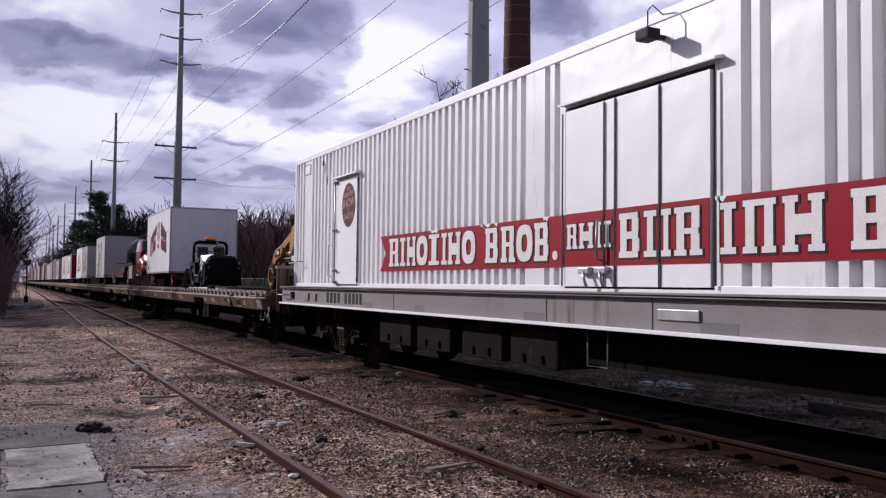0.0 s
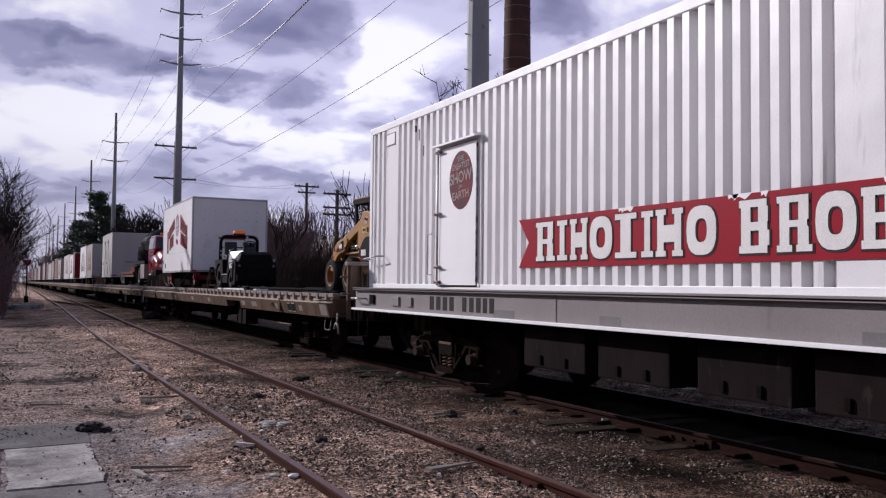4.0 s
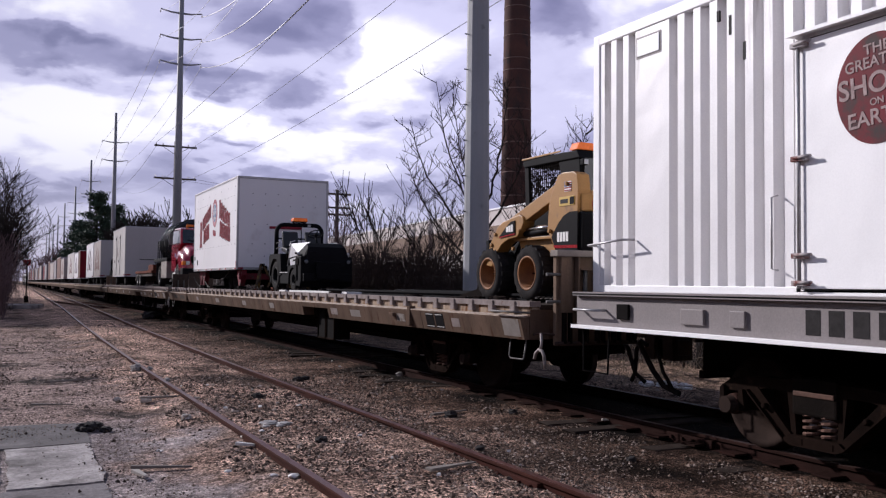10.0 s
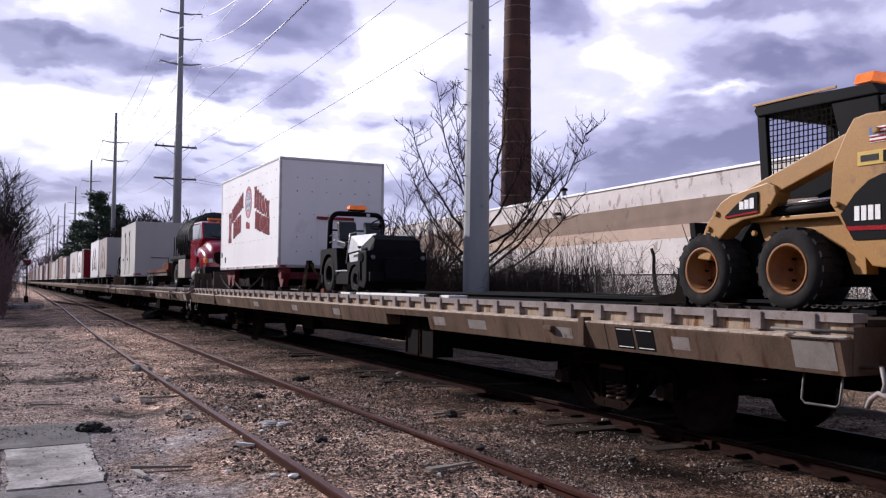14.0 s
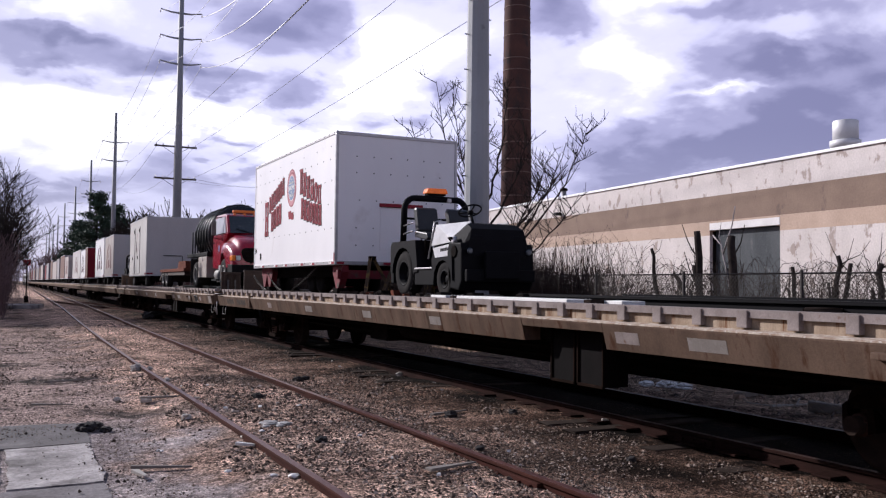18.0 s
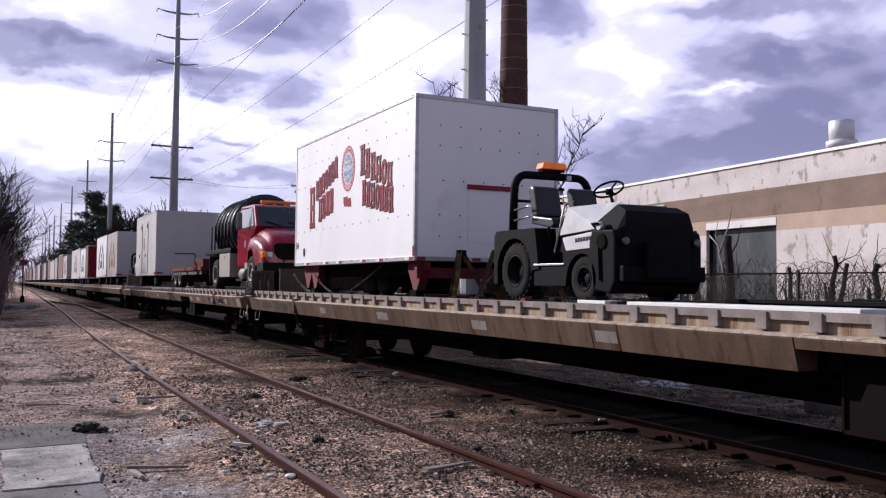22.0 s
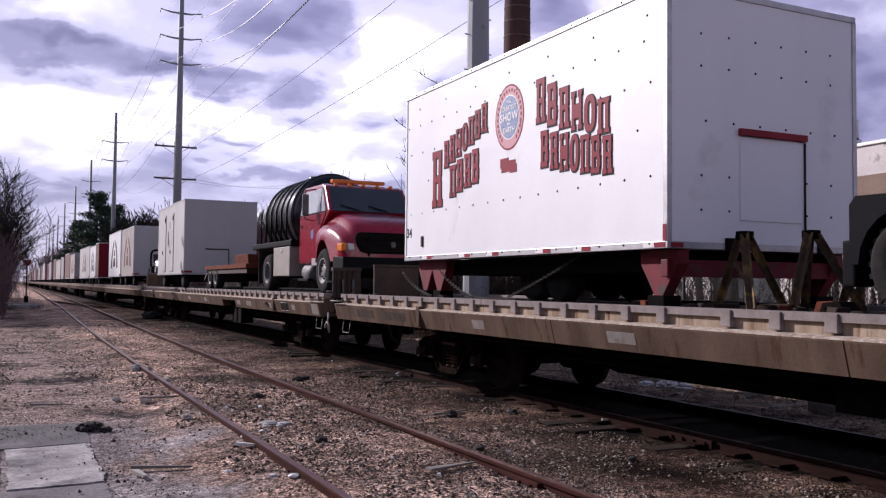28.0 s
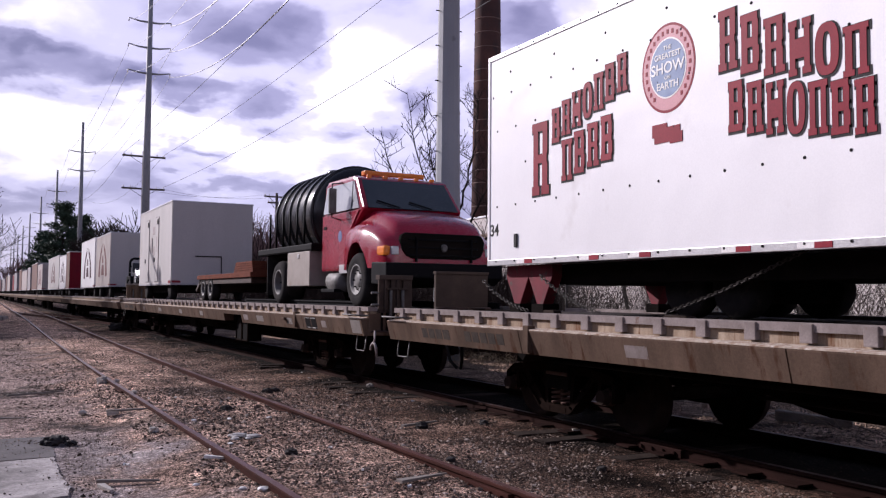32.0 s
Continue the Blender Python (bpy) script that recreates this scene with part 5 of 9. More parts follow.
        part(name, bm, mat, box, lab)
    disc(0.355, 0.42, 0.002, MAROON, "emblem_rim", "round dull red and blue emblem")
    disc(0.335, 0.395, 0.0035, surf("faded_pink", (0.52, 0.24, 0.26), (0.44, 0.18, 0.21), 0.5, bump=0.02), "emblem_ring")
    disc(0.245, 0.285, 0.005, CREAM, "emblem_ring")
    disc(0.23, 0.27, 0.0065, surf("emblem_blue", (0.12, 0.17, 0.30), (0.20, 0.27, 0.40), 0.5, scale=5, bump=0.02), "emblem_centre")
    for text, dz, size in (("THE", 0.19, 0.055), ("GREATEST", 0.115, 0.075), ("SHOW", 0.0, 0.145), ("ON", -0.09, 0.05), ("EARTH", -0.165, 0.095)):
        words("slogan_word", text, box, on_side(near - 0.008, 2.985, 3.73 + dz), size, CREAM)
    mark = None
    for k in range(28):
        a = 2 * math.pi * k / 28
        if abs(math.sin(a) + 0.9) < 0.1:
            continue
        yy, zz = 2.985 + 0.29 * math.cos(a), 3.73 + 0.342 * math.sin(a)
        if mark is None:
            mark = part("rim_mark", solid(bmesh.new(), near - 0.006, near - 0.002, -0.014, 0.014, -0.02, 0.02), MAROON, box)
            mark.location = (0, yy, zz)
        else:
            share("rim_mark", mark, box, 0, yy, zz)
    words("fleet_number", "34", box, on_side(near - 0.002, L - 0.14, 2.40), 0.2, INK)
    part("lock", block(near - 0.02, near, L - 0.66, L - 0.60, 2.18, 2.34, 0.006), INK, box)
    # underframe
    part("underframe", block(near + 0.35, far - 0.35, 0.3, L - 0.15, z0 - 0.22, z0, 0.01), DARK_STEEL, box)
    part("front_beam", block(near + 0.1, far - 0.1, 0.12, 0.22, z0 - 0.27, z0 - 0.10, 0.01), LEG_RED, box, "red front cross beam")
    for xx in (near + 0.16, far - 0.30):
        for yc in ((0.32,), (5.30, 5.78)):
            for c in yc:
                w = 0.28 if len(yc) == 1 else 0.24
                bm = outline([(c - w, z0 - 0.0), (c + w, z0 - 0.0), (c + w, z0 - 0.14), (c + 0.06, z0 - 0.46), (c - 0.06, z0 - 0.46), (c - w, z0 - 0.14)], "x", xx, xx + 0.14, 0.006)
                part("landing_leg", bm, LEG_RED, box, "dull red landing leg")
                part("foot", block(xx - 0.04, xx + 0.18, c - 0.12, c + 0.12, 1.41, 1.52, 0.008), DARK_STEEL, box)
    for yc in (2.80, 3.45):
        for xx in (near + 0.62, far - 0.85):
            bm = bmesh.new()
            lathe(bm, [(0.0, 0.16), (0.0, 0.27), (0.03, 0.29), (0.2, 0.29), (0.23, 0.27), (0.23, 0.16)], (xx, yc, 1.70), "x", 20)
            part("wheel", bm, RUBBER, box)
    part("axle_frame", block(near + 0.9, far - 0.9, 2.6, 3.7, 1.55, z0 - 0.1, 0.02), DARK_STEEL, box)
    return box


LEG_RED = surf("leg_red", (0.17, 0.017, 0.026), (0.11, 0.013, 0.02), 0.65, scale=4, bump=0.1, dirt=(0.07, 0.04, 0.035), dirt_at=0.54, dirt_scale=6, spec=0.2)
make_box_trailer()


# ---------------------------------------------------------------- loads on the flat cars
LOADER_TAN = surf("loader_yellow", (0.336, 0.172, 0.0496), (0.28, 0.14, 0.04), 0.45, scale=2.5, bump=0.05, dirt=(0.17, 0.095, 0.045), dirt_at=0.6, dirt_scale=3)
RIM_BROWN = surf("rim_brown", (0.24, 0.095, 0.026), (0.15, 0.058, 0.02), 0.6, scale=6, bump=0.1, dirt=(0.09, 0.05, 0.03), dirt_at=0.6, dirt_scale=7)
AMBER = surf("amber_lens", (0.75, 0.17, 0.03), (0.62, 0.12, 0.02), 0.2, scale=12, bump=0.05, emit=0.25)
GLASS_DARK = surf("cab_glass", (0.03, 0.035, 0.04), (0.05, 0.055, 0.06), 0.08, scale=2, bump=0.0, spec=0.8)
GLASS_PALE = surf("bright_side_glass", (0.45, 0.46, 0.47), (0.36, 0.37, 0.39), 0.1, scale=2, bump=0.0, spec=0.8)
CAB_RED = surf("truck_red", (0.27, 0.004, 0.022), (0.22, 0.003, 0.017), 0.26, scale=1.5, bump=0.0, coat=0.7, speck=0.02)
WINDSHIELD = surf("windshield_glass", (0.016, 0.019, 0.022), (0.03, 0.034, 0.037), 0.1, scale=2.2, bump=0.0, spec=0.9)
CHROME = surf("bright_metal", (0.62, 0.61, 0.62), (0.50, 0.49, 0.50), 0.22, metal=0.9, scale=5, bump=0.02)
TANK_BLACK = surf("black_tank", (0.010, 0.010, 0.012), (0.018, 0.017, 0.019), 0.24, scale=2, bump=0.05, dirt=(0.045, 0.040, 0.038), dirt_at=0.64, dirt_scale=2.5)
TAN_BOX = surf("tan_tool_box", (0.30, 0.26, 0.23), (0.24, 0.205, 0.18), 0.6, scale=3, bump=0.06, dirt=(0.2, 0.15, 0.12), dirt_at=0.62, dirt_scale=3)
ORANGE_WOOD = surf("orange_brown_timber", (0.14, 0.042, 0.024), (0.082, 0.026, 0.017), 0.85, spec=0.06, scale=5, bump=0.2, vary=0.2)
STAND_STEEL = surf("stand_steel", (0.12, 0.075, 0.04), (0.055, 0.036, 0.026), 0.75, scale=6, bump=0.2, dirt=(0.26, 0.155, 0.045), dirt_at=0.52, dirt_scale=5)
SAFETY = surf("beige_lettering", (0.55, 0.36, 0.08), (0.48, 0.31, 0.07), 0.5, bump=0.02)
LAMP_RED = surf("tail_lamp_red", (0.30, 0.012, 0.018), (0.22, 0.01, 0.015), 0.25, bump=0.02)
SIGNAL = surf("signal_amber", (0.70, 0.20, 0.03), (0.55, 0.14, 0.02), 0.2, bump=0.02)


def tyre(parent, name, x0, x1, y, z, r, rim_r, rim_mat, lugs=0, dish=0.05):
    """A tyre from x0 (outside) to x1 with its rim; with lugs for a heavy tread."""
    w = x1 - x0
    s = 1 if w > 0 else -1
    wheel = new(name)
    wheel.parent = parent
    bm = lathe(bmesh.new(), [(x0 + s * 0.01, rim_r), (x0, rim_r + 0.02), (x0, r * 0.86), (x0 + w * 0.08, r * 0.95), (x0 + w * 0.18, r), (x0 + w * 0.82, r), (x0 + w * 0.92, r * 0.95), (x1, r * 0.86), (x1, rim_r)], (0, y, z), "x", 32, True, (False, False))
    for k in range(lugs):
        a = 2 * math.pi * k / lugs
        for half, ph in ((0, 0.0), (1, 0.5)):
            aa = a + ph * 2 * math.pi / lugs
            c, sn = math.cos(aa), math.sin(aa)
            xa, xb = (x0 + w * 0.10, x0 + w * 0.54) if half == 0 else (x0 + w * 0.46, x0 + w * 0.90)
            ts = 2 * math.pi * r / lugs * 0.26
            vs = []
            for xx in (xa, xb):
                for dt, rr in ((-ts, r - 0.02), (ts, r - 0.02), (ts * 0.8, r + 0.008), (-ts * 0.8, r + 0.008)):
                    vs.append(bm.verts.new((xx, y + rr * c - dt * sn, z + rr * sn + dt * c)))
            for f in ((0, 1, 2, 3), (7, 6, 5, 4), (0, 4, 5, 1), (1, 5, 6, 2), (2, 6, 7, 3), (3, 7, 4, 0)):
                bm.faces.new([vs[i] for i in f])
    part("tyre", bm, RUBBER, wheel, "worn dusty black tyre")
    bm = lathe(bmesh.new(), [(x0 + s * 0.012, rim_r + 0.004), (x0 + s * 0.0, rim_r), (x0 + s * 0.01, rim_r - 0.025), (x0 + s * dish, rim_r - 0.045), (x0 + s * (dish + 0.02), rim_r * 0.45), (x0 + s * (dish + 0.005), rim_r * 0.40), (x0 + s * (dish + 0.0), rim_r * 0.15)], (0, y, z), "x", 28, True, (False, True))
    part("rim", bm, rim_mat, wheel)
    for k in range(8):
        a = 2 * math.pi * k / 8
        bm = lathe(bmesh.new(), [(x0 + s * (dish - 0.02), 0.012), (x0 + s * (dish + 0.03), 0.014)], (0, y + rim_r * 0.6 * math.cos(a), z + rim_r * 0.6 * math.sin(a)), "x", 6, False)
        part("lug_nut", bm, DARK_STEEL, wheel)
    return wheel


def beacon(parent, x0, x1, y, z):
    part("beacon_base", block(x0 + 0.03, x1 - 0.03, y - 0.06, y + 0.06, z, z + 0.035, 0.008), BLACK, parent)
    bm = outline([(x0, z + 0.035), (x1, z + 0.035), (x1 - 0.035, z + 0.125), (x0 + 0.035, z + 0.125)], "y", y - 0.09, y + 0.09, 0.012)
    part("beacon", bm, AMBER, parent, "amber warning light bar")


def make_skid_steer():
    t = on_train("skid_steer_loader", 20.90, 0.0, "tan and black skid-steer loader parked on the flat car", "loader")
    xn, xf = -1.03, 0.68
    for y in (0.02, 1.05):
        tyre(t, "wheel", xn, xn + 0.30, y, 1.765, 0.355, 0.22, RIM_BROWN, 18, 0.2)
        tyre(t, "wheel", xf, xf - 0.30, y, 1.765, 0.36, 0.215, RIM_BROWN, 0, 0.14)
    part("chassis", outline([(-0.95, 1.62), (-0.95, 2.35), (0.55, 2.35), (1.25, 1.95), (1.35, 1.62)], "x", -0.70, 0.36, 0.02), BLACK, t, "black loader body")
    for a, b in ((-0.80, -0.70), (0.36, 0.46)):
        bm = outline([(0.51, 2.20), (-0.42, 2.20), (-0.60, 2.0), (-0.62, 1.72), (-0.50, 1.72), (-0.42, 1.92), (-0.20, 2.04), (0.12, 2.06), (0.34, 1.93), (0.45, 2.05)], "x", a - 0.04, b + 0.02, 0.006)
        part("chain_case", bm, LOADER_TAN, t, "tan drive case between the wheels")
        part("case_ledge", block(a - 0.12 if a < 0 else a, b if a < 0 else b + 0.12, -0.42, 0.52, 2.195, 2.232, 0.006), LOADER_TAN, t)
    # towers and lift arms, one on each side
    for sgn, x0, x1 in ((1, -0.98, -0.80), (-1, 0.46, 0.64)):
        bm = outline([(-1.02, 1.98), (-1.05, 2.76), (-1.02, 2.93), (-0.94, 2.97), (-0.74, 2.98), (-0.62, 2.96), (-0.55, 2.86), (-0.42, 2.62), (-0.39, 2.30), (-0.50, 2.14), (-0.60, 1.98), (-0.78, 1.78), (-0.95, 1.76)], "x", x0, x1, 0.012)
        part("tower", bm, LOADER_TAN, t, "tan rear tower")
        bm = outline([(-0.62, 2.885), (0.80, 2.42), (0.84, 2.36), (0.76, 2.30), (0.18, 2.44), (-0.44, 2.65), (-0.62, 2.70)], "x", x0 + 0.02, x1 - 0.02, 0.01)
        part("lift_arm", bm, LOADER_TAN, t, "tan lift arm")
        knee = [(1.10, 2.05), (1.0, 2.22), (0.83, 2.40), (0.70, 2.46), (0.26, 2.535), (0.18, 2.50), (0.16, 2.42), (0.22, 2.33), (0.32, 2.245), (0.55, 2.22), (0.72, 2.16), (0.87, 2.04), (0.98, 1.86), (1.14, 1.88)]
        part("arm_knee", outline(knee, "x", x0 - 0.014 * sgn, x1 - 0.014 * sgn, 0.012), LOADER_TAN, t, "tan knee plate of the lift arm")
        face = x0 - 0.028 if sgn == 1 else x1 + 0.028
        inn = face + 0.02 * sgn
        lo, hi = min(face, inn), max(face, inn)
        part("arm_sticker", outline([(0.36, 2.295), (0.36, 2.46), (0.46, 2.45), (0.62, 2.36), (0.76, 2.265)], "x", lo, hi), BLACK, t)
        part("red_stripe", outline([(0.36, 2.275), (0.76, 2.245), (0.76, 2.262), (0.36, 2.293)], "x", lo - 0.001, hi - 0.001), LAMP_RED, t)
        for y, z in ((-0.84, 2.83), (-0.47, 2.28), (0.25, 2.32), (0.98, 2.16), (0.88, 2.30), (0.40, 2.09)):
            part("pivot_pin", lathe(bmesh.new(), [(lo - 0.012, 0.02), (lo - 0.008, 0.026), (hi, 0.026)], (0, y, z), "x", 10), LOADER_TAN, t)
        part("lift_cylinder", tube(bmesh.new(), [((x0 + x1) / 2, -0.45, 2.30), ((x0 + x1) / 2, 0.28, 2.285)], 0.038, 10), BLACK, t)
        part("cylinder_rod", tube(bmesh.new(), [((x0 + x1) / 2 - 0.03 * sgn, -0.45, 2.35), ((x0 + x1) / 2 - 0.03 * sgn, 0.2, 2.335)], 0.014, 8), CHROME, t)
    part("black_panel", outline([(-1.045, 1.99), (-1.055, 2.49), (-0.88, 2.49), (-0.76, 2.45), (-0.64, 2.36), (-0.50, 2.20), (-0.60, 2.02), (-0.62, 1.99)], "x", -0.992, -0.975), BLACK, t, "black side panel with pale number bars")
    part("red_stripe", outline([(-1.05, 2.055), (-1.05, 2.09), (-0.55, 2.10), (-0.575, 2.065)], "x", -0.998, -0.99), LAMP_RED, t)
    for i in range(4):
        part("number_bar", block(-0.998, -0.99, -0.68 - 0.062 * i, -0.635 - 0.062 * i, 2.14, 2.255), CREAM, t)
    part("brand_plate", block(-0.988, -0.979, -0.98, -0.66, 2.57, 2.68, 0.001), SAFETY, t, "yellow plate with a dark patch")
    part("brand_patch", block(-0.991, -0.98, -0.975, -0.89, 2.58, 2.67), BLACK, t)
    part("brand_bar", block(-0.991, -0.98, -0.85, -0.69, 2.60, 2.65), INK, t)
    flag = part("flag_decal", block(-0.986, -0.979, -0.91, -0.77, 2.74, 2.86), CREAM, t, "small striped flag decal")
    for i in range(4):
        part("flag_stripe", block(-0.988, -0.98, -0.91, -0.77, 2.745 + i * 0.03, 2.758 + i * 0.03), LAMP_RED, t)
    part("flag_canton", block(-0.990, -0.98, -0.83, -0.77, 2.80, 2.86), BLUE, t)
    for i in range(3):
        part("brand_bar", block(-1.012, -0.99, 0.40 + i * 0.062, 0.45 + i * 0.062, 2.315, 2.41 - i * 0.012), CREAM, t)
    # cab with its mesh sides
    part("cab_roof", outline([(-0.62, 3.20), (-0.55, 3.30), (0.70, 3.34), (0.74, 3.28), (0.70, 3.22)], "x", -0.66, 0.32, 0.012), BLACK, t, "black cab roof")
    part("roof_edge", block(-0.672, -0.655, -0.2, 0.74, 3.318, 3.342, 0.004), LOADER_TAN, t)
    for x in (-0.64, 0.28):
        for pts in ([(0.72, 3.26), (0.62, 3.26), (0.56, 2.40), (0.66, 2.40)], [(-0.12, 3.22), (-0.58, 3.22), (-0.62, 2.75), (-0.40, 2.62), (-0.22, 2.85)]):
            part("cab_post", outline(pts, "x", x, x + 0.05, 0.008), BLACK, t)
        part("cab_sill", outline([(0.66, 2.42), (0.66, 2.50), (-0.5, 2.80), (-0.5, 2.40)], "x", x, x + 0.04), BLACK, t)
        bm = bmesh.new()
        for i in range(16):
            y = -0.16 + i * 0.05
            tube(bm, [(x + 0.02, y, 2.55), (x + 0.02, y, 3.24)], 0.0055, 4)
        for i in range(13):
            z = 2.6 + i * 0.052
            tube(bm, [(x + 0.02, -0.2, z), (x + 0.02, 0.64, z)], 0.0055, 4)
        tagged(part("cab_mesh", bm, DARK_STEEL, t, "steel mesh side screen"), kind="stuff")
    part("cab_rear_window", outline([(-0.60, 2.80), (-0.62, 3.2), (-0.58, 3.2), (-0.56, 2.80)], "x", -0.58, 0.26), GLASS_DARK, t)
    part("operator_seat", outline([(-0.30, 2.4), (-0.36, 2.95), (-0.24, 2.95), (-0.15, 2.55), (0.2, 2.5), (0.2, 2.4)], "x", -0.45, 0.10, 0.03), BLACK, t)
    beacon(t, -0.62, -0.22, -0.42, 3.29)
    for x in (-0.62, 0.36):
        part("work_lamp", block(x - 0.04, x + 0.04, -0.70, -0.62, 3.10, 3.18, 0.015), BLACK, t)
        part("lamp_glass", block(x - 0.03, x + 0.03, -0.708, -0.70, 3.11, 3.17, 0.003), GLASS_PALE, t)
    # engine hood and rear door
    part("hood", outline([(-1.08, 2.49), (-1.08, 2.68), (-1.0, 2.75), (-0.60, 2.80), (-0.60, 2.49)], "x", -0.95, 0.61, 0.03), LOADER_TAN, t, "tan engine hood")
    part("rear_door", outline([(-1.08, 1.75), (-1.11, 2.0), (-1.11, 2.484), (-0.95, 2.484), (-0.95, 1.70)], "x", -0.965, 0.625, 0.02), BLACK, t, "black rear door with pale shapes")
    for a, b in ((-0.50, -0.24), (-0.16, 0.08), (0.16, 0.40)):
        part("brand_bar", block(a, b, -1.118, -1.105, 2.02, 2.34), CREAM, t)
    part("tail_lamp", block(-0.80, -0.66, -1.10, -1.04, 2.53, 2.62, 0.01), LAMP_RED, t)
    part("counterweight", block(-0.95, 0.61, -1.14, -0.90, 1.60, 1.76, 0.03), LOADER_TAN, t)
    # quick coupler plate at the front
    part("coupler_plate", outline([(1.22, 1.5), (1.30, 1.5), (1.42, 2.25), (1.34, 2.25)], "x", -0.85, 0.52, 0.01), BLACK, t)
    part("bucket", outline([(1.38, 1.43), (2.05, 1.42), (2.08, 1.46), (1.55, 1.55), (1.45, 1.95), (1.38, 1.95)], "x", -0.92, 0.60, 0.01), DARK_STEEL, t, "dark steel bucket")
    return t


make_skid_steer()


def make_tow_tractor(y, label, x=TRACK_X):
    t = on_train("tow_tractor", y, 0.0, label, "tow tractor", "tow tractors", x)
    xn, xf = -0.86, 0.46
    for xa, xb in ((xn, xn + 0.25), (xf, xf - 0.25)):
        tyre(t, "wheel", xa, xb, 1.34, 1.80, 0.375, 0.215, BLACK, 24, 0.10)
    for xa, xb in ((xn + 0.02, xn + 0.22), (xf - 0.02, xf - 0.22)):
        tyre(t, "wheel", xa, xb, -0.20, 1.695, 0.285, 0.15, BLACK, 0, 0.05)
    part("frame", outline([(1.75, 1.62), (1.75, 2.0), (-0.5, 2.0), (-0.5, 1.56)], "x", -0.56, 0.10, 0.01), BLACK, t)
    for x0, x1 in ((xn - 0.02, xn + 0.30), (xf - 0.30, xf + 0.02)):
        pts = [(1.86, 1.80), (1.86, 2.28), (1.80, 2.35), (0.82, 2.35), (0.72, 1.82)]
        inner = [(1.34 + 0.44 * math.cos(a), 1.80 + 0.44 * math.sin(a)) for a in [math.pi - math.pi * i / 10 for i in range(11)]]
        part("fender", outline(pts + inner, "x", x0, x1, 0.0), DUSTY_BLACK, t, "dusty black rear fender")
        inner = [(-0.20 + 0.32 * math.cos(a), 1.675 + 0.32 * math.sin(a)) for a in [math.pi - math.pi * i / 8 for i in range(9)]]
        part("fender", outline([(0.14, 1.675), (0.20, 2.03), (-0.52, 2.06), (-0.54, 1.68)] + inner, "x", x0 + 0.01, x1 - 0.01), DUSTY_BLACK, t)
        part("step_plate", block(x0 + 0.02, x1, 0.14, 0.86, 1.60, 1.86, 0.012), BLACK, t)
        part("step_edge", block(x0 - 0.002 if x0 < 0 else x0 + 0.1, x0 + 0.1 if x0 < 0 else x1 + 0.002, 0.16, 0.84, 1.86, 1.885, 0.004), BARE, t)
    part("rear_bumper", block(-0.82, 0.36, 1.86, 1.98, 1.62, 2.0, 0.02), BLACK, t)
    # hood: pale side panels under a dark sloping lid, heavy front weight
    def hull(pts, both=True):
        bm = bmesh.new()
        for q in pts:
            for x in ((q[0], xn + xf - q[0]) if both else (q[0],)):
                bm.verts.new((x, q[1], q[2]))
        bmesh.ops.convex_hull(bm, input=bm.verts[:])
        return bm
    part("hood", hull([(xn + 0.11, 0.42, 2.03), (xn + 0.11, 0.36, 2.30), (xn + 0.11, 0.25, 2.55), (xn + 0.11, -0.36, 2.30), (xn + 0.11, -0.40, 2.03), (xn + 0.34, 0.24, 2.58), (xn + 0.34, -0.52, 2.57)]), DUSTY_BLACK, t, "dusty black sloping hood")
    for s in (0, 1):
        lid = [(xn + 0.085, 0.23, 2.575), (xn + 0.085, -0.34, 2.325), (xn + 0.33, -0.52, 2.60), (xn + 0.33, 0.23, 2.605)]
        lid = [q if not s else (xn + xf - q[0], q[1], q[2]) for q in lid]
        part("lid", hull(lid + [(q[0], q[1], q[2] - 0.015) for q in lid], False), PALE_PANEL, t, "pale sloping hood lid")
    for x0, x1 in ((xn + 0.083, xn + 0.11), (xf - 0.11, xf - 0.083)):
        part("side_panel", outline([(0.40, 2.235), (0.23, 2.565), (-0.34, 2.315), (-0.36, 2.28)], "x", x0, x1, 0.003), PALE_PANEL, t, "pale dented side panel")
        part("side_panel", outline([(0.26, 2.04), (0.34, 2.20), (-0.36, 2.255), (-0.30, 2.06)], "x", x0, x1, 0.003), PALE_PANEL, t)
        lo = x0 - 0.004 if x0 < 0 else x1
        for i in range(6):
            part("name_bar", block(lo, lo + 0.004, 0.06 - i * 0.055 - 0.04, 0.06 - i * 0.055, 2.135 + i * 0.003, 2.185 + i * 0.003), INK, t)
    # nose with its corners cut back under the flat lid
    bm = bmesh.new()
    for q in ((xn + 0.10, -0.30, 2.05), (xn + 0.10, -0.30, 2.34), (xn + 0.10, -0.72, 2.05), (xn + 0.10, -0.72, 2.24), (xn + 0.32, -0.45, 2.575), (xn + 0.22, -0.60, 2.55), (xn + 0.20, -0.77, 2.47), (xn + 0.16, -0.80, 2.30), (xn + 0.16, -0.80, 2.05)):
        for x in (q[0], xn + xf - q[0]):
            bm.verts.new((x, q[1], q[2]))
    bmesh.ops.convex_hull(bm, input=bm.verts[:])
    part("nose", bm, DUSTY_BLACK, t, "black hood nose with cut-back corners")
    weight = [(-0.38, 1.56), (-0.30, 2.10), (-0.36, 2.27), (-0.76, 2.25), (-0.79, 2.14), (-0.79, 1.66), (-0.70, 1.52)]
    part("front_weight", outline(weight, "x", xn + 0.02, xf - 0.02, 0.025), BLACK, t, "massive black front weight")
    part("front_plate", block(xn + 0.06, xf - 0.06, -0.90, -0.82, 1.66, 1.84, 0.015), BLACK, t)
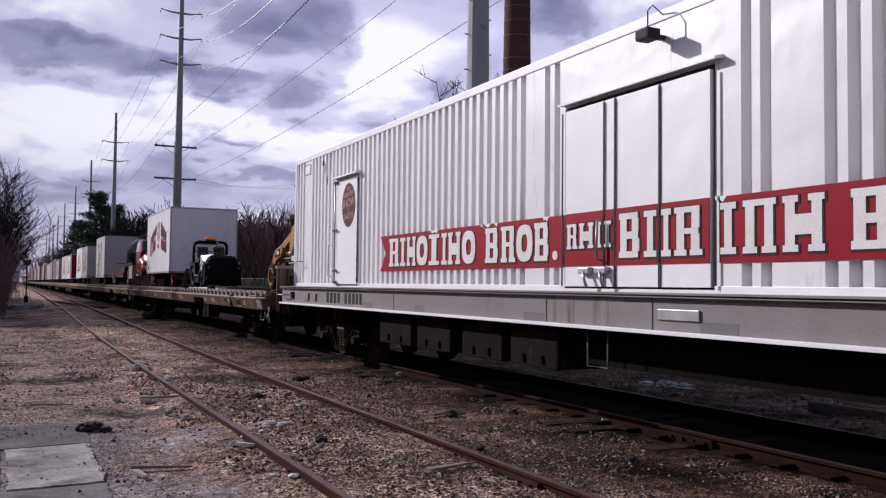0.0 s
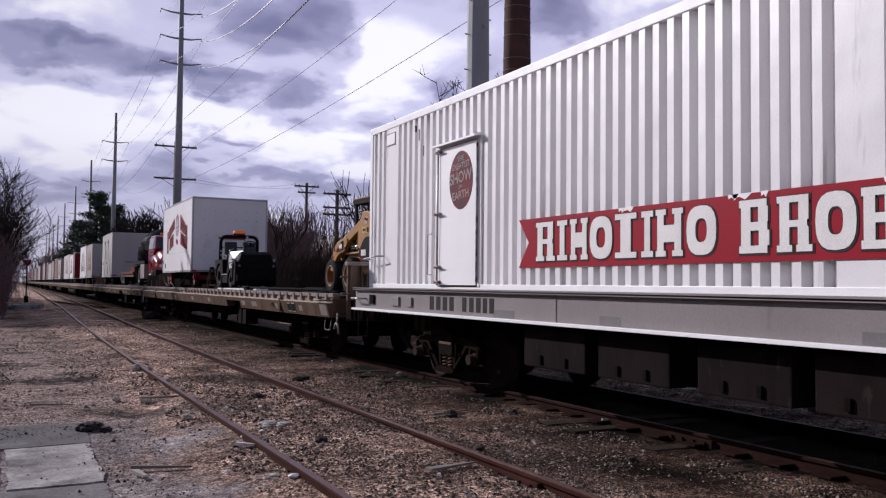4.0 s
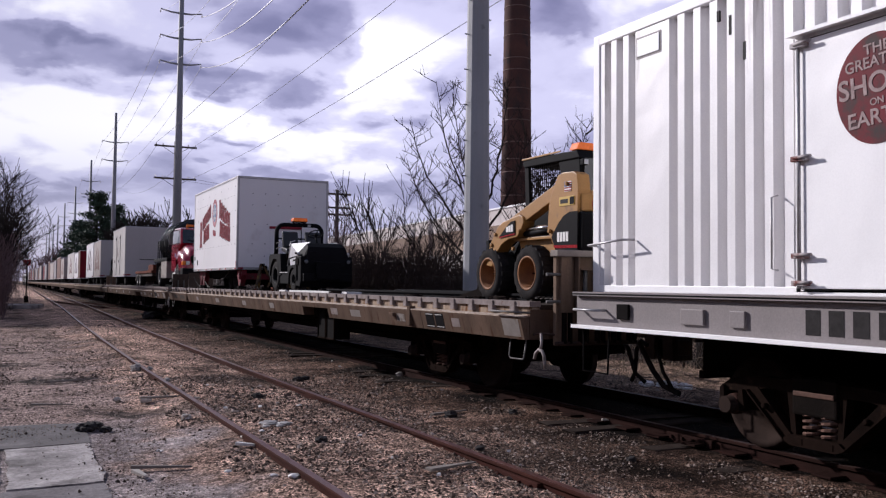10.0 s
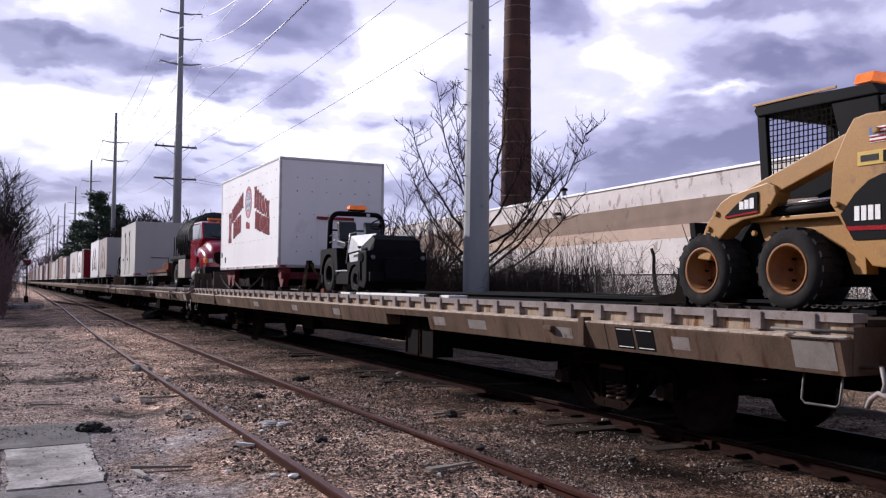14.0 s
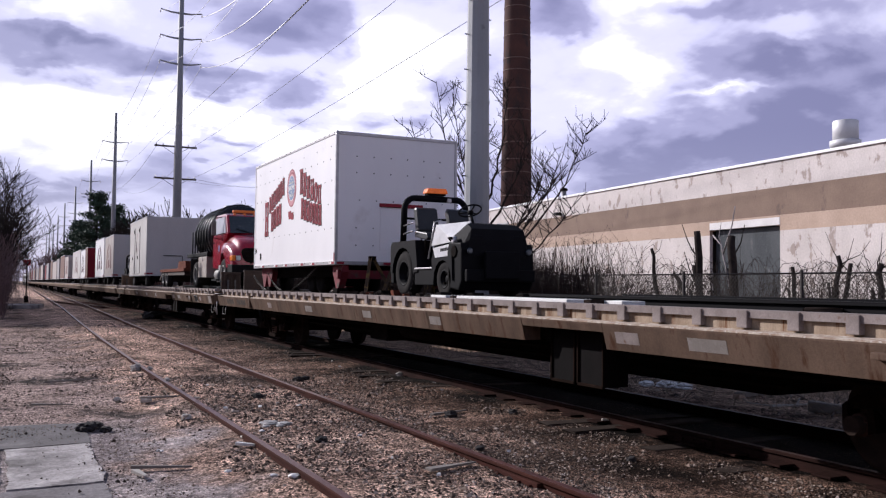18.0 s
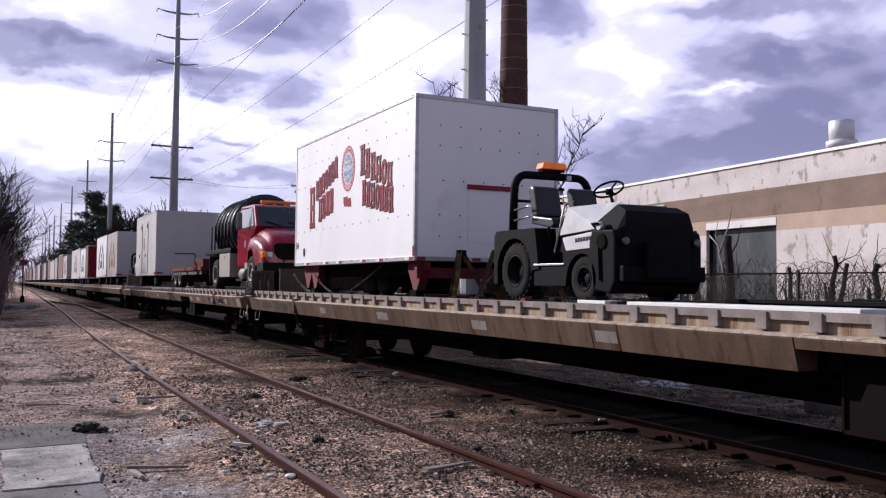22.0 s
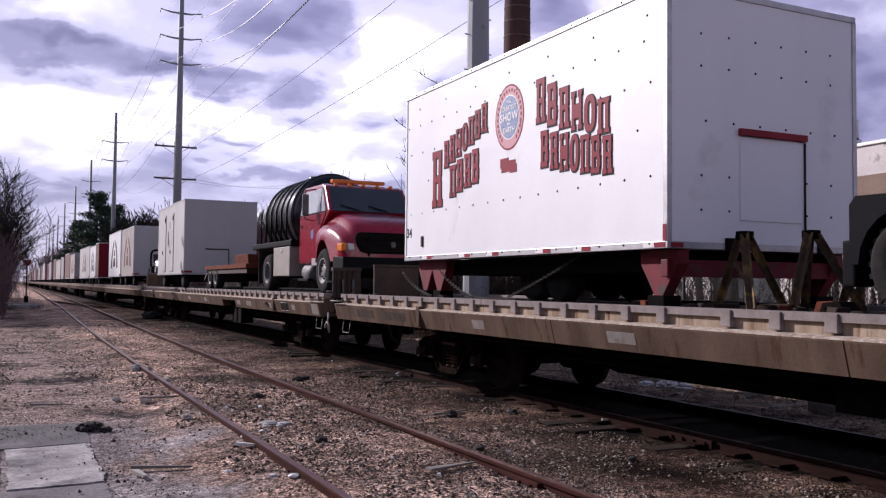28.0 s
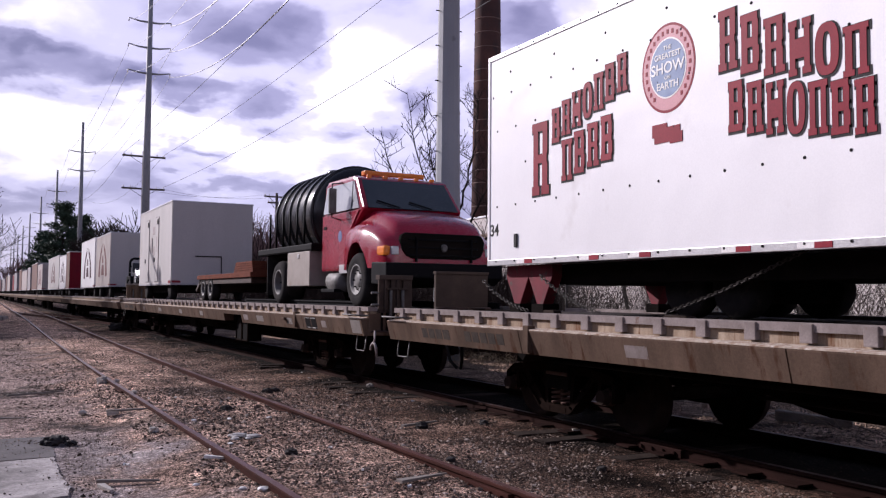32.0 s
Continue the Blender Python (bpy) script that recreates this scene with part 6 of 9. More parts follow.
    part("push_pad", block(xn + 0.36, xf - 0.36, -0.96, -0.86, 1.70, 2.12, 0.02), BLACK, t)
    part("side_recess", lathe(bmesh.new(), [(xn + 0.0, 0.085), (xn + 0.03, 0.10)], (0, -0.56, 2.12), "x", 14), DARK_STEEL, t)
    for x in (xn + 0.3, xf - 0.3):
        part("nose_lip", block(x - 0.10, x + 0.10, -0.80, -0.5, 2.30, 2.37, 0.02), DUSTY_BLACK, t)
    for x in (xn + 0.14, xf - 0.14):
        part("headlight", lathe(bmesh.new(), [(-0.87, 0.03), (-0.86, 0.05), (-0.80, 0.05)], (x, 0, 2.12), "y", 14), GLASS_DARK, t)
        bm = lathe(bmesh.new(), [(-0.03, 0.045), (0.03, 0.06)], (xn + 0.04 if x < 0 else xf - 0.04, -0.5, 2.30), "x", 12)
        part("side_lamp", bm, BARE, t)
    part("tow_hook", tube(bmesh.new(), [(xn + 0.06, -0.40, 2.28), (xn + 0.0, -0.40, 2.33), (xn + 0.0, -0.5, 2.33), (xn + 0.06, -0.5, 2.28)], 0.018, 6), DARK_STEEL, t)
    part("cowl_frame", tube(bmesh.new(), [(xn + 0.09, 0.52, 2.03), (xn + 0.09, 0.30, 2.62), (xn + 0.2, 0.28, 2.66)], 0.014, 6), BARE, t)
    # seats
    for x in (-0.58, 0.02):
        part("seat_cushion", outline([(1.05, 2.42), (1.02, 2.52), (0.56, 2.46), (0.52, 2.38), (0.58, 2.34)], "x", x - 0.21, x + 0.23, 0.02), VINYL, t, "black vinyl seat")
        part("backrest", outline([(1.05, 2.50), (1.16, 2.88), (1.10, 2.93), (1.02, 2.90), (0.93, 2.52)], "x", x - 0.19, x + 0.21, 0.03), VINYL, t, "black vinyl backrest")
        part("seat_post", tube(bmesh.new(), [(x - 0.16, 0.7, 2.36), (x - 0.16, 0.7, 2.1)], 0.02, 6), DARK_STEEL, t)
        part("seat_post", tube(bmesh.new(), [(x + 0.16, 0.95, 2.36), (x + 0.16, 0.95, 2.1)], 0.02, 6), DARK_STEEL, t)
    for z in (2.48, 2.62):
        bm = tube(bmesh.new(), [(xn + 0.04, 1.42, z), (xn + 0.02, 1.05, z + 0.03), (xn + 0.02, 0.98, z + 0.03)], 0.014, 6)
        part("side_rail", bm, CHROME, t, "bright side rail by the seat")
    # steering wheel
    bm = bmesh.new()
    c = Vector((-0.16, 0.22, 2.83))
    ax = Vector((0, 0.45, 0.9)).normalized()
    u, v = Vector((1, 0, 0)), ax.cross(Vector((1, 0, 0)))
    tube(bm, [c + (u * math.cos(a) + v * math.sin(a)) * 0.19 for a in [i * math.pi / 12 for i in range(25)]], 0.014, 6, caps=False)
    for a in (0.5, 2.6, 4.7):
        tube(bm, [c - ax * 0.03, c + (u * math.cos(a) + v * math.sin(a)) * 0.185], 0.013, 6)
    lathe(bm, [(-0.04, 0.045), (0.03, 0.05)], tuple(c - ax * 0.03), "z", 10)
    tube(bm, [c - ax * 0.03, c - ax * 0.35], 0.022, 8)
    part("steering_wheel", bm, BLACK, t, "thin black steering wheel")
    # roll bar with the light on top
    r = 0.055
    pts = [(xn + 0.06, 1.50, 2.3), (xn + 0.06, 1.46, 2.93)] + [(xn + 0.25 - 0.19 * math.cos(a), 1.45, 2.93 + 0.19 * math.sin(a)) for a in (0.26, 0.52, 0.79, 1.05, 1.31, 1.57)] + [(xf - 0.25 + 0.19 * math.cos(a), 1.45, 2.93 + 0.19 * math.sin(a)) for a in (1.57, 1.31, 1.05, 0.79, 0.52, 0.26)] + [(xf - 0.06, 1.46, 2.93), (xf - 0.06, 1.50, 2.3)]
    part("roll_bar", tube(bmesh.new(), pts, r, 10), BLACK, t, "thick black roll bar")
    part("roll_bar_brace", tube(bmesh.new(), [(xn + 0.06, 1.47, 2.76), (xf - 0.06, 1.47, 2.76)], 0.02, 8), BLACK, t)
    beacon(t, -0.42, 0.0, 1.45, 3.18)
    part("work_lamp", block(0.0, 0.08, 1.38, 1.46, 3.07, 3.14, 0.01), BARE, t)
    return t


DUSTY_BLACK = surf("dusty_black_paint", (0.0065, 0.006, 0.0075), (0.0095, 0.009, 0.0105), 0.65, spec=0.05, scale=3, bump=0.06, dirt=(0.020, 0.018, 0.018), dirt_at=0.64, dirt_scale=4)
PALE_PANEL = surf("pale_dented_panel", (0.60, 0.59, 0.60), (0.48, 0.47, 0.48), 0.4, scale=4, bump=0.05, dirt=(0.22, 0.2, 0.19), dirt_at=0.64, dirt_scale=7)
VINYL = surf("black_vinyl", (0.010, 0.010, 0.013), (0.018, 0.018, 0.021), 0.4, spec=0.35, scale=8, bump=0.1)
make_tow_tractor(32.05, "small black tow tractor with roll bar and amber light")
make_tow_tractor(71.2, "small black tow tractor with roll bar behind a box trailer", TRACK_X - 0.1)


def make_jack_stand(y, x, turn, lean):
    s = base("jack_stand", pose(TRACK_X + x, y, DECK_Z), "rusty yellow-brown steel stand bracing the box trailer", "jack stand", "jack stands")
    MOVERS.append((s, TRACK_X + x, y, DECK_Z))
    c, n = math.cos(turn), math.sin(turn)
    def sway(px, py, z):
        return (px * c - py * n, px * n + py * c, z)
    for px, py in ((-0.38, 0.10), (0.38, 0.10), (0.05, -0.44)):
        # angle-iron leg: two flanges
        foot, top = Vector(sway(px, py, 0.0)), Vector(sway(px * 0.12, py * 0.12, 0.70))
        d = (top - foot).normalized()
        u = d.cross(Vector((0.3, 1, 0))).normalized()
        w = d.cross(u)
        bm = bmesh.new()
        for a, b in ((u * 0.06, w * 0.008), (u * 0.008, w * 0.06)):
            v = [bm.verts.new(q + k) for q in (foot, top) for k in (Vector(), a, a + b, b)]
            for f in ((0, 1, 2, 3), (7, 6, 5, 4), (0, 4, 5, 1), (1, 5, 6, 2), (2, 6, 7, 3), (3, 7, 4, 0)):
                bm.faces.new([v[i] for i in f])
        part("leg", bm, STAND_STEEL, s)
    bm = tube(bmesh.new(), [sway(-0.2, 0.07, 0.25), sway(0.13, 0.05, 0.45)], 0.018, 4)
    part("brace", bm, STAND_STEEL, s)
    part("head", block(-0.06, 0.06, -0.06, 0.06, 0.66, 0.74, 0.008), DARK_STEEL, s)
    part("base_bar", tube(bmesh.new(), [sway(-0.34, 0.1, 0.025), sway(0.34, 0.1, 0.025)], 0.022, 4), DARK_STEEL, s)
    return s


make_jack_stand(35.2, -0.72, 1.2, 0.2)
make_jack_stand(34.75, -0.35, 0.6, -0.3)
make_jack_stand(34.85, 0.45, 0.9, -0.2)


LINK = []
CHAIN_STEEL = surf("chain_steel", (0.06, 0.052, 0.047), (0.035, 0.028, 0.024), 0.6, metal=0.3, scale=9, bump=0.1)


def chain(name, a, b, label, sag=0.06):
    """A chain of links between two points of the train; a is where its thing stands."""
    a, b = Vector(a), Vector(b)
    th = base(name, pose(*a), label, "chain", "tie-down chains")
    MOVERS.append((th, a.x, a.y, a.z))
    n = int((b - a).length / 0.042)
    d = (b - a).normalized()
    sd = d.orthogonal().normalized()
    if not LINK:
        ring = [(math.cos(q) * 0.030, math.sin(q) * 0.018, 0.0) for q in [k * math.pi / 4 for k in range(9)]]
        LINK.append(mesh_of("link", tube(bmesh.new(), ring, 0.006, 4, caps=False), CHAIN_STEEL))
    for i in range(n):
        u = (i + 0.5) / n
        p = (b - a) * u - Vector((0, 0, sag * 4 * u * (1 - u)))
        w = d.cross(sd) if i % 2 else sd
        o = new("link", LINK[0])
        o.parent = th
        o.matrix_basis = Matrix.Translation(p) @ Matrix((d, w, d.cross(w))).transposed().to_4x4()
    return th


chain("chain", (5.75, 41.05, 1.44), (5.68, 41.95, 1.80), "rusty tie-down chain from trailer leg to deck")
chain("chain", (5.75, 39.7, 1.44), (5.72, 40.75, 1.85), "rusty tie-down chain from trailer leg to deck")
chain("chain", (5.72, 38.7, 1.46), (5.85, 37.2, 2.0), "rusty tie-down chain slung under the box trailer", 0.03)
chain("chain", (5.75, 31.7, 1.44), (5.85, 30.6, 1.46), "loose tie-down chain lying by the tractor", 0.02)
chain("chain", (5.9, 20.6, 1.46), (6.0, 20.0, 1.5), "loose tie-down chain lying by the loader", 0.02)


def make_tank_truck():
    t = on_train("tank_truck", 46.67, 0.0, "red cab truck with a black water tank", "truck")
    xn, xf = -1.08, 1.08
    for x0, s in ((xn, 1), (xf, -1)):
        tyre(t, "wheel", x0, x0 + s * 0.28, 0.0, 1.87, 0.47, 0.27, STEP_STEEL, 0, 0.04)
        tyre(t, "wheel", x0, x0 + s * 0.5, 4.4, 1.87, 0.47, 0.27, STEP_STEEL, 0, 0.12)
    part("chassis", block(-0.45, 0.45, -0.9, 6.1, 1.75, 2.05, 0.01), DARK_STEEL, t)
    # fenders and hood in one moulded nose
    bm = bmesh.new()
    keys = [(0.95, 0.97, 2.66, 0.90, 3.05), (0.55, 1.02, 2.72, 0.88, 3.02), (0.1, 1.075, 2.74, 0.88, 2.97), (-0.35, 1.09, 2.70, 0.88, 2.92),
            (-0.75, 1.085, 2.60, 0.86, 2.83), (-1.0, 1.06, 2.50, 0.84, 2.73), (-1.12, 1.02, 2.41, 0.81, 2.63), (-1.19, 0.95, 2.32, 0.77, 2.52), (-1.215, 0.88, 2.24, 0.72, 2.40)]
    ys = [0.95, 0.8, 0.7, 0.62, 0.57, 0.52, 0.42, 0.28, 0.12, -0.05, -0.2, -0.34, -0.45, -0.53, -0.58, -0.64, -0.75, -0.88, -1.0, -1.06, -1.12, -1.16, -1.19, -1.205, -1.215]
    rows = []
    for y in ys:
        k = next(i for i in range(len(keys) - 1) if keys[i][0] >= y >= keys[i + 1][0])
        u = (keys[k][0] - y) / (keys[k][0] - keys[k + 1][0])
        w, zf, hx, zh = (keys[k][i] + (keys[k + 1][i] - keys[k][i]) * u for i in (1, 2, 3, 4))
        low = max(2.06, 1.88 + math.sqrt(max(0.0, 0.59 ** 2 - y * y))) if abs(y) < 0.59 else 2.06
        lip = 0.035 * max(0.0, 1 - abs(abs(y) - 0.3) / 0.45)
        half = [(w + lip, low), (w + lip * 0.8, (low + zf) / 2 - 0.02), (w - 0.01, zf - 0.10), (w - 0.05, zf - 0.02), (w - 0.10 - (w - hx) * 0.2, zf + 0.015), (hx + 0.01, zf + 0.05 + 0.2 * (zh - zf - 0.14)), (hx * 0.96, zh - 0.07), (hx * 0.86, zh - 0.015), (hx * 0.5, zh + 0.005), (0.0, zh + 0.02)]
        rows.append([bm.verts.new((-x, y, z)) for x, z in half] + [bm.verts.new((x, y, z)) for x, z in half[-2::-1]])
    for a, b in zip(rows, rows[1:]):
        for i in range(len(a) - 1):
            bm.faces.new((a[i], a[i + 1], b[i + 1], b[i])).smooth = True
    bm.faces.new(rows[-1])
    bmesh.ops.recalc_face_normals(bm, faces=bm.faces[:])
    part("hood", bm, CAB_RED, t, "glossy red moulded hood with rounded fenders")
    part("valance", block(-0.86, 0.86, -1.16, -0.70, 2.0, 2.16, 0.02), CAB_RED, t)
    for a, b in ((-0.80, -0.62), (0.62, 0.80)):
        part("wheel_well", block(a, b, -0.62, 0.62, 2.0, 2.45), RUBBER, t)
    bm = outline([(-0.80, 2.47), (-0.77, 2.53), (-0.70, 2.565), (0.70, 2.565), (0.77, 2.53), (0.80, 2.47), (0.77, 2.33), (0.70, 2.24), (0.58, 2.205), (-0.58, 2.205), (-0.70, 2.24), (-0.77, 2.33)], "y", -1.265, -1.02, 0.012)
    for v in bm.verts:
        v.co.y += (v.co.z - 2.14) * 0.16
    part("grille", bm, DARK_STEEL, t, "large black grille")
    for i in range(3):
        z = 2.24 + i * 0.11
        part("grille_slat", block(-0.66, 0.66, -1.29 + (z - 2.14) * 0.16, -1.25 + (z - 2.14) * 0.16, z, z + 0.022, 0.004), BLACK, t)
    for x in (-0.52, 0.52):
        part("grille_slat", block(x - 0.012, x + 0.012, -1.275, -1.20, 2.16, 2.50, 0.004), BLACK, t)
    part("badge", lathe(bmesh.new(), [(-1.272, 0.03), (-1.262, 0.055), (-1.22, 0.055)], (0, 0, 2.36), "y", 16), STEP_STEEL, t, "small oval badge")
    for s in (-1, 1):
        part("headlight", block(min(s * 0.95, s * 0.82), max(s * 0.95, s * 0.82), -1.215, -1.02, 2.25, 2.37, 0.025), GLASS_PALE, t, "clear square headlight")
        part("turn_signal", block(min(s * 1.075, s * 0.955), max(s * 1.075, s * 0.955), -1.17, -0.86, 2.24, 2.38, 0.04), SIGNAL, t, "amber turn signal")
    part("bumper", outline([(-1.32, 1.90), (-1.32, 2.14), (-0.72, 2.16), (-0.72, 1.80), (-1.1, 1.78)], "x", -1.10, 1.10, 0.02), BLACK, t, "black steel bumper")
    # cab
    cab = [(0.66, 2.05), (0.40, 2.70), (-0.10, 2.98), (0.40, 3.47), (0.58, 3.52), (1.85, 3.53), (1.98, 3.45), (2.0, 2.05)]
    bm = outline(cab, "x", -0.98, 0.98, 0.05)

    def taper(bm):
        for v in bm.verts:
            if v.co.z > 2.95:
                v.co.x *= 1 - 0.14 * (v.co.z - 2.95)
        return bm
    part("cab", taper(bm), CAB_RED, t, "red two-door cab")
    for x in (-0.992, 0.984):
        part("side_moulding", block(x, x + 0.008, 0.84, 1.96, 2.36, 2.38, 0.0), BARE, t)
        part("cab_skirt", block(x - 0.004, x + 0.012, 0.62, 1.0, 2.0, 2.16, 0.004), BARE, t)
    part("windshield", taper(outline([(-0.108, 2.985), (0.365, 3.446), (0.40, 3.42), (-0.06, 2.97)], "x", -0.90, 0.90, 0.006)), WINDSHIELD, t, "dark reflecting windshield")
    for x in (-0.3, 0.35):
        part("wiper", taper(tube(bmesh.new(), [(x, -0.12, 3.0), (x - 0.42, -0.02, 3.10)], 0.012, 5)), BLACK, t)
    for x0, x1 in ((-0.99, -0.975), (0.975, 0.99)):
        part("side_window", taper(outline([(0.12, 2.99), (0.50, 3.43), (1.84, 3.43), (1.88, 2.99)], "x", x0 - 0.006, x1 + 0.006, 0.003)), GLASS_PALE, t, "bright side window")
        part("door", outline([(0.74, 2.12), (0.46, 2.70), (0.10, 2.96), (1.90, 2.96), (1.92, 2.12)], "x", x0 - 0.004, x1 + 0.004, 0.004), CAB_RED, t)
        part("door_handle", block(x0 - 0.02, x1 + 0.02, 1.66, 1.82, 2.74, 2.79, 0.006), BLACK, t)
        part("door_emblem", lathe(bmesh.new(), [(x0 - 0.008, 0.09), (x1 + 0.008, 0.09)], (0, 0.98, 2.60), "x", 16), BLUE, t, "small round blue emblem")
    part("window_post", taper(outline([(0.42, 2.98), (0.52, 3.43), (0.55, 3.43), (0.45, 2.98)], "x", -1.0, 1.0)), BLACK, t)
    for s in (-1, 1):
        bm = tube(bmesh.new(), [(s * 0.98, 0.95, 2.85), (s * 1.2, 0.88, 2.88), (s * 1.2, 0.88, 3.40), (s * 0.9, 1.1, 3.45)], 0.012, 6)
        part("mirror_arm", bm, BLACK, t)
        part("mirror", block(min(s * 1.12, s * 1.27), max(s * 1.12, s * 1.27), 0.84, 0.90, 2.94, 3.33, 0.025), STEP_STEEL, t, "tall black wing mirror")
    part("light_bar", block(-0.62, 0.62, 0.75, 0.92, 3.565, 3.635, 0.02), SIGNAL, t, "amber light bar on the roof")
    for x in (-0.64, -0.32, 0, 0.32, 0.64):
        part("clearance_lamp", block(x - 0.04, x + 0.04, 0.46, 0.53, 3.485, 3.535, 0.012), SIGNAL, t)
    part("step_tank", lathe(bmesh.new(), [(0.95, 0.05), (0.97, 0.20), (1.7, 0.20), (1.72, 0.05)], (-0.80, 0, 1.86), "y", 16), STEP_STEEL, t)
    part("cab_step", block(-1.05, -0.72, 1.1, 1.8, 1.66, 1.72, 0.008), BLACK, t)
    # bed, tank and boxes
    part("bed", block(-1.12, 1.12, 2.15, 5.75, 2.48, 2.62, 0.012), BLACK, t, "black flat bed")
    part("bed_edge", block(-1.135, -1.115, 2.15, 5.75, 2.50, 2.60, 0.004), BLACK, t)
    prof = [(2.25, 0.25), (2.29, 0.78), (2.40, 0.95), (2.55, 0.99), (4.95, 0.99), (5.10, 0.95), (5.20, 0.78), (5.24, 0.25)]
    part("tank", lathe(bmesh.new(), prof, (0, 0, 3.24), "y", 40), TANK_BLACK, t, "shiny black ribbed water tank")
    for y in (2.56, 3.02, 3.48, 3.94, 4.40, 4.86):
        part("tank_band", lathe(bmesh.new(), [(y - 0.04, 0.99), (y - 0.035, 1.025), (y + 0.035, 1.025), (y + 0.04, 0.99)], (0, 0, 3.24), "y", 40), TANK_BLACK, t)
        bm = tube(bmesh.new(), [(-1.06, y + 0.22, 2.62), (-1.06, y + 0.22, 3.4)], 0.022, 6)
        part("tank_stake", bm, BLACK, t)
    part("tank_hatch", lathe(bmesh.new(), [(4.18, 0.24), (4.28, 0.24), (4.30, 0.2)], (0, 3.7, 0), "z", 18), TANK_BLACK, t)
    part("tool_box", block(-1.13, -0.60, 2.25, 3.62, 1.78, 2.47, 0.015), TAN_BOX, t, "tan steel tool box under the bed")
    part("tool_box_latch", block(-1.145, -1.13, 2.86, 2.96, 2.34, 2.42, 0.006), BARE, t)
    part("rear_mud_guard", block(-1.12, -0.6, 5.05, 5.08, 1.6, 2.45), RUBBER, t)
    # the cab stands taller over its frame
    tall = ("fender", "hood", "grille", "grille_slat", "badge", "headlight", "turn_signal", "cab", "windshield", "side_window", "door", "door_handle", "door_emblem", "window_post", "mirror", "mirror_arm", "light_bar", "clearance_lamp", "wiper")
    for ob in t.children:
        if ob.name.split(".")[0] in tall:
            for v in ob.data.vertices:
                if v.co.z > 2.15:
                    v.co.z = 2.15 + (v.co.z - 2.15) * 1.19
    return t


make_tank_truck()
# folded loading plates at the ends of the cars
make_bridge_plate(19.46, -1.56, -0.45, 0.95, 1.95)
make_bridge_plate(19.48, 0.45, 1.35, 0.95, 1.97)
PLATE_DARK = surf("dark_plate", (0.07, 0.0504, 0.042), (0.042, 0.0308, 0.0266), 0.85, scale=3, bump=0.2, spec=0.1, dirt=(0.085, 0.06, 0.045), dirt_at=0.6, dirt_scale=4)
make_bridge_plate(43.45, -1.20, -0.35, 1.40, 1.93, PLATE_DARK, False)
make_bridge_plate(44.62, -1.55, -1.05, 1.05, 1.86, PLATE_DARK)
make_bridge_plate(69.5, -1.5, -0.7, 1.1, 1.95)


def make_lowboy(y):
    t = on_train("utility_trailer", y, 0.0, "low brown utility trailer loaded with timber behind the truck", "trailer")
    part("bed", block(-1.15, 1.15, 0, 5.6, 2.02, 2.14, 0.01), ORANGE_WOOD, t)
    part("frame", block(-1.1, 1.1, 0.1, 5.5, 1.88, 2.02, 0.01), RUSTY, t)
    for x0, s in ((-1.12, 1), (1.12, -1)):
        for yy in (4.1, 4.95):
            tyre(t, "wheel", x0, x0 + s * 0.24, yy, 1.75, 0.34, 0.2, STEP_STEEL, 0, 0.05)
    for i in range(5):
        part("timber", block(-1.05, -0.2, 0.15 + 0.02 * i, 1.9 - 0.05 * i, 2.14 + i * 0.055, 2.19 + i * 0.055, 0.004), ORANGE_WOOD, t)
    part("ramp", outline([(5.3, 2.12), (5.9, 1.75), (5.9, 1.66), (5.2, 2.02)], "x", -1.1, 1.1), RUSTY, t)
    part("tongue", block(-0.1, 0.1, -1.2, 0.1, 1.8, 1.92, 0.01), RUSTY, t)
    return t


make_lowboy(53.0)
for y, w, ln in ((29.0, 0.36, 2.7), (31.0, 0.3, 0.5), (26.9, 0.3, 0.4)):
    sheet = on_train("pale_board", y, DECK_Z, "pale loose board lying on the deck", "board", "boards on the deck", TRACK_X - 1.2)
    part("board", block(-w / 2, w / 2, -ln / 2, ln / 2, -0.01, 0.055, 0.006), CREAM, sheet)
for y, x in ((30.3, -1.1), (33.9, -1.0), (31.0, -1.25), (29.3, -0.9), (34.3, -0.6)):
    chock = on_train("wheel_chock", y, DECK_Z, "dark timber wheel chock on the deck", "chock", "wheel chocks", TRACK_X + x)
    part("wedge", outline([(-0.14, -0.01), (0.14, -0.01), (0.10, 0.09), (-0.06, 0.10)], "x", -0.09, 0.09, 0.006), ORANGE_WOOD if y > 34 else DARK_STEEL, chock)


SCRAP = surf("dark_scrap_wood", (0.045, 0.032, 0.026), (0.028, 0.021, 0.018), 0.9, scale=6, bump=0.4, spec=0.05)
crnd = random.Random(41)
for i in range(34):
    y = crnd.choice((crnd.uniform(30.0, 35.3), crnd.uniform(29.6, 42.8), crnd.uniform(21.2, 29.0)))
    x = crnd.uniform(-1.45, -0.9)
    scrap = on_train("scrap_timber", y, DECK_Z, "dark scrap of timber lying on the deck", "timber", "scraps on the deck", TRACK_X + x)
    ln, h, a = crnd.uniform(0.08, 0.36), crnd.uniform(0.02, 0.06), crnd.uniform(0, 3.1)
    bm = block(-ln / 2, ln / 2, -0.05, 0.05, -0.012, h, 0.01)
    bmesh.ops.rotate(bm, verts=bm.verts[:], cent=(0, 0, 0), matrix=Matrix.Rotation(a, 3, "Z"))
    for v in bm.verts:
        v.co += Vector((crnd.uniform(-0.012, 0.012), crnd.uniform(-0.012, 0.012), crnd.uniform(0, 0.012) if v.co.z > 0.01 else 0.0))
    part("timber", bm, SCRAP if i % 12 else ORANGE_WOOD, scrap)
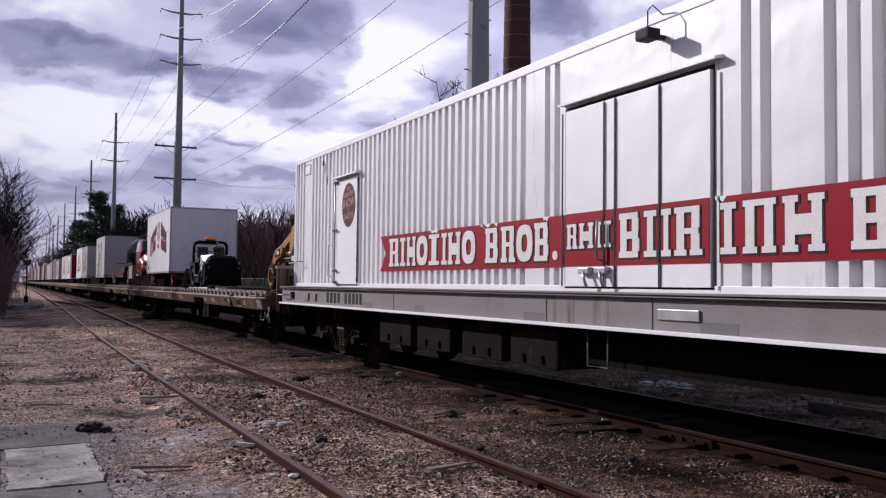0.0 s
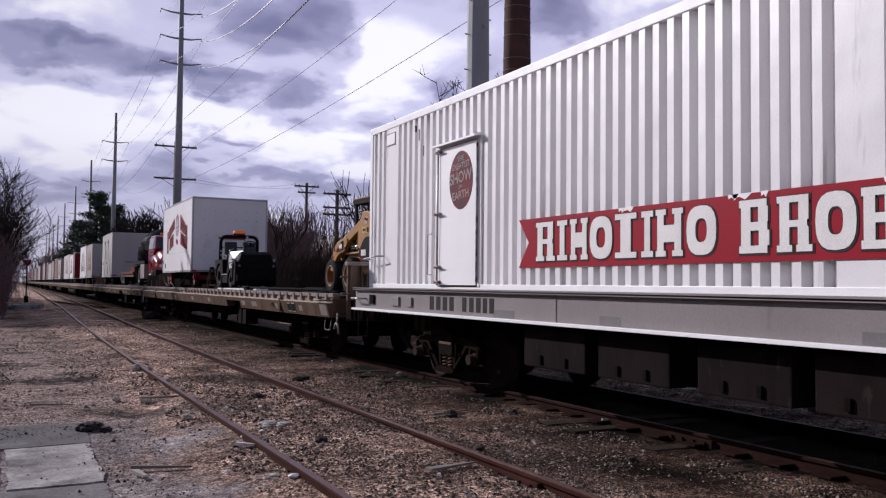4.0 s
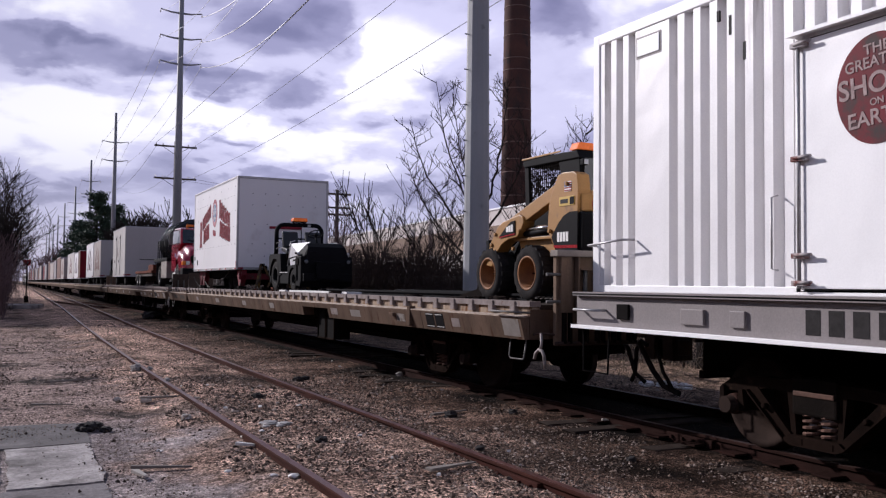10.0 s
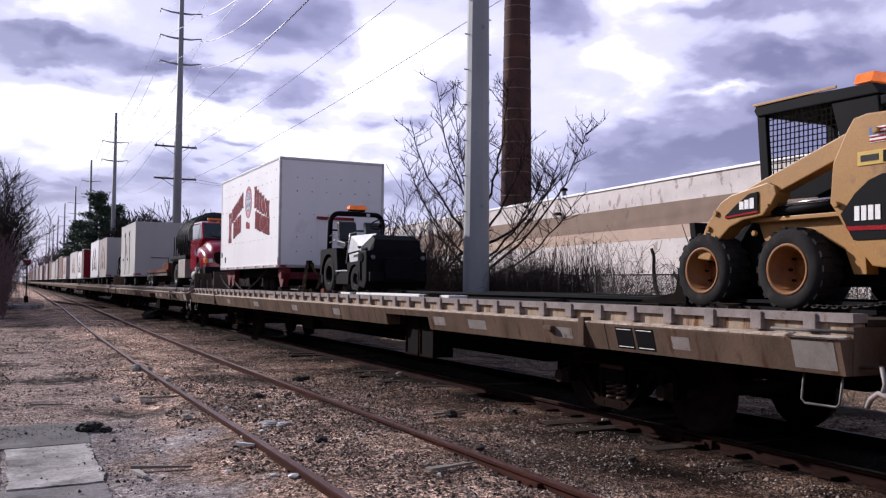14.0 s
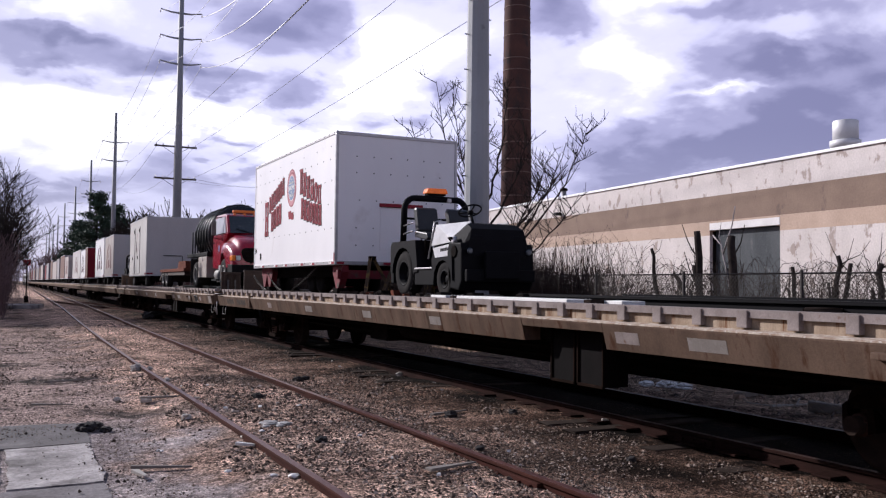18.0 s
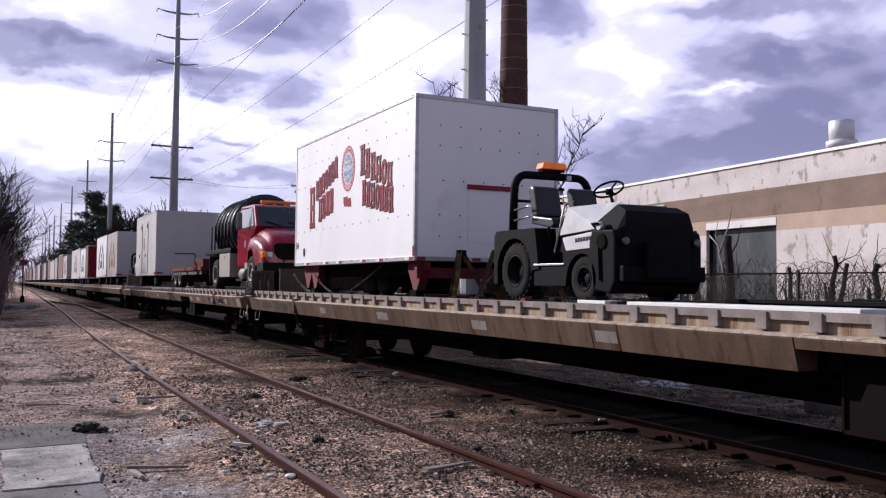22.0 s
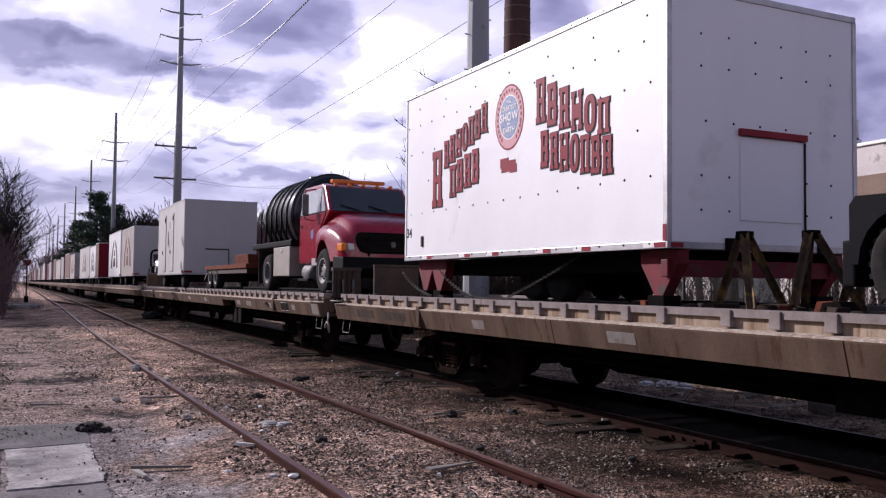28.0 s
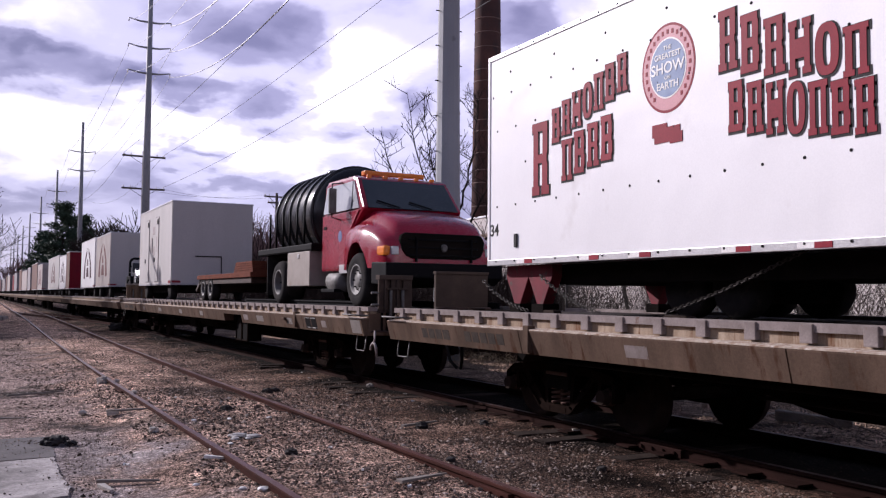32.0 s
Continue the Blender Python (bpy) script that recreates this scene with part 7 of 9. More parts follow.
FIGURE_DARK = surf("dark_figure_paint", (0.050, 0.022, 0.034), (0.085, 0.038, 0.050), 0.6, spec=0.1, scale=9, bump=0.02)
FIGURE_BROWN = surf("brown_figure_paint", (0.115, 0.048, 0.050), (0.18, 0.088, 0.085), 0.6, spec=0.1, scale=9, bump=0.02)
FIGURE = surf("faded_figure_paint", (0.27, 0.22, 0.21), (0.36, 0.31, 0.30), 0.6, scale=9, bump=0.02)


def make_simple_box(y, length, z0, z1, side, front, label, art=None, width=2.6, x=TRACK_X, doors=False, small=False):
    t = on_train("box_trailer", y, 0.0, label, "box trailer", "box trailers further back", x)
    near = -width / 2 - 0.03
    far = near + width
    part("side_panel", block(near, near + 0.05, 0.03, length, z0, z1), side, t)
    part("body", block(near + 0.05, far, 0.03, length, z0, z1 - 0.02), side, t)
    part("front_panel", block(near + 0.02, far - 0.02, -0.01, 0.03, z0 + 0.02, z1 - 0.02), front, t)
    part("top_rail", block(near - 0.012, far + 0.012, -0.012, length + 0.012, z1 - 0.02, z1 + 0.03, 0.006), BARE, t)
    part("bottom_rail", block(near - 0.012, far + 0.012, -0.008, length + 0.012, z0 - 0.04, z0 + 0.02, 0.006), BARE, t)
    part("underframe", block(near + 0.3, far - 0.3, 0.3, length - 0.3, z0 - 0.3, z0 - 0.04), DARK_STEEL, t)
    for x0, s in ((near + 0.12, 1), (far - 0.12, -1)):
        for yy in (0.8, length - 0.9):
            bm = lathe(bmesh.new(), [(x0, 0.15), (x0, 0.25), (x0 + s * 0.03, 0.28), (x0 + s * 0.2, 0.28)], (0, yy, 1.69), "x", 16)
            part("wheel", bm, RUBBER, t)
    for x in (near - 0.016,):
        part("marker", block(x, x + 0.012, 0.05, 0.4, z0 + 0.02, z0 + 0.1), MAROON, t)
    part("marker", block(near + 0.02, near + 0.3, -0.018, -0.01, z0 + 0.03, z0 + 0.1), MAROON, t)
    if doors:
        for a, b in ((2.2, 2.85), (4.0, 4.65)):
            part("side_door", block(near - 0.025, near, a, b, z0 + 0.1, z1 - 0.35, 0.005), side, t)
            part("door_gap", block(near - 0.008, near + 0.01, a - 0.03, b + 0.03, z0 + 0.08, z1 - 0.32), SILL_GREY, t)
            part("hinge", block(near - 0.05, near - 0.02, a + 0.04, a + 0.09, z1 - 0.6, z1 - 0.42), DARK_STEEL, t)
            part("hinge", block(near - 0.05, near - 0.02, b - 0.09, b - 0.04, 2.7, 2.85), DARK_STEEL, t)
        part("hatch_hood", block(near + 0.75, near + 1.6, -0.04, 0.0, 2.80, 2.84, 0.006), INK, t)
        part("hatch_frame", block(near + 1.58, near + 1.61, -0.03, 0.0, 2.2, 2.8), INK, t)
    if art == "figure":
        for a, b, c, d, m in ((0.40, 0.425, 0.42, 0.62, FIGURE), (0.46, 0.53, 0.66, 0.76, FIGURE), (0.56, 0.585, 0.42, 0.62, FIGURE), (0.47, 0.52, 0.38, 0.5, FIGURE)):
            part("painted_figure", block(near - 0.028, near - 0.01, length * a, length * b, z0 + (z1 - z0) * c, z0 + (z1 - z0) * d, 0.01), m, t)
    if art == "arch":
        c, h = length * 0.5, z1 - z0
        tint = FIGURE_DARK if side is BOX_WHITE else FIGURE_BROWN
        for pts in (((-0.30, 0.20), (-0.19, 0.18), (-0.17, 0.52), (-0.07, 0.70), (-0.04, 0.84), (-0.15, 0.72), (-0.25, 0.50)), ((0.30, 0.20), (0.19, 0.18), (0.17, 0.52), (0.07, 0.70), (0.04, 0.84), (0.15, 0.72), (0.25, 0.50)),
                    ((-0.10, 0.22), (0.10, 0.22), (0.055, 0.42), (-0.055, 0.42)), ((-0.045, 0.46), (0.045, 0.46), (0.03, 0.60), (-0.03, 0.60))):
            bm = prism(bmesh.new(), [(c + min(length, 6.0) * u, z0 + h * v) for u, v in pts], "x", near - 0.006, near)
            part("painted_stroke", bm, tint, t, "tapering dark painted stroke")
    return t


RED_WAGON = surf("wagon_red", (0.18, 0.010, 0.020), (0.13, 0.009, 0.017), 0.6, spec=0.08, scale=2, bump=0.05, dirt=(0.12, 0.03, 0.03), dirt_at=0.6, dirt_scale=2)
BROWN_WAGON = surf("wagon_brown", (0.12, 0.044, 0.028), (0.085, 0.033, 0.023), 0.7, scale=3, bump=0.1)
TAN_WAGON = surf("wagon_pale_tan", (0.40, 0.355, 0.335), (0.31, 0.27, 0.255), 0.6, spec=0.1, scale=0.9, bump=0.05, dirt=(0.24, 0.2, 0.18), dirt_at=0.6, dirt_scale=1.4)
GREY_WAGON = surf("wagon_grey", (0.25, 0.235, 0.245), (0.19, 0.178, 0.185), 0.6, scale=1, bump=0.05, dirt=(0.2, 0.18, 0.17), dirt_at=0.6, dirt_scale=1.5)
make_simple_box(61.3, 6.0, 1.93, 4.57, OLD_WHITE, OLD_WHITE, "aged white box trailer with side doors and painted figures", "figure", 2.62, TRACK_X - 0.03, True)
make_simple_box(75.7, 5.2, 1.95, 4.42, TAN_WAGON, OLD_WHITE, "pale tan box trailer with a brown painted arch of strokes", "arch")
make_simple_box(81.5, 6.3, 1.93, 4.50, BOX_WHITE, BOX_WHITE, "white box trailer with a dark painted arch of strokes", "arch")
make_simple_box(94.8, 2.2, 1.9, 4.3, BROWN_WAGON, RED_WAGON, "brown wooden wagon with a dark red front")
make_simple_box(97.2, 4.8, 1.9, 4.2, BOX_WHITE, GREY_WAGON, "white-sided wagon with a grey front", "arch")
make_simple_box(102.6, 10.0, 1.9, 4.35, OLD_WHITE, OLD_WHITE, "long white box trailer with a painted arch of strokes", "arch")
rnd = random.Random(8)
y = 119.6
k = 0
# far side colours, muted so that distance haze is painted in
FAR_SIDES = [(TAN_WAGON, "pale tan"), (BROWN_WAGON, "brown"), (GREY_WAGON, "grey"), (TAN_WAGON, "pale tan"), (BROWN_WAGON, "brown"), (GREY_WAGON, "grey"), (RED_WAGON, "dark red")]
while y < 312:
    ln = (6.2, 8.4, 5.4, 11.0)[k % 4]
    m, word = FAR_SIDES[k % 7]
    inside = (y - CAR_Y[0]) % CAR_STEP
    if inside + ln > CAR_LEN:
        y += CAR_STEP - inside + 0.4
        continue
    make_simple_box(y, ln, 1.92, 4.2 + 0.3 * ((k * 5) % 3) / 2, m, GREY_WAGON if k % 3 else m, "distant " + word + " box trailer on a flat car", "arch" if word == "pale tan" and k % 2 == 0 else None)
    y += ln + (0.9, 2.6, 0.7)[k % 3]
    k += 1
# a long coach train at the far end of the flat cars
for i in range(4):
    y = CAR_Y[-1] + CAR_STEP + 0.3 + i * 26.5
    c = on_train("passenger_coach", y, 0.0, "distant silver passenger coach at the tail of the train", "railway car", "coaches at the tail")
    part("body", outline([(-1.5, 1.2), (-1.55, 3.6), (-1.3, 4.2), (-0.6, 4.45), (0.6, 4.45), (1.3, 4.2), (1.55, 3.6), (1.5, 1.2)], "y", 0, 25.6, 0.02), GREY_WAGON, c)
    part("window_band", block(-1.575, -1.5, 0.8, 24.8, 2.6, 3.3), INK, c)
    part("underframe", block(-1.3, 1.3, 1.5, 24, 0.15, 1.2), DARK_STEEL, c)


# ---------------------------------------------------------------- factory behind the fence
WALL_WHITE = surf("painted_block_white", (0.58, 0.52, 0.50), (0.48, 0.43, 0.41), 0.85, scale=1.2, fine=20, bump=0.3, streak=0.4, dirt=(0.32, 0.26, 0.235), dirt_at=0.565, dirt_scale=2.6, dirt_streak=0.6, dirt_soft=0.05)
WALL_PALE = surf("painted_lintel", (0.66, 0.63, 0.62), (0.56, 0.53, 0.52), 0.8, scale=2, bump=0.1, dirt=(0.36, 0.31, 0.29), dirt_at=0.62, dirt_scale=4)
WALL_TAN = surf("painted_block_tan", (0.215, 0.150, 0.115), (0.175, 0.120, 0.093), 0.85, scale=1.2, fine=20, bump=0.3, dirt=(0.1148, 0.082, 0.0697), dirt_at=0.6, dirt_scale=2.2, dirt_streak=0.5)
WALL_CREAM = surf("painted_block_cream", (0.44, 0.325, 0.255), (0.37, 0.27, 0.21), 0.85, scale=1.2, fine=20, bump=0.3, dirt=(0.2296, 0.164, 0.1312), dirt_at=0.62, dirt_scale=2.2)
CONCRETE = surf("weathered_concrete", (0.30, 0.27, 0.26), (0.21, 0.19, 0.185), 0.85, scale=1.8, fine=50, bump=0.3, dirt=(0.12, 0.105, 0.10), dirt_at=0.58, dirt_scale=2.4)


def make_factory():
    f = base("factory", pose(20.0, 15.14, 0, 0, 0, -4.1), "long low factory wall painted in white, tan and cream bands", "building")
    y0, y1 = -14.0, 62.0
    wa, wb = 3.72, 6.86            # window
    def wall(z0, z1, mat, a, b, label):
        part("wall", block(0, 0.4, a, b, z0, z1), mat, f, label)
    wall(4.58, 5.36, WALL_WHITE, y0, y1, "flaking white top band of the wall")
    wall(3.76, 4.58, WALL_TAN, y0, y1, "tan band of the wall")
    for a, b in ((y0, wa), (wb, y1)):
        wall(3.30, 3.76, WALL_CREAM, a, b, "cream band of the wall")
        wall(0, 3.30, WALL_WHITE, a, b, "dirty white lower wall")
    wall(3.70, 3.76, WALL_CREAM, wa, wb, "cream band over the window")
    part("coping", block(-0.06, 0.5, y0, y1, 5.36, 5.44, 0.01), WHITE, f, "white metal coping")
    part("roof", block(0.4, 30, y0, y1, 5.0, 5.2), CONCRETE, f)
    part("end_wall", block(0.4, 30, y1 - 0.4, y1, 0, 5.36), WALL_WHITE, f)
    part("end_wall", block(0.4, 30, y0, y0 + 0.4, 0, 5.36), WALL_WHITE, f)
    part("back_wall", block(29.6, 30, y0, y1, 0, 5.0), WALL_WHITE, f)
    win = new("window")
    win.parent = f
    part("lintel", block(-0.012, 0.2, wa + 0.003, wb - 0.003, 3.47, 3.698, 0.004), WALL_PALE, win, "painted white lintel")
    for y in (wa + 0.04, wb - 0.04):
        part("window_bar", block(0.12, 0.2, y - 0.04, y + 0.04, 0.6, 3.44), DARK_STEEL, win)
    pane = part("pane", block(0.2, 0.22, wa, wb, 0.5, 3.44), GLASS_DIRTY, win, "dirty dark window pane")
    part("reveal", block(0.24, 0.4, wa, wb, 0.4, 3.5), INK, f)
    for y, z in ((16.6, 4.63),):
        bm = block(-0.3, 0.0, y - 0.1, y + 0.1, z, z + 0.12, 0.02)
        part("wall_lamp", bm, INK, f, "small black wall lamp")
    part("downpipe", tube(bmesh.new(), [(-0.05, 7.0, 0), (-0.05, 7.0, 1.2)], 0.05, 8), BARE, f)
    return f


GLASS_DIRTY = surf("dirty_glass", (0.05, 0.055, 0.06), (0.09, 0.095, 0.10), 0.25, scale=1.2, bump=0.05, streak=0.2, dirt=(0.16, 0.16, 0.16), dirt_at=0.6, dirt_scale=2)
make_factory()
VENT_PALE = surf("pale_vent_metal", (0.62, 0.61, 0.62), (0.52, 0.51, 0.52), 0.5, metal=0.1, scale=2, bump=0.05)
vent = base("roof_vent", pose(25.2, 20.6, 5.75), "galvanised round roof vent on the factory roof", "roof vent")
part("stack", lathe(bmesh.new(), [(-0.5, 0.36), (1.0, 0.36)], (0, 0, 0), "z", 24), VENT_PALE, vent)
part("skirt", lathe(bmesh.new(), [(0.62, 0.40), (0.66, 0.50), (0.84, 0.50), (0.86, 0.42)], (0, 0, 0), "z", 24), VENT_PALE, vent)
part("cowl", lathe(bmesh.new(), [(0.86, 0.41), (1.5, 0.41), (1.52, 0.39), (1.54, 0.1)], (0, 0, 0), "z", 24), VENT_PALE, vent)
pipe = base("roof_pipe", pose(27.6, 41.0, 6.0), "small grey roof pipe with a cap", "roof pipe")
part("pipe", lathe(bmesh.new(), [(-0.9, 0.14), (0.95, 0.14)], (0, 0, 0), "z", 12), BARE, pipe)
part("cap", lathe(bmesh.new(), [(0.9, 0.22), (1.02, 0.22), (1.08, 0.08)], (0, 0, 0), "z", 12), DARK_STEEL, pipe)

CHIMNEY = surf("chimney_brick", (0.090, 0.042, 0.033), (0.050, 0.027, 0.024), 0.9, scale=0.7, fine=14, bump=0.4, dirt=(0.045, 0.030, 0.028), dirt_at=0.52, dirt_scale=1.3, dirt_streak=0.5)
BAND = surf("iron_band", (0.16, 0.10, 0.085), (0.10, 0.06, 0.05), 0.7, scale=3, bump=0.2)
chimney = base("chimney", pose(32.9, 55.0, 0), "tall tapering brown brick chimney with iron bands", "chimney")
bm = lathe(bmesh.new(), [(0, 1.22), (40, 0.72)], (0, 0, 0), "z", 32)
part("shaft", bm, CHIMNEY, chimney)
for i in range(30):
    z = 2.0 + i * 1.25 + 0.25 * math.sin(i * 2.3)
    r = 1.22 - 0.5 * z / 40
    part("iron_band", lathe(bmesh.new(), [(z, r + 0.003), (z, r + 0.025), (z + 0.07, r + 0.025), (z + 0.07, r + 0.003)], (0, 0, 0), "z", 32), BAND, chimney)

# ---------------------------------------------------------------- power line
POLE_STEEL = surf("galvanised_pole", (0.29, 0.293, 0.305), (0.215, 0.218, 0.23), 0.6, metal=0.1, scale=0.8, bump=0.08, streak=0.3, dirt=(0.13, 0.13, 0.135), dirt_at=0.62, dirt_scale=1.5)
POLE_WOOD = surf("creosoted_wood", (0.065, 0.05, 0.045), (0.095, 0.078, 0.07), 0.9, scale=3, bump=0.3, streak=0.1)
DARK_WIRE = surf("dark_wire", (0.05, 0.05, 0.06), (0.035, 0.035, 0.042), 0.7, bump=0.0)
WIRE = surf("wire", (0.30, 0.30, 0.32), (0.38, 0.38, 0.40), 0.4, metal=0.6, bump=0.0)


def heading(px_deg, y):
    return (y * math.tan(radians(px_deg)), y)


# (angle from the track's direction, distance along it)
STEEL_POLES = [(28.34, 19.6), (9.38, 65.0), (5.68, 110.0), (4.35, 155.0), (3.52, 200.0), (2.95, 245.0), (2.6, 290.0), (2.35, 335.0), (2.15, 380.0), (2.0, 430.0)]
TIPS = []
ARM_Z = (17.3, 19.15, 21.0)
for i, (deg, y) in enumerate(STEEL_POLES):
    x, y = heading(deg, y)
    top = 24.0 if i < 2 else 21.5
    pole = base("steel_pole", pose(x, y, 0), "tall grey steel transmission pole with davit arms", "power pole", "steel poles of the power line")
    sides = 12
    part("shaft", lathe(bmesh.new(), [(0, 0.345), (top, 0.15)], (0, 0, 0), "z", sides, i > 0), POLE_STEEL, pole)
    if i == 0:
        for k in range(30):
            z = 3.0 + k * 0.45
            r = 0.345 - 0.195 * z / top
            part("climbing_peg", tube(bmesh.new(), [(-r if k % 2 else r, 0, z), ((-r - 0.1) if k % 2 else r + 0.1, 0, z)], 0.015, 5), DARK_STEEL, pole)
        for z in (6.2, 12.4, 18.0):
            r = 0.345 - 0.195 * z / top
            part("joint_band", lathe(bmesh.new(), [(z, r), (z, r + 0.012), (z + 0.08, r + 0.012), (z + 0.08, r)], (0, 0, 0), "z", sides, False), POLE_STEEL, pole)
    if i == 0:
        for z in (9.5, 11.85):
            part("crossarm", block(-1.5, 1.5, -0.42, -0.30, z - 0.06, z + 0.06, 0.01), POLE_WOOD, pole, "wooden crossarm for the lower wires")
    zs = ARM_Z
    if i >= 2:
        zs = (15.8, 18.0)
    tips = []
    for k, z in enumerate(zs):
        for s in (-1, 1):
            bm = tube(bmesh.new(), [(0, 0, z), (s * 0.7, 0, z + 0.02), (s * 1.45, 0, z + 0.16)], 0.08, 6, 0.04)
            part("arm", bm, POLE_STEEL, pole)
            bm = bmesh.new()
            lathe(bm, [(z - 0.10, 0.03), (z - 0.02, 0.06), (z + 0.06, 0.03), (z + 0.14, 0.05)], (s * 1.45, 0, 0), "z", 8)
            part("insulator", bm, CREAM, pole)
            tips.append(Vector((x + s * 1.45, y, z - 0.08)))
    TIPS.append(tips)


def span(bm, a, b, sag, r, n=14):
    pts = []
    for i in range(n + 1):
        u = i / n
        p = a.lerp(b, u)
        p.z -= sag * 4 * u * (1 - u)
        pts.append(p)
    tube(bm, pts, r, 4, caps=False)


def power_lines():
    for k in range(6):
        bm = bmesh.new()
        span(bm, TIPS[1][k], TIPS[0][k], 2.6, 0.030 if k % 2 else 0.012)
        whole("power_line", bm, WIRE, "thin high-voltage wire slung between steel poles", "power line", group="wires of the power line")
        bm = bmesh.new()
        if k < 4:
            span(bm, TIPS[2][k], TIPS[1][k + 0], 0.9, 0.014)
            for i in range(2, 5):
                span(bm, TIPS[i + 1][k], TIPS[i][k], 1.0, 0.012)
            whole("power_line", bm, WIRE, "thin high-voltage wire slung between steel poles", "power line", group="wires of the power line")
        else:
            bm.free()


power_lines()


def wooden_pole(x, y, top, arms, label, mat=POLE_WOOD):
    pole = base("utility_pole", pose(x, y, 0), label, "utility pole", "wooden poles")
    part("shaft", lathe(bmesh.new(), [(0, 0.17), (top, 0.11)], (0, 0, 0), "z", 10), mat, pole)
    for z, w in arms:
        part("crossarm", block(-w / 2, w / 2, -0.06, 0.06, z - 0.06, z + 0.06, 0.01), mat, pole)
        bm = bmesh.new()
        for s in (-0.46, -0.3, 0.3, 0.46):
            lathe(bm, [(z + 0.06, 0.03), (z + 0.12, 0.05), (z + 0.2, 0.03)], (s * w, 0, 0), "z", 6)
        part("insulators", bm, CREAM, pole)
        bm = tube(bmesh.new(), [(-w * 0.3, 0.07, z - 0.05), (0, 0.09, z - 0.6)], 0.02, 4)
        tube(bm, [(w * 0.3, 0.07, z - 0.05), (0, 0.09, z - 0.6)], 0.02, 4)
        part("brace", bm, DARK_STEEL, pole)
    return pole


wooden_pole(10.75, 66.2, 11.9, ((11.5, 3.0), (9.15, 3.0)), "dark wooden pole with two crossarms beside the steel pole")
wooden_pole(*heading(17.35, 70.0), 9.9, ((9.6, 2.1), (9.1, 1.5)), "dark wooden pole with crossarms among bare trees")
wooden_pole(*heading(19.3, 55.0), 7.8, ((7.5, 1.9), (6.6, 1.9), (6.15, 1.9)), "short dark wooden pole with crossarms among bare trees")
WOOD_TOPS = [Vector((10.75, 66.2, 0)), Vector((*heading(17.35, 70.0), 0)), Vector((10.9, 112.0, 0)), Vector((*heading(28.34, 19.6), 0))]
for a, b, s, z0, z1, sag in ((0, 1, -0.9, 9.3, 9.75, 0.5), (0, 1, 0.9, 9.3, 9.75, 0.5), (0, 2, -1.3, 11.6, 12.5, 1.4), (0, 2, 1.3, 11.6, 12.5, 1.4), (0, 3, -1.4, 11.7, 11.85, 0.35), (0, 3, 1.4, 11.7, 11.85, 0.35), (0, 3, 1.4, 9.35, 9.5, 0.35)):
    bm = bmesh.new()
    span(bm, WOOD_TOPS[a] + Vector((s, 0, z0)), WOOD_TOPS[b] + Vector((s, 0, z1)), sag, 0.010)
    whole("telephone_line", bm, DARK_WIRE, "slack dark wire between wooden poles", "wire", group="wires of the power line")
# a pole behind the hedge, of which the arms reach into view
wooden_pole(-2.2, 43.0, 9.1, ((8.75, 2.6), (7.75, 2.8)), "dark wooden pole with crossarms behind the hedge")


# ---------------------------------------------------------------- chain-link fence
def make_fence():
    fence = base("chain_link_fence", pose(12.0, 0, 0), "rusty chain-link fence with vines along the line", "fence")
    first = None
    for i in range(26):
        y = 2.0 + i * 2.9
        if first is None:
            first = part("post", tube(bmesh.new(), [(0, 0, 0), (0, 0, 1.92)], 0.030, 8), FENCE, fence)
            first.location.y = y
        else:
            share("post", first, fence, 0, y)
    part("top_rail", tube(bmesh.new(), [(0, 0, 1.86), (0, 76, 1.86)], 0.015, 6), FENCE, fence)
    # the mesh: crossing wires
    vs, fs = [], []
    def strip(y, z0, y2, z1, w=0.0028):
        i = len(vs)
        dy, dz = y2 - y, z1 - z0
        n = math.hypot(dy, dz)
        oy, oz = -dz / n * w, dy / n * w
        for x in (-0.003, 0.003):
            vs.extend([(x, y + oy, z0 + oz), (x, y - oy, z0 - oz), (x, y2 - oy, z1 - oz), (x, y2 + oy, z1 + oz)])
        fs.extend([(i, i + 1, i + 2, i + 3), (i + 7, i + 6, i + 5, i + 4)])
    y = 4.0
    while y < 34:
        strip(y, 0.1, y + 1.76, 1.86)
        strip(y + 1.76, 0.1, y, 1.86)
        y += 0.085
    while y < 60:
        strip(y, 0.1, y + 1.76, 1.86, 0.005)
        strip(y + 1.76, 0.1, y, 1.86, 0.005)
        y += 0.2
    me = bpy.data.meshes.new("mesh")
    me.from_pydata(vs, [], fs)
    me.materials.append(FENCE)
    ob = new("mesh", me)
    ob.parent = fence
    tagged(ob, kind="stuff")


FENCE = surf("fence_wire", (0.050, 0.042, 0.039), (0.030, 0.024, 0.022), 0.7, metal=0.3, scale=3, bump=0.1)
make_fence()


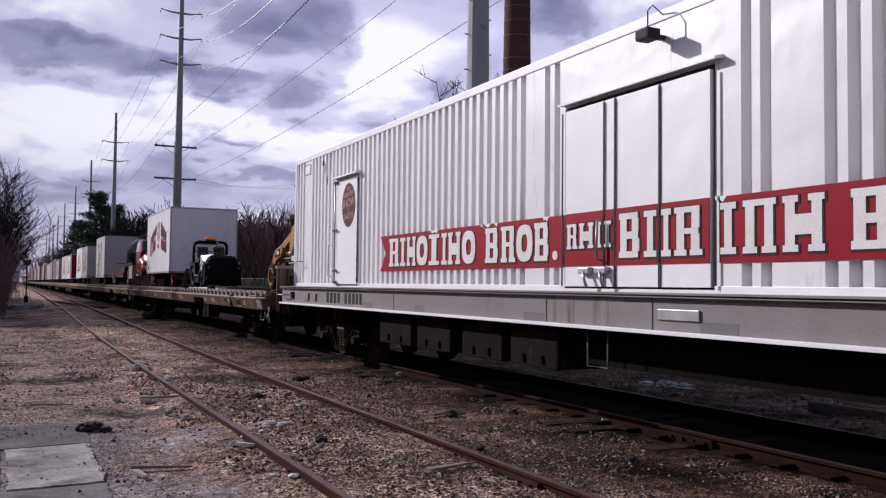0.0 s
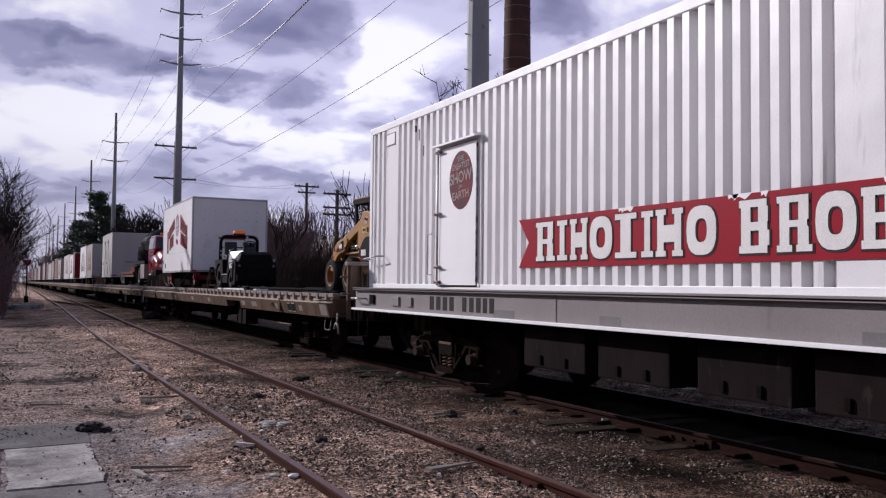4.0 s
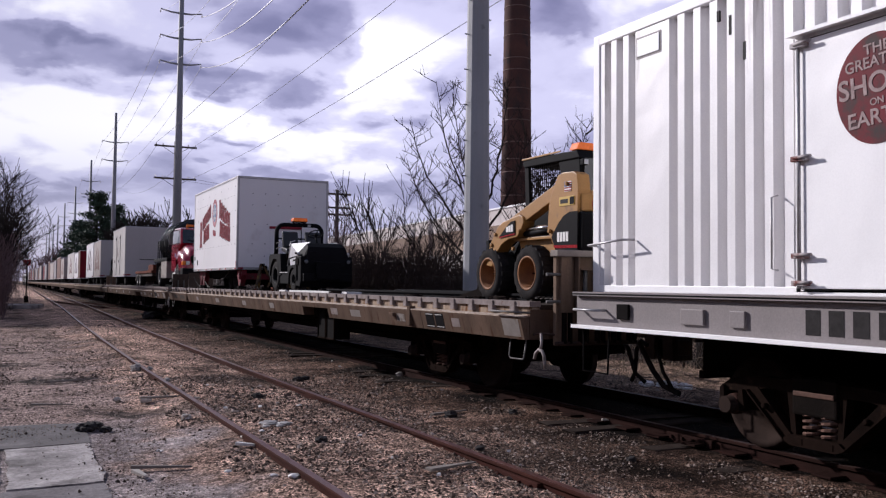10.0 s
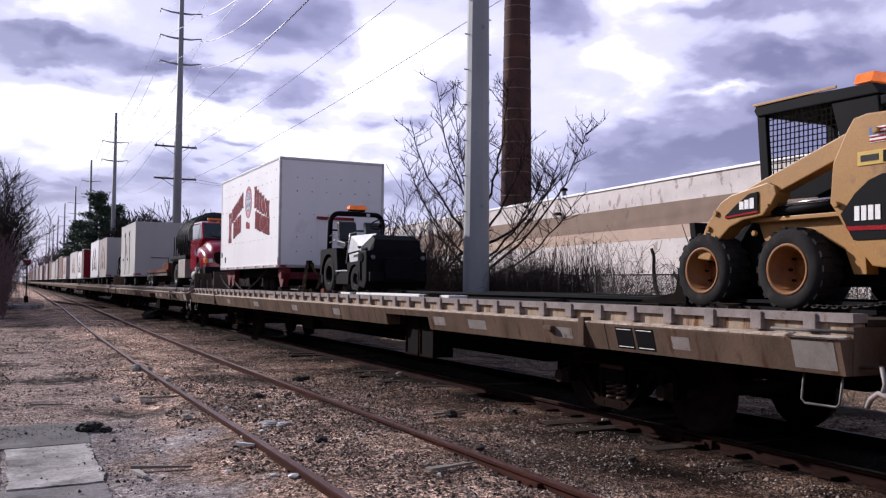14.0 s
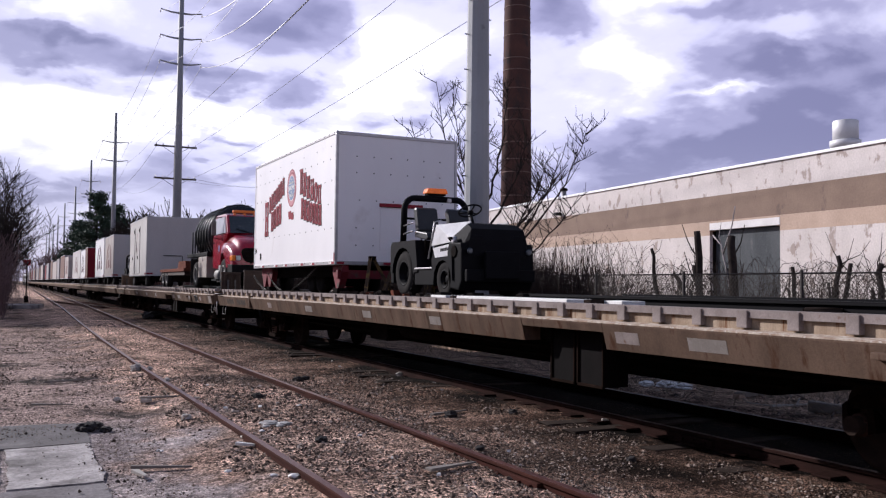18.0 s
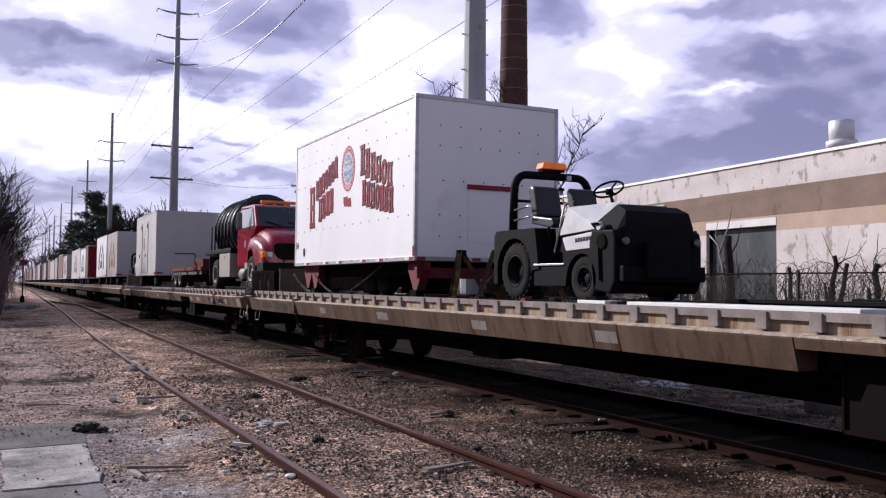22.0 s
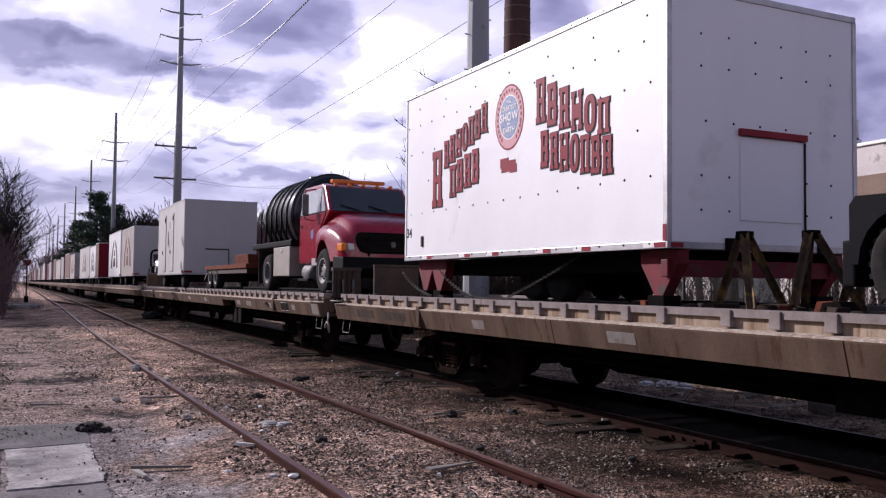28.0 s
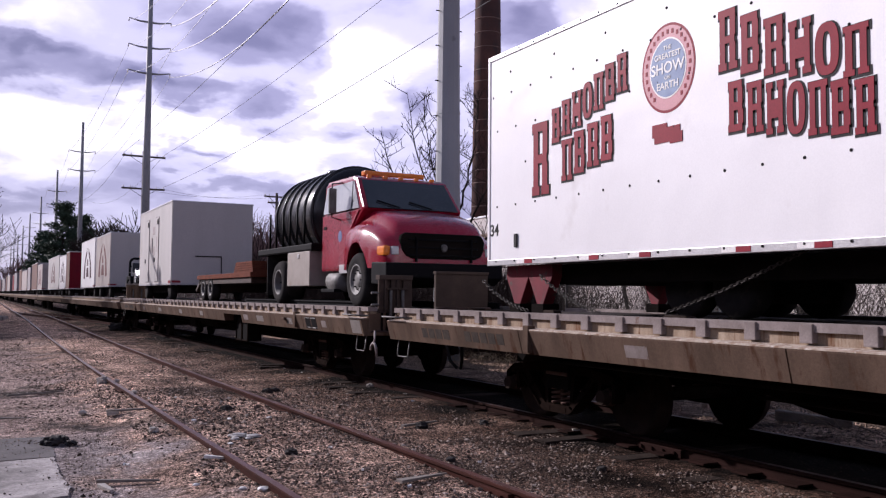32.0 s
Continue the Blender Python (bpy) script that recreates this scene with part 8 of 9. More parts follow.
# ---------------------------------------------------------------- trees
def grow(bm, rnd, p, d, r, length, level, spread, up, twig):
    """A limb with its side branches."""
    pts = [p.copy()]
    n = 4 if level > 1 else 3
    q, dd = p.copy(), d.copy()
    for i in range(n):
        dd = (dd + Vector((rnd.uniform(-1, 1), rnd.uniform(-1, 1), rnd.uniform(-0.6, 1) * up)) * 0.17).normalized()
        q = q + dd * (length / n)
        pts.append(q.copy())
    tube(bm, pts, r, 6 if level > 2 else 4 if level > 1 else 3, max(twig, r * 0.45), caps=False)
    if level == 0:
        return
    kids = 4 if level > 1 else 5
    for k in range(kids):
        u = 0.3 + 0.7 * (k + rnd.random() * 0.6) / kids
        i = min(int(u * n), n - 1)
        at = pts[i].lerp(pts[i + 1], u * n - i)
        side = Vector((rnd.uniform(-1, 1), rnd.uniform(-1, 1), rnd.uniform(-0.2, 0.6))).normalized()
        nd = (dd * (1 - spread) + side * spread + Vector((0, 0, 0.2 * up))).normalized()
        grow(bm, rnd, at, nd, max(twig, r * (0.62 - 0.22 * u)), length * rnd.uniform(0.5, 0.78), level - 1, spread, up, twig)


def bare_tree(x, y, z, height, seed, r=0.14, stems=1, level=4, spread=0.55, lean=0.0, label="bare leafless tree with thin grey twigs", twig=0.009, name="bare_tree", group="bare trees"):
    rnd = random.Random(seed)
    tree = base(name, pose(x, y, z), label, "tree", group)
    for k in range(stems):
        bm = bmesh.new()
        d = Vector((rnd.uniform(-lean, lean), rnd.uniform(-lean, lean), 1)).normalized()
        grow(bm, rnd, Vector((rnd.uniform(-0.25, 0.25) * (stems > 1), rnd.uniform(-0.4, 0.4) * (stems > 1), 0)), d, r, height * 0.52, level, spread, 0.6, twig)
        part("trunk", bm, TREE_BARK, tree)
    return tree




def spreading_tree(x, y, seed):
    """A bare tree of a few long limbs that bend upwards, each with short upright twigs; limbs: (sideways, height) of the tips."""
    rnd = random.Random(seed)
    tree = base("bare_tree", pose(x, y, 0), "bare spreading tree with long upswept limbs behind the steel pole", "tree", "bare trees")
    across, back = Vector((y, -x, 0)).normalized(), Vector((x, y, 0)).normalized()
    part("trunk", tube(bmesh.new(), [(0, 0, 0), (0.05, 0.02, 1.2), (0.0, 0.05, 2.6), (-0.06, 0.0, 4.2), (0.02, 0.05, 6.0), (0.0, 0.0, 7.3)], 0.15, 8, 0.02), TREE_BARK, tree)
    for side, top, start in ((-2.35, 5.3, 2.0), (-2.15, 6.1, 2.6), (-1.55, 7.75, 3.0), (-1.0, 6.9, 3.6), (-0.45, 7.9, 4.2), (0.6, 7.5, 4.0), (1.15, 6.1, 3.2), (1.7, 5.2, 2.4), (2.2, 5.6, 2.2), (2.95, 6.3, 2.0), (2.7, 4.3, 1.8), (-1.9, 4.2, 1.7), (1.9, 4.6, 2.8), (-0.8, 5.4, 2.4)):
        depth = rnd.uniform(-1.0, 1.0)
        a, e = Vector((0, 0, start)), across * side + back * depth + Vector((0, 0, top))
        c = across * side * 0.75 + back * depth * 0.8 + Vector((0, 0, start + (top - start) * 0.38))
        pts = []
        for i in range(10):
            u = i / 9
            pts.append(a * (1 - u) ** 2 + c * 2 * u * (1 - u) + e * u * u + Vector((rnd.uniform(-1, 1), rnd.uniform(-1, 1), rnd.uniform(-1, 1))) * 0.05 * (0 < i < 9))
        bm = tube(bmesh.new(), pts, rnd.uniform(0.035, 0.05), 5, 0.008, caps=False)
        for k in range(24):
            u = rnd.uniform(0.2, 1.0)
            i = min(int(u * 9), 8)
            p = pts[i].lerp(pts[i + 1], u * 9 - i)
            d = (across * rnd.uniform(-1, 1) + back * rnd.uniform(-0.7, 0.7) + Vector((0, 0, rnd.uniform(0.1, 0.9)))).normalized()
            ln = rnd.uniform(0.35, 1.25) * (1.2 - 0.6 * u)
            q = p + d * ln * 0.5 + Vector((0, 0, 0.06))
            tip = p + d * ln + Vector((0, 0, 0.22 * ln))
            tube(bm, [p, q, tip], 0.013, 4, 0.006, caps=False)
            for m in range(4):
                g = p.lerp(tip, rnd.uniform(0.35, 0.95))
                tube(bm, [g, g + Vector((rnd.uniform(-0.18, 0.18), rnd.uniform(-0.18, 0.18), rnd.uniform(0.05, 0.34)))], 0.008, 3, 0.005, caps=False)
        part("limb", bm, TREE_BARK, tree)


spreading_tree(12.35, 22.3, 33)
bare_tree(13.6, 28.5, 0, 5.2, 9, 0.08, 3, 3, 0.5, 0.3)
for i in range(7):
    rnd = random.Random(40 + i)
    y = 33 + i * 4.2
    bare_tree(13.0 + rnd.uniform(-0.8, 1.2), y, 0, rnd.uniform(4.6, 6.4), 150 + i, 0.06, 2, 3 if i % 3 == 0 else 2, 0.36, 0.16, twig=0.012)


# ---------------------------------------------------------------- scrub, hedge and far trees
def brambles(name, x0, x1, y0, y1, count, height, reach, seed, label, mat, thick=0.006, curl=(0.5, 1.3)):
    """A tangle of bare arching canes."""
    rnd = random.Random(seed)
    bm = bmesh.new()
    for i in range(count):
        p = Vector((rnd.uniform(x0, x1), rnd.uniform(y0, y1), 0))
        a = rnd.uniform(0, 2 * math.pi)
        d = Vector((math.cos(a), math.sin(a), 0))
        h, r = height * rnd.uniform(0.45, 1.1), reach * rnd.uniform(0.3, 1.1)
        bend = rnd.uniform(*curl)
        pts = []
        for k in range(7):
            u = k / 6
            z = h * math.sin(min(math.pi * 0.95, u * math.pi * bend * 0.75))
            pts.append(p + d * (r * u) + Vector((rnd.uniform(-0.05, 0.05), rnd.uniform(-0.05, 0.05), max(0.02, z))))
        t = thick * rnd.uniform(0.6, 1.4)
        tube(bm, pts, t, 3, t * 0.5, caps=False)
        if i % 2 == 0:
            q = pts[3]
            tube(bm, [q, q + Vector((rnd.uniform(-0.3, 0.3), rnd.uniform(-0.3, 0.3), rnd.uniform(0, 0.4)))], t * 0.6, 3, t * 0.3, caps=False)
    return tagged(new(name, mesh_of(name, bm, mat)), label, "bush", "", "stuff")


DEAD_LIMB = surf("barkless_wood", (0.40, 0.36, 0.35), (0.22, 0.19, 0.185), 0.85, scale=8, bump=0.3, spec=0.1)
HEDGE_BARK = surf("hedge_twigs", (0.105, 0.067, 0.067), (0.165, 0.112, 0.110), 0.95, scale=4, bump=0.1, spec=0.05)
CANE = surf("dry_canes", (0.026, 0.0175, 0.0155), (0.046, 0.033, 0.029), 0.95, scale=6, bump=0.1, spec=0.05)
brambles("brambles", 11.2, 13.2, 17.5, 24.5, 2700, 2.0, 1.5, 21, "dense brown bramble thicket along the fence", CANE, 0.006, (0.9, 1.6))
brambles("brambles", 11.4, 13.4, 24.5, 42.0, 4200, 2.7, 1.6, 22, "tall brown bramble thicket along the fence", CANE, 0.008, (0.8, 1.5))
brambles("vines", 11.9, 12.7, 6.0, 17.5, 260, 1.5, 1.1, 23, "bare vines tangled in the chain-link fence", CANE, 0.0055, (1.1, 1.7))
brambles("thicket", 13.5, 18.5, 49.0, 92.0, 3000, 6.0, 2.2, 29, "tall brown bare thicket beyond the fence", HEDGE_BARK, 0.018, (0.6, 1.2))
brambles("brambles", 11.6, 13.4, 16.5, 22.0, 700, 2.6, 1.5, 30, "fine twiggy brush by the fence", CANE, 0.0055, (0.7, 1.5))
brambles("vines", 12.2, 13.2, 7.0, 15.5, 420, 2.0, 1.3, 31, "bare vines tangled before the factory wall", CANE, 0.005, (0.9, 1.7))
brambles("weeds", 8.5, 11.6, 3.5, 26.0, 1500, 0.32, 0.55, 24, "dry weeds beyond the main track", surf("dry_straw", (0.26, 0.20, 0.14), (0.17, 0.13, 0.09), 0.9, bump=0.05), 0.003)



def arching_vines(y0, y1, count, seed):
    """Thin vines that loop over the top of the fence."""
    rnd = random.Random(seed)
    bm = bmesh.new()
    for i in range(count):
        x, y, z = rnd.uniform(12.15, 12.65), rnd.uniform(y0, y1), rnd.uniform(0.6, 1.45)
        wide, high = rnd.uniform(0.15, 0.65), rnd.uniform(0.2, 0.85)
        a0, a1, tilt = rnd.uniform(-0.6, 0.5), math.pi + rnd.uniform(-0.7, 1.6), rnd.uniform(-0.25, 0.25)
        pts = []
        for k in range(9):
            a = a0 + (a1 - a0) * k / 8
            pts.append((x + tilt * math.sin(a) + rnd.uniform(-0.015, 0.015), y + wide * math.cos(a) + rnd.uniform(-0.02, 0.02), z + high * math.sin(a) + rnd.uniform(-0.02, 0.02)))
        t = rnd.uniform(0.004, 0.009)
        tube(bm, pts, t, 3, t * 0.5, caps=False)
    return tagged(new("fence_vines", mesh_of("fence_vines", bm, CANE)), "dark bare vines looping over the fence", "vine", "", "stuff")


arching_vines(5.5, 18.0, 420, 91)

# gnarled cut-off stems by the fence
limb = base("broken_limb", pose(12.22, 12.5, 0), "pale barkless forked limb leaning in the stems", "branch")
for pts, r in (([(0, 0.05, 1.5), (0.0, 0.16, 1.95), (0, 0.26, 2.24), (0, 0.30, 2.42), (0, 0.53, 2.62)], 0.028), ([(0, 0.26, 2.24), (0, 0.12, 2.55), (0, 0.02, 2.78), (0, -0.06, 3.14)], 0.022), ([(0, 0.29, 2.38), (0, 0.36, 2.60), (0, 0.30, 2.86)], 0.014)):
    part("limb", tube(bmesh.new(), pts, r, 6, r * 0.4), DEAD_LIMB, limb)
for i, (x, y, h, r, lean) in enumerate(((12.25, 13.42, 2.72, 0.085, 0.02), (12.25, 12.50, 2.58, 0.095, 0.01), (12.25, 14.45, 2.42, 0.045, 0.17), (12.25, 10.35, 2.15, 0.05, -0.08), (12.25, 12.75, 1.88, 0.05, 0.75), (12.25, 9.35, 2.0, 0.06, 0.02), (12.25, 10.25, 2.02, 0.045, -0.13), (12.25, 11.06, 1.97, 0.045, 0.0))):
    rnd = random.Random(70 + i)
    stem = base("cut_stem", pose(x, y, 0), "gnarled bare cut-off tree stem by the fence", "tree stump", "cut stems")
    pts = [(rnd.uniform(-0.04, 0.04), lean * h * u + rnd.uniform(-0.04, 0.04) * (u > 0), h * u) for u in (0, 0.2, 0.4, 0.6, 0.8, 0.93, 1.0)]
    part("trunk", tube(bmesh.new(), pts, r, 8, r * 0.72), TREE_BARK, stem)
    q = Vector(pts[3])
    part("fork", tube(bmesh.new(), [q, q + Vector((0.03, 0.14, 0.16)), q + Vector((0.02, 0.17, 0.42))], r * 0.6, 7, r * 0.45), TREE_BARK, stem)
    for k in range(3):
        q = Vector(pts[rnd.choice((3, 4, 5))])
        e = Vector((rnd.uniform(-0.2, 0.2), rnd.uniform(-0.35, 0.35), rnd.uniform(0.15, 0.4)))
        part("shoot", tube(bmesh.new(), [q, q + e * 0.5 + Vector((0, 0.04, 0)), q + e, q + e * 1.5 + Vector((0, 0, 0.15))], r * 0.22, 5, r * 0.07), TREE_BARK, stem)

# the bare hedge on the other side of the line
for i in range(13):
    rnd = random.Random(200 + i)
    y = 42 + i * 3.6
    tree = bare_tree(-1.9 + (y - 42) * 0.045 + rnd.uniform(-1.2, 0.25), y, 0, rnd.uniform(6.2, 8.6), 210 + i, 0.09, 3, 4 if i < 9 else 3, 0.5, 0.35, "bare brown hedgerow tree beside the line", 0.011, "hedge_tree", "hedge trees")
brambles("wood_scrub", 13.5, 40.0, 100.0, 112.0, 1500, 5.0, 2.4, 26, "dark leafless undergrowth of the far wood", HEDGE_BARK, 0.05)
brambles("line_wood", 12.5, 26.0, 160.0, 260.0, 1300, 10.0, 4.0, 35, "dark bare wood behind the row of poles", CANE, 0.10)
brambles("far_wood", 9.0, 70.0, 260.0, 420.0, 1500, 11.0, 6.0, 27, "dark leafless wood far down the line", HEDGE_BARK, 0.13)
brambles("far_wood", -40.0, -2.0, 260.0, 420.0, 900, 10.0, 5.0, 28, "dark leafless wood far down the line", HEDGE_BARK, 0.13)
brambles("hedge_scrub", -3.8, -0.1, 40, 95, 3600, 3.6, 1.6, 25, "dense bare scrub under the hedge trees", HEDGE_BARK, 0.014)
# far bare wood behind the factory and along the line
for i in range(26):
    rnd = random.Random(300 + i)
    deg = 6.4 + i * 0.46
    y = rnd.uniform(98, 125)
    bare_tree(y * math.tan(radians(deg)), y, 0, rnd.uniform(6.8, 9.2), 310 + i, 0.22, 3, 4, 0.5, 0.25, "distant bare tree in the wood beyond the train", 0.036, "wood_tree", "trees of the far wood")
for i in range(22):
    rnd = random.Random(400 + i)
    y = 150 + i * 16
    for x, lab in ((9.5 + (y - 150) * 0.03 + 6 + rnd.uniform(0, 6), "far"), (-3.0 - rnd.uniform(0, 5), "far")):
        bare_tree(x, y, 0, rnd.uniform(5.5, 8), 410 + i * 2 + (x > 0), 0.2, 2, 3, 0.5, 0.3, "distant bare tree along the line", 0.05, "line_tree", "trees along the line")

NEEDLES = surf("pine_needles", (0.018, 0.034, 0.020), (0.035, 0.055, 0.032), 0.8, scale=3, bump=0.2)


def make_pine(x, y, height, width, seed, label):
    rnd = random.Random(seed)
    tree = base("pine_tree", pose(x, y, 0), label, "tree", "pines")
    part("trunk", tube(bmesh.new(), [(0, 0, 0), (0.1, 0, height * 0.5), (0, 0.1, height * 0.97)], 0.3, 8, 0.06), TREE_BARK, tree)
    vs, fs = [], []
    bm = bmesh.new()
    for i in range(46):
        z = height * (0.22 + 0.76 * i / 46)
        reach = width * 0.5 * (1 - (i / 46) ** 1.6) * rnd.uniform(0.55, 1.15) + 0.5
        a = rnd.uniform(0, 2 * math.pi)
        d = Vector((math.cos(a), math.sin(a), 0))
        tip = d * reach + Vector((0, 0, z + rnd.uniform(-0.3, 0.7)))
        tube(bm, [Vector((0, 0, z - 0.3)), tip], 0.07, 4, 0.02, caps=False)
        for k in range(150):
            u = rnd.uniform(0.25, 1.05)
            c = Vector((0, 0, z - 0.3)).lerp(tip, u) + Vector((rnd.gauss(0, 0.5), rnd.gauss(0, 0.5), rnd.gauss(0.05, 0.26)))
            q = Vector((rnd.uniform(-1, 1), rnd.uniform(-1, 1), rnd.uniform(-0.3, 0.9))).normalized() * rnd.uniform(0.3, 0.7)
            w = q.orthogonal().normalized() * rnd.uniform(0.08, 0.2)
            j = len(vs)
            vs.extend([c - w, c + w, c + q])
            fs.append((j, j + 1, j + 2))
    part("limbs", bm, TREE_BARK, tree)
    me = bpy.data.meshes.new("needles")
    me.from_pydata([tuple(v) for v in vs], [], fs)
    me.materials.append(NEEDLES)
    ob = new("needles", me)
    ob.parent = tree
    tagged(ob, "dark green needle sprays", kind="stuff")


make_pine(12.4, 150.0, 16.0, 11.0, 61, "dark green ragged pine beyond the train")
make_pine(11.4, 168.0, 12.0, 7.0, 62, "dark green pine beyond the train")
make_pine(16.4, 158.0, 14.5, 9.0, 63, "dark green pine beyond the train")

# unseen plain wall closing the road side, added to block low skylight
whole("wall_road_side", block(-7.3, -7.0, -40.0, 34.0, -0.2, 5.0, 0.01), surf("dark_blocker_wall", (0.07, 0.055, 0.048), (0.045, 0.036, 0.032), 0.9, scale=2, bump=0.3), "unseen plain dark wall added to block low skylight", "wall", "structure")

# switch target
target = base("switch_target", pose(1.27, 73.0, 0), "red switch target on a thin dark post", "signal")
part("post", tube(bmesh.new(), [(0, 0, 0), (0, 0, 3.0)], 0.05, 8), DARK_STEEL, target)
part("target_plate", block(-0.24, 0.24, -0.02, 0.02, 2.75, 3.2, 0.01), RED, target, "red target plate")
part("stand", block(-0.15, 0.15, -0.15, 0.15, 0, 0.5, 0.02), DARK_STEEL, target)

# ---------------------------------------------------------------- old pavement, debris
def slab(name, pts, top, label, mat):
    """A broken-edged slab, its top a little uneven."""
    bm = bmesh.new()
    ring = []
    n = len(pts)
    for i in range(n):
        a, b = Vector(pts[i]), Vector(pts[(i + 1) % n])
        k = max(2, int((b - a).length / 0.05))
        for j in range(k):
            p = a.lerp(b, j / k)
            w = 0.035 * noise.noise(Vector((p.x * 2.2, p.y * 2.2, 1))) + 0.018 * noise.noise(Vector((p.x * 9, p.y * 9, 2)))
            ring.append((p.x + w, p.y - w * 1.3))
    prism(bm, ring, "z", -0.1, top)
    return whole(name, bm, mat, label, "pavement", "structure")


OLD_SLAB = surf("old_concrete", (0.46, 0.415, 0.405), (0.23, 0.205, 0.20), 0.9, scale=1.6, fine=26, bump=0.6, dirt=(0.095, 0.082, 0.08), dirt_at=0.49, dirt_scale=1.1, dirt_soft=0.14, speck=0.35)
GREY_SLAB = surf("grey_old_concrete", (0.215, 0.192, 0.195), (0.12, 0.105, 0.107), 0.9, scale=1.9, fine=30, bump=0.5, dirt=(0.058, 0.049, 0.049), dirt_at=0.50, dirt_scale=1.5, dirt_soft=0.12, speck=0.35)
STAINED_SLAB = surf("stained_old_concrete", (0.125, 0.110, 0.112), (0.065, 0.056, 0.057), 0.85, scale=1.7, fine=30, bump=0.5, dirt=(0.20, 0.18, 0.18), dirt_at=0.57, dirt_scale=1.8, dirt_soft=0.15, speck=0.3)
slab("pavement", [(0.04, 7.52), (0.75, 7.55), (0.76, 9.40), (0.03, 9.30)], 0.016, "pale worn concrete slab with a broken edge", OLD_SLAB)
slab("pavement", [(-4.0, 4.6), (0.73, 4.6), (0.75, 7.49), (0.03, 7.46), (-4.0, 7.4)], 0.012, "grey concrete slab in the yard", GREY_SLAB)
slab("pavement", [(-4.0, 7.46), (-0.02, 7.50), (-0.03, 9.32), (-4.0, 9.2)], 0.012, "grey concrete slab in the yard", GREY_SLAB)
slab("pavement", [(-4.0, 9.28), (0.0, 9.37), (0.77, 9.46), (0.80, 10.8), (-4.0, 10.9)], 0.012, "dark stained concrete slab in the yard", STAINED_SLAB)
slab("mound", [(0.2, 55.5), (1.6, 56.5), (2.0, 58.5), (1.2, 60.0), (-0.8, 59.6)], 0.22, "low pale heap of fill beside the siding", OLD_SLAB)


def lump(name, x, y, r, mat, label, seed, flat=0.6, category="debris"):
    rnd = random.Random(seed)
    bm = bmesh.new()
    bmesh.ops.create_icosphere(bm, subdivisions=3 if r > 0.05 else 2, radius=r)
    for v in bm.verts:
        k = 1 + 0.35 * noise.noise(v.co * (2.2 / r) + Vector((seed, 0, 0))) + 0.34 * noise.noise(v.co * (5 / r) + Vector((0, seed, 0)))
        v.co = Vector((v.co.x * k * rnd.uniform(0.96, 1.04), v.co.y * k, v.co.z * flat * k + r * flat * 0.55))
    ob = whole(name, bm, mat, label, category)
    ob.location = (x, y, ground_z(x, y) if x > 0 else 0.0)
    return ob


PALE_STONE = surf("pale_stone", (0.46, 0.42, 0.38), (0.36, 0.32, 0.29), 0.85, scale=9, bump=0.3)
CINDER = surf("black_cinder", (0.022, 0.019, 0.019), (0.04, 0.034, 0.033), 0.85, scale=9, bump=0.5)
PLASTIC = surf("grey_plastic_film", (0.50, 0.47, 0.45), (0.20, 0.18, 0.17), 0.4, scale=9, bump=0.3)
OLD_TIMBER = surf("bleached_timber", (0.26, 0.225, 0.20), (0.17, 0.145, 0.13), 0.85, scale=6, bump=0.3)
DEAD_WOOD = surf("dead_wood", (0.15, 0.115, 0.10), (0.085, 0.062, 0.054), 0.9, scale=6, bump=0.3, spec=0.1)
TRASH_WHITE = surf("white_litter", (0.80, 0.78, 0.77), (0.60, 0.57, 0.56), 0.7, scale=12, bump=0.2)
for i, (x, y, r) in enumerate(((2.03, 16.06, 0.095), (2.25, 16.0, 0.05), (1.85, 10.27, 0.055), (6.12, 14.1, 0.06), (2.22, 14.0, 0.045), (1.35, 12.6, 0.05))):
    lump("stone", x, y, r, PALE_STONE, "pale stone lying in the gravel", 500 + i, 0.75, "stone")
for i, (x, y, r) in enumerate(((0.80, 10.2, 0.10), (0.90, 10.35, 0.08), (0.98, 10.1, 0.06), (5.6, 40.0, 0.35), (5.85, 40.4, 0.28), (4.85, 9.6, 0.08), (4.4, 14.4, 0.09), (4.6, 14.6, 0.07), (3.0, 11.6, 0.07), (5.2, 6.6, 0.05), (2.75, 8.2, 0.06), (4.05, 7.4, 0.05), (5.6, 9.4, 0.06))):
    lump("cinder_lump", x, y, r, CINDER, "black cinder lump on the ground", 540 + i, 0.6, "cinder")


def stick(name, x, y, length, w, h, turn, mat, label, tilt=0.0):
    bm = block(-length / 2, length / 2, -w / 2, w / 2, 0, h, min(w, h) * 0.15)
    for v in bm.verts:
        end = max(0.0, v.co.x / length * 2 - 0.2)
        v.co.y *= 1 - 0.75 * end
        v.co.z *= 1 - 0.5 * end
        v.co.y += 0.12 * w * math.sin(v.co.x * 9 / length)
        v.co.z += 0.01 * noise.noise(v.co * 9 + Vector((x, y, 0)))
    ob = whole(name, bm, mat, label, "debris")
    ob.matrix_basis = pose(x, y, (ground_z(x, y) if x > 0.8 else 0.0) + 0.022, 0, tilt, turn)
    return ob


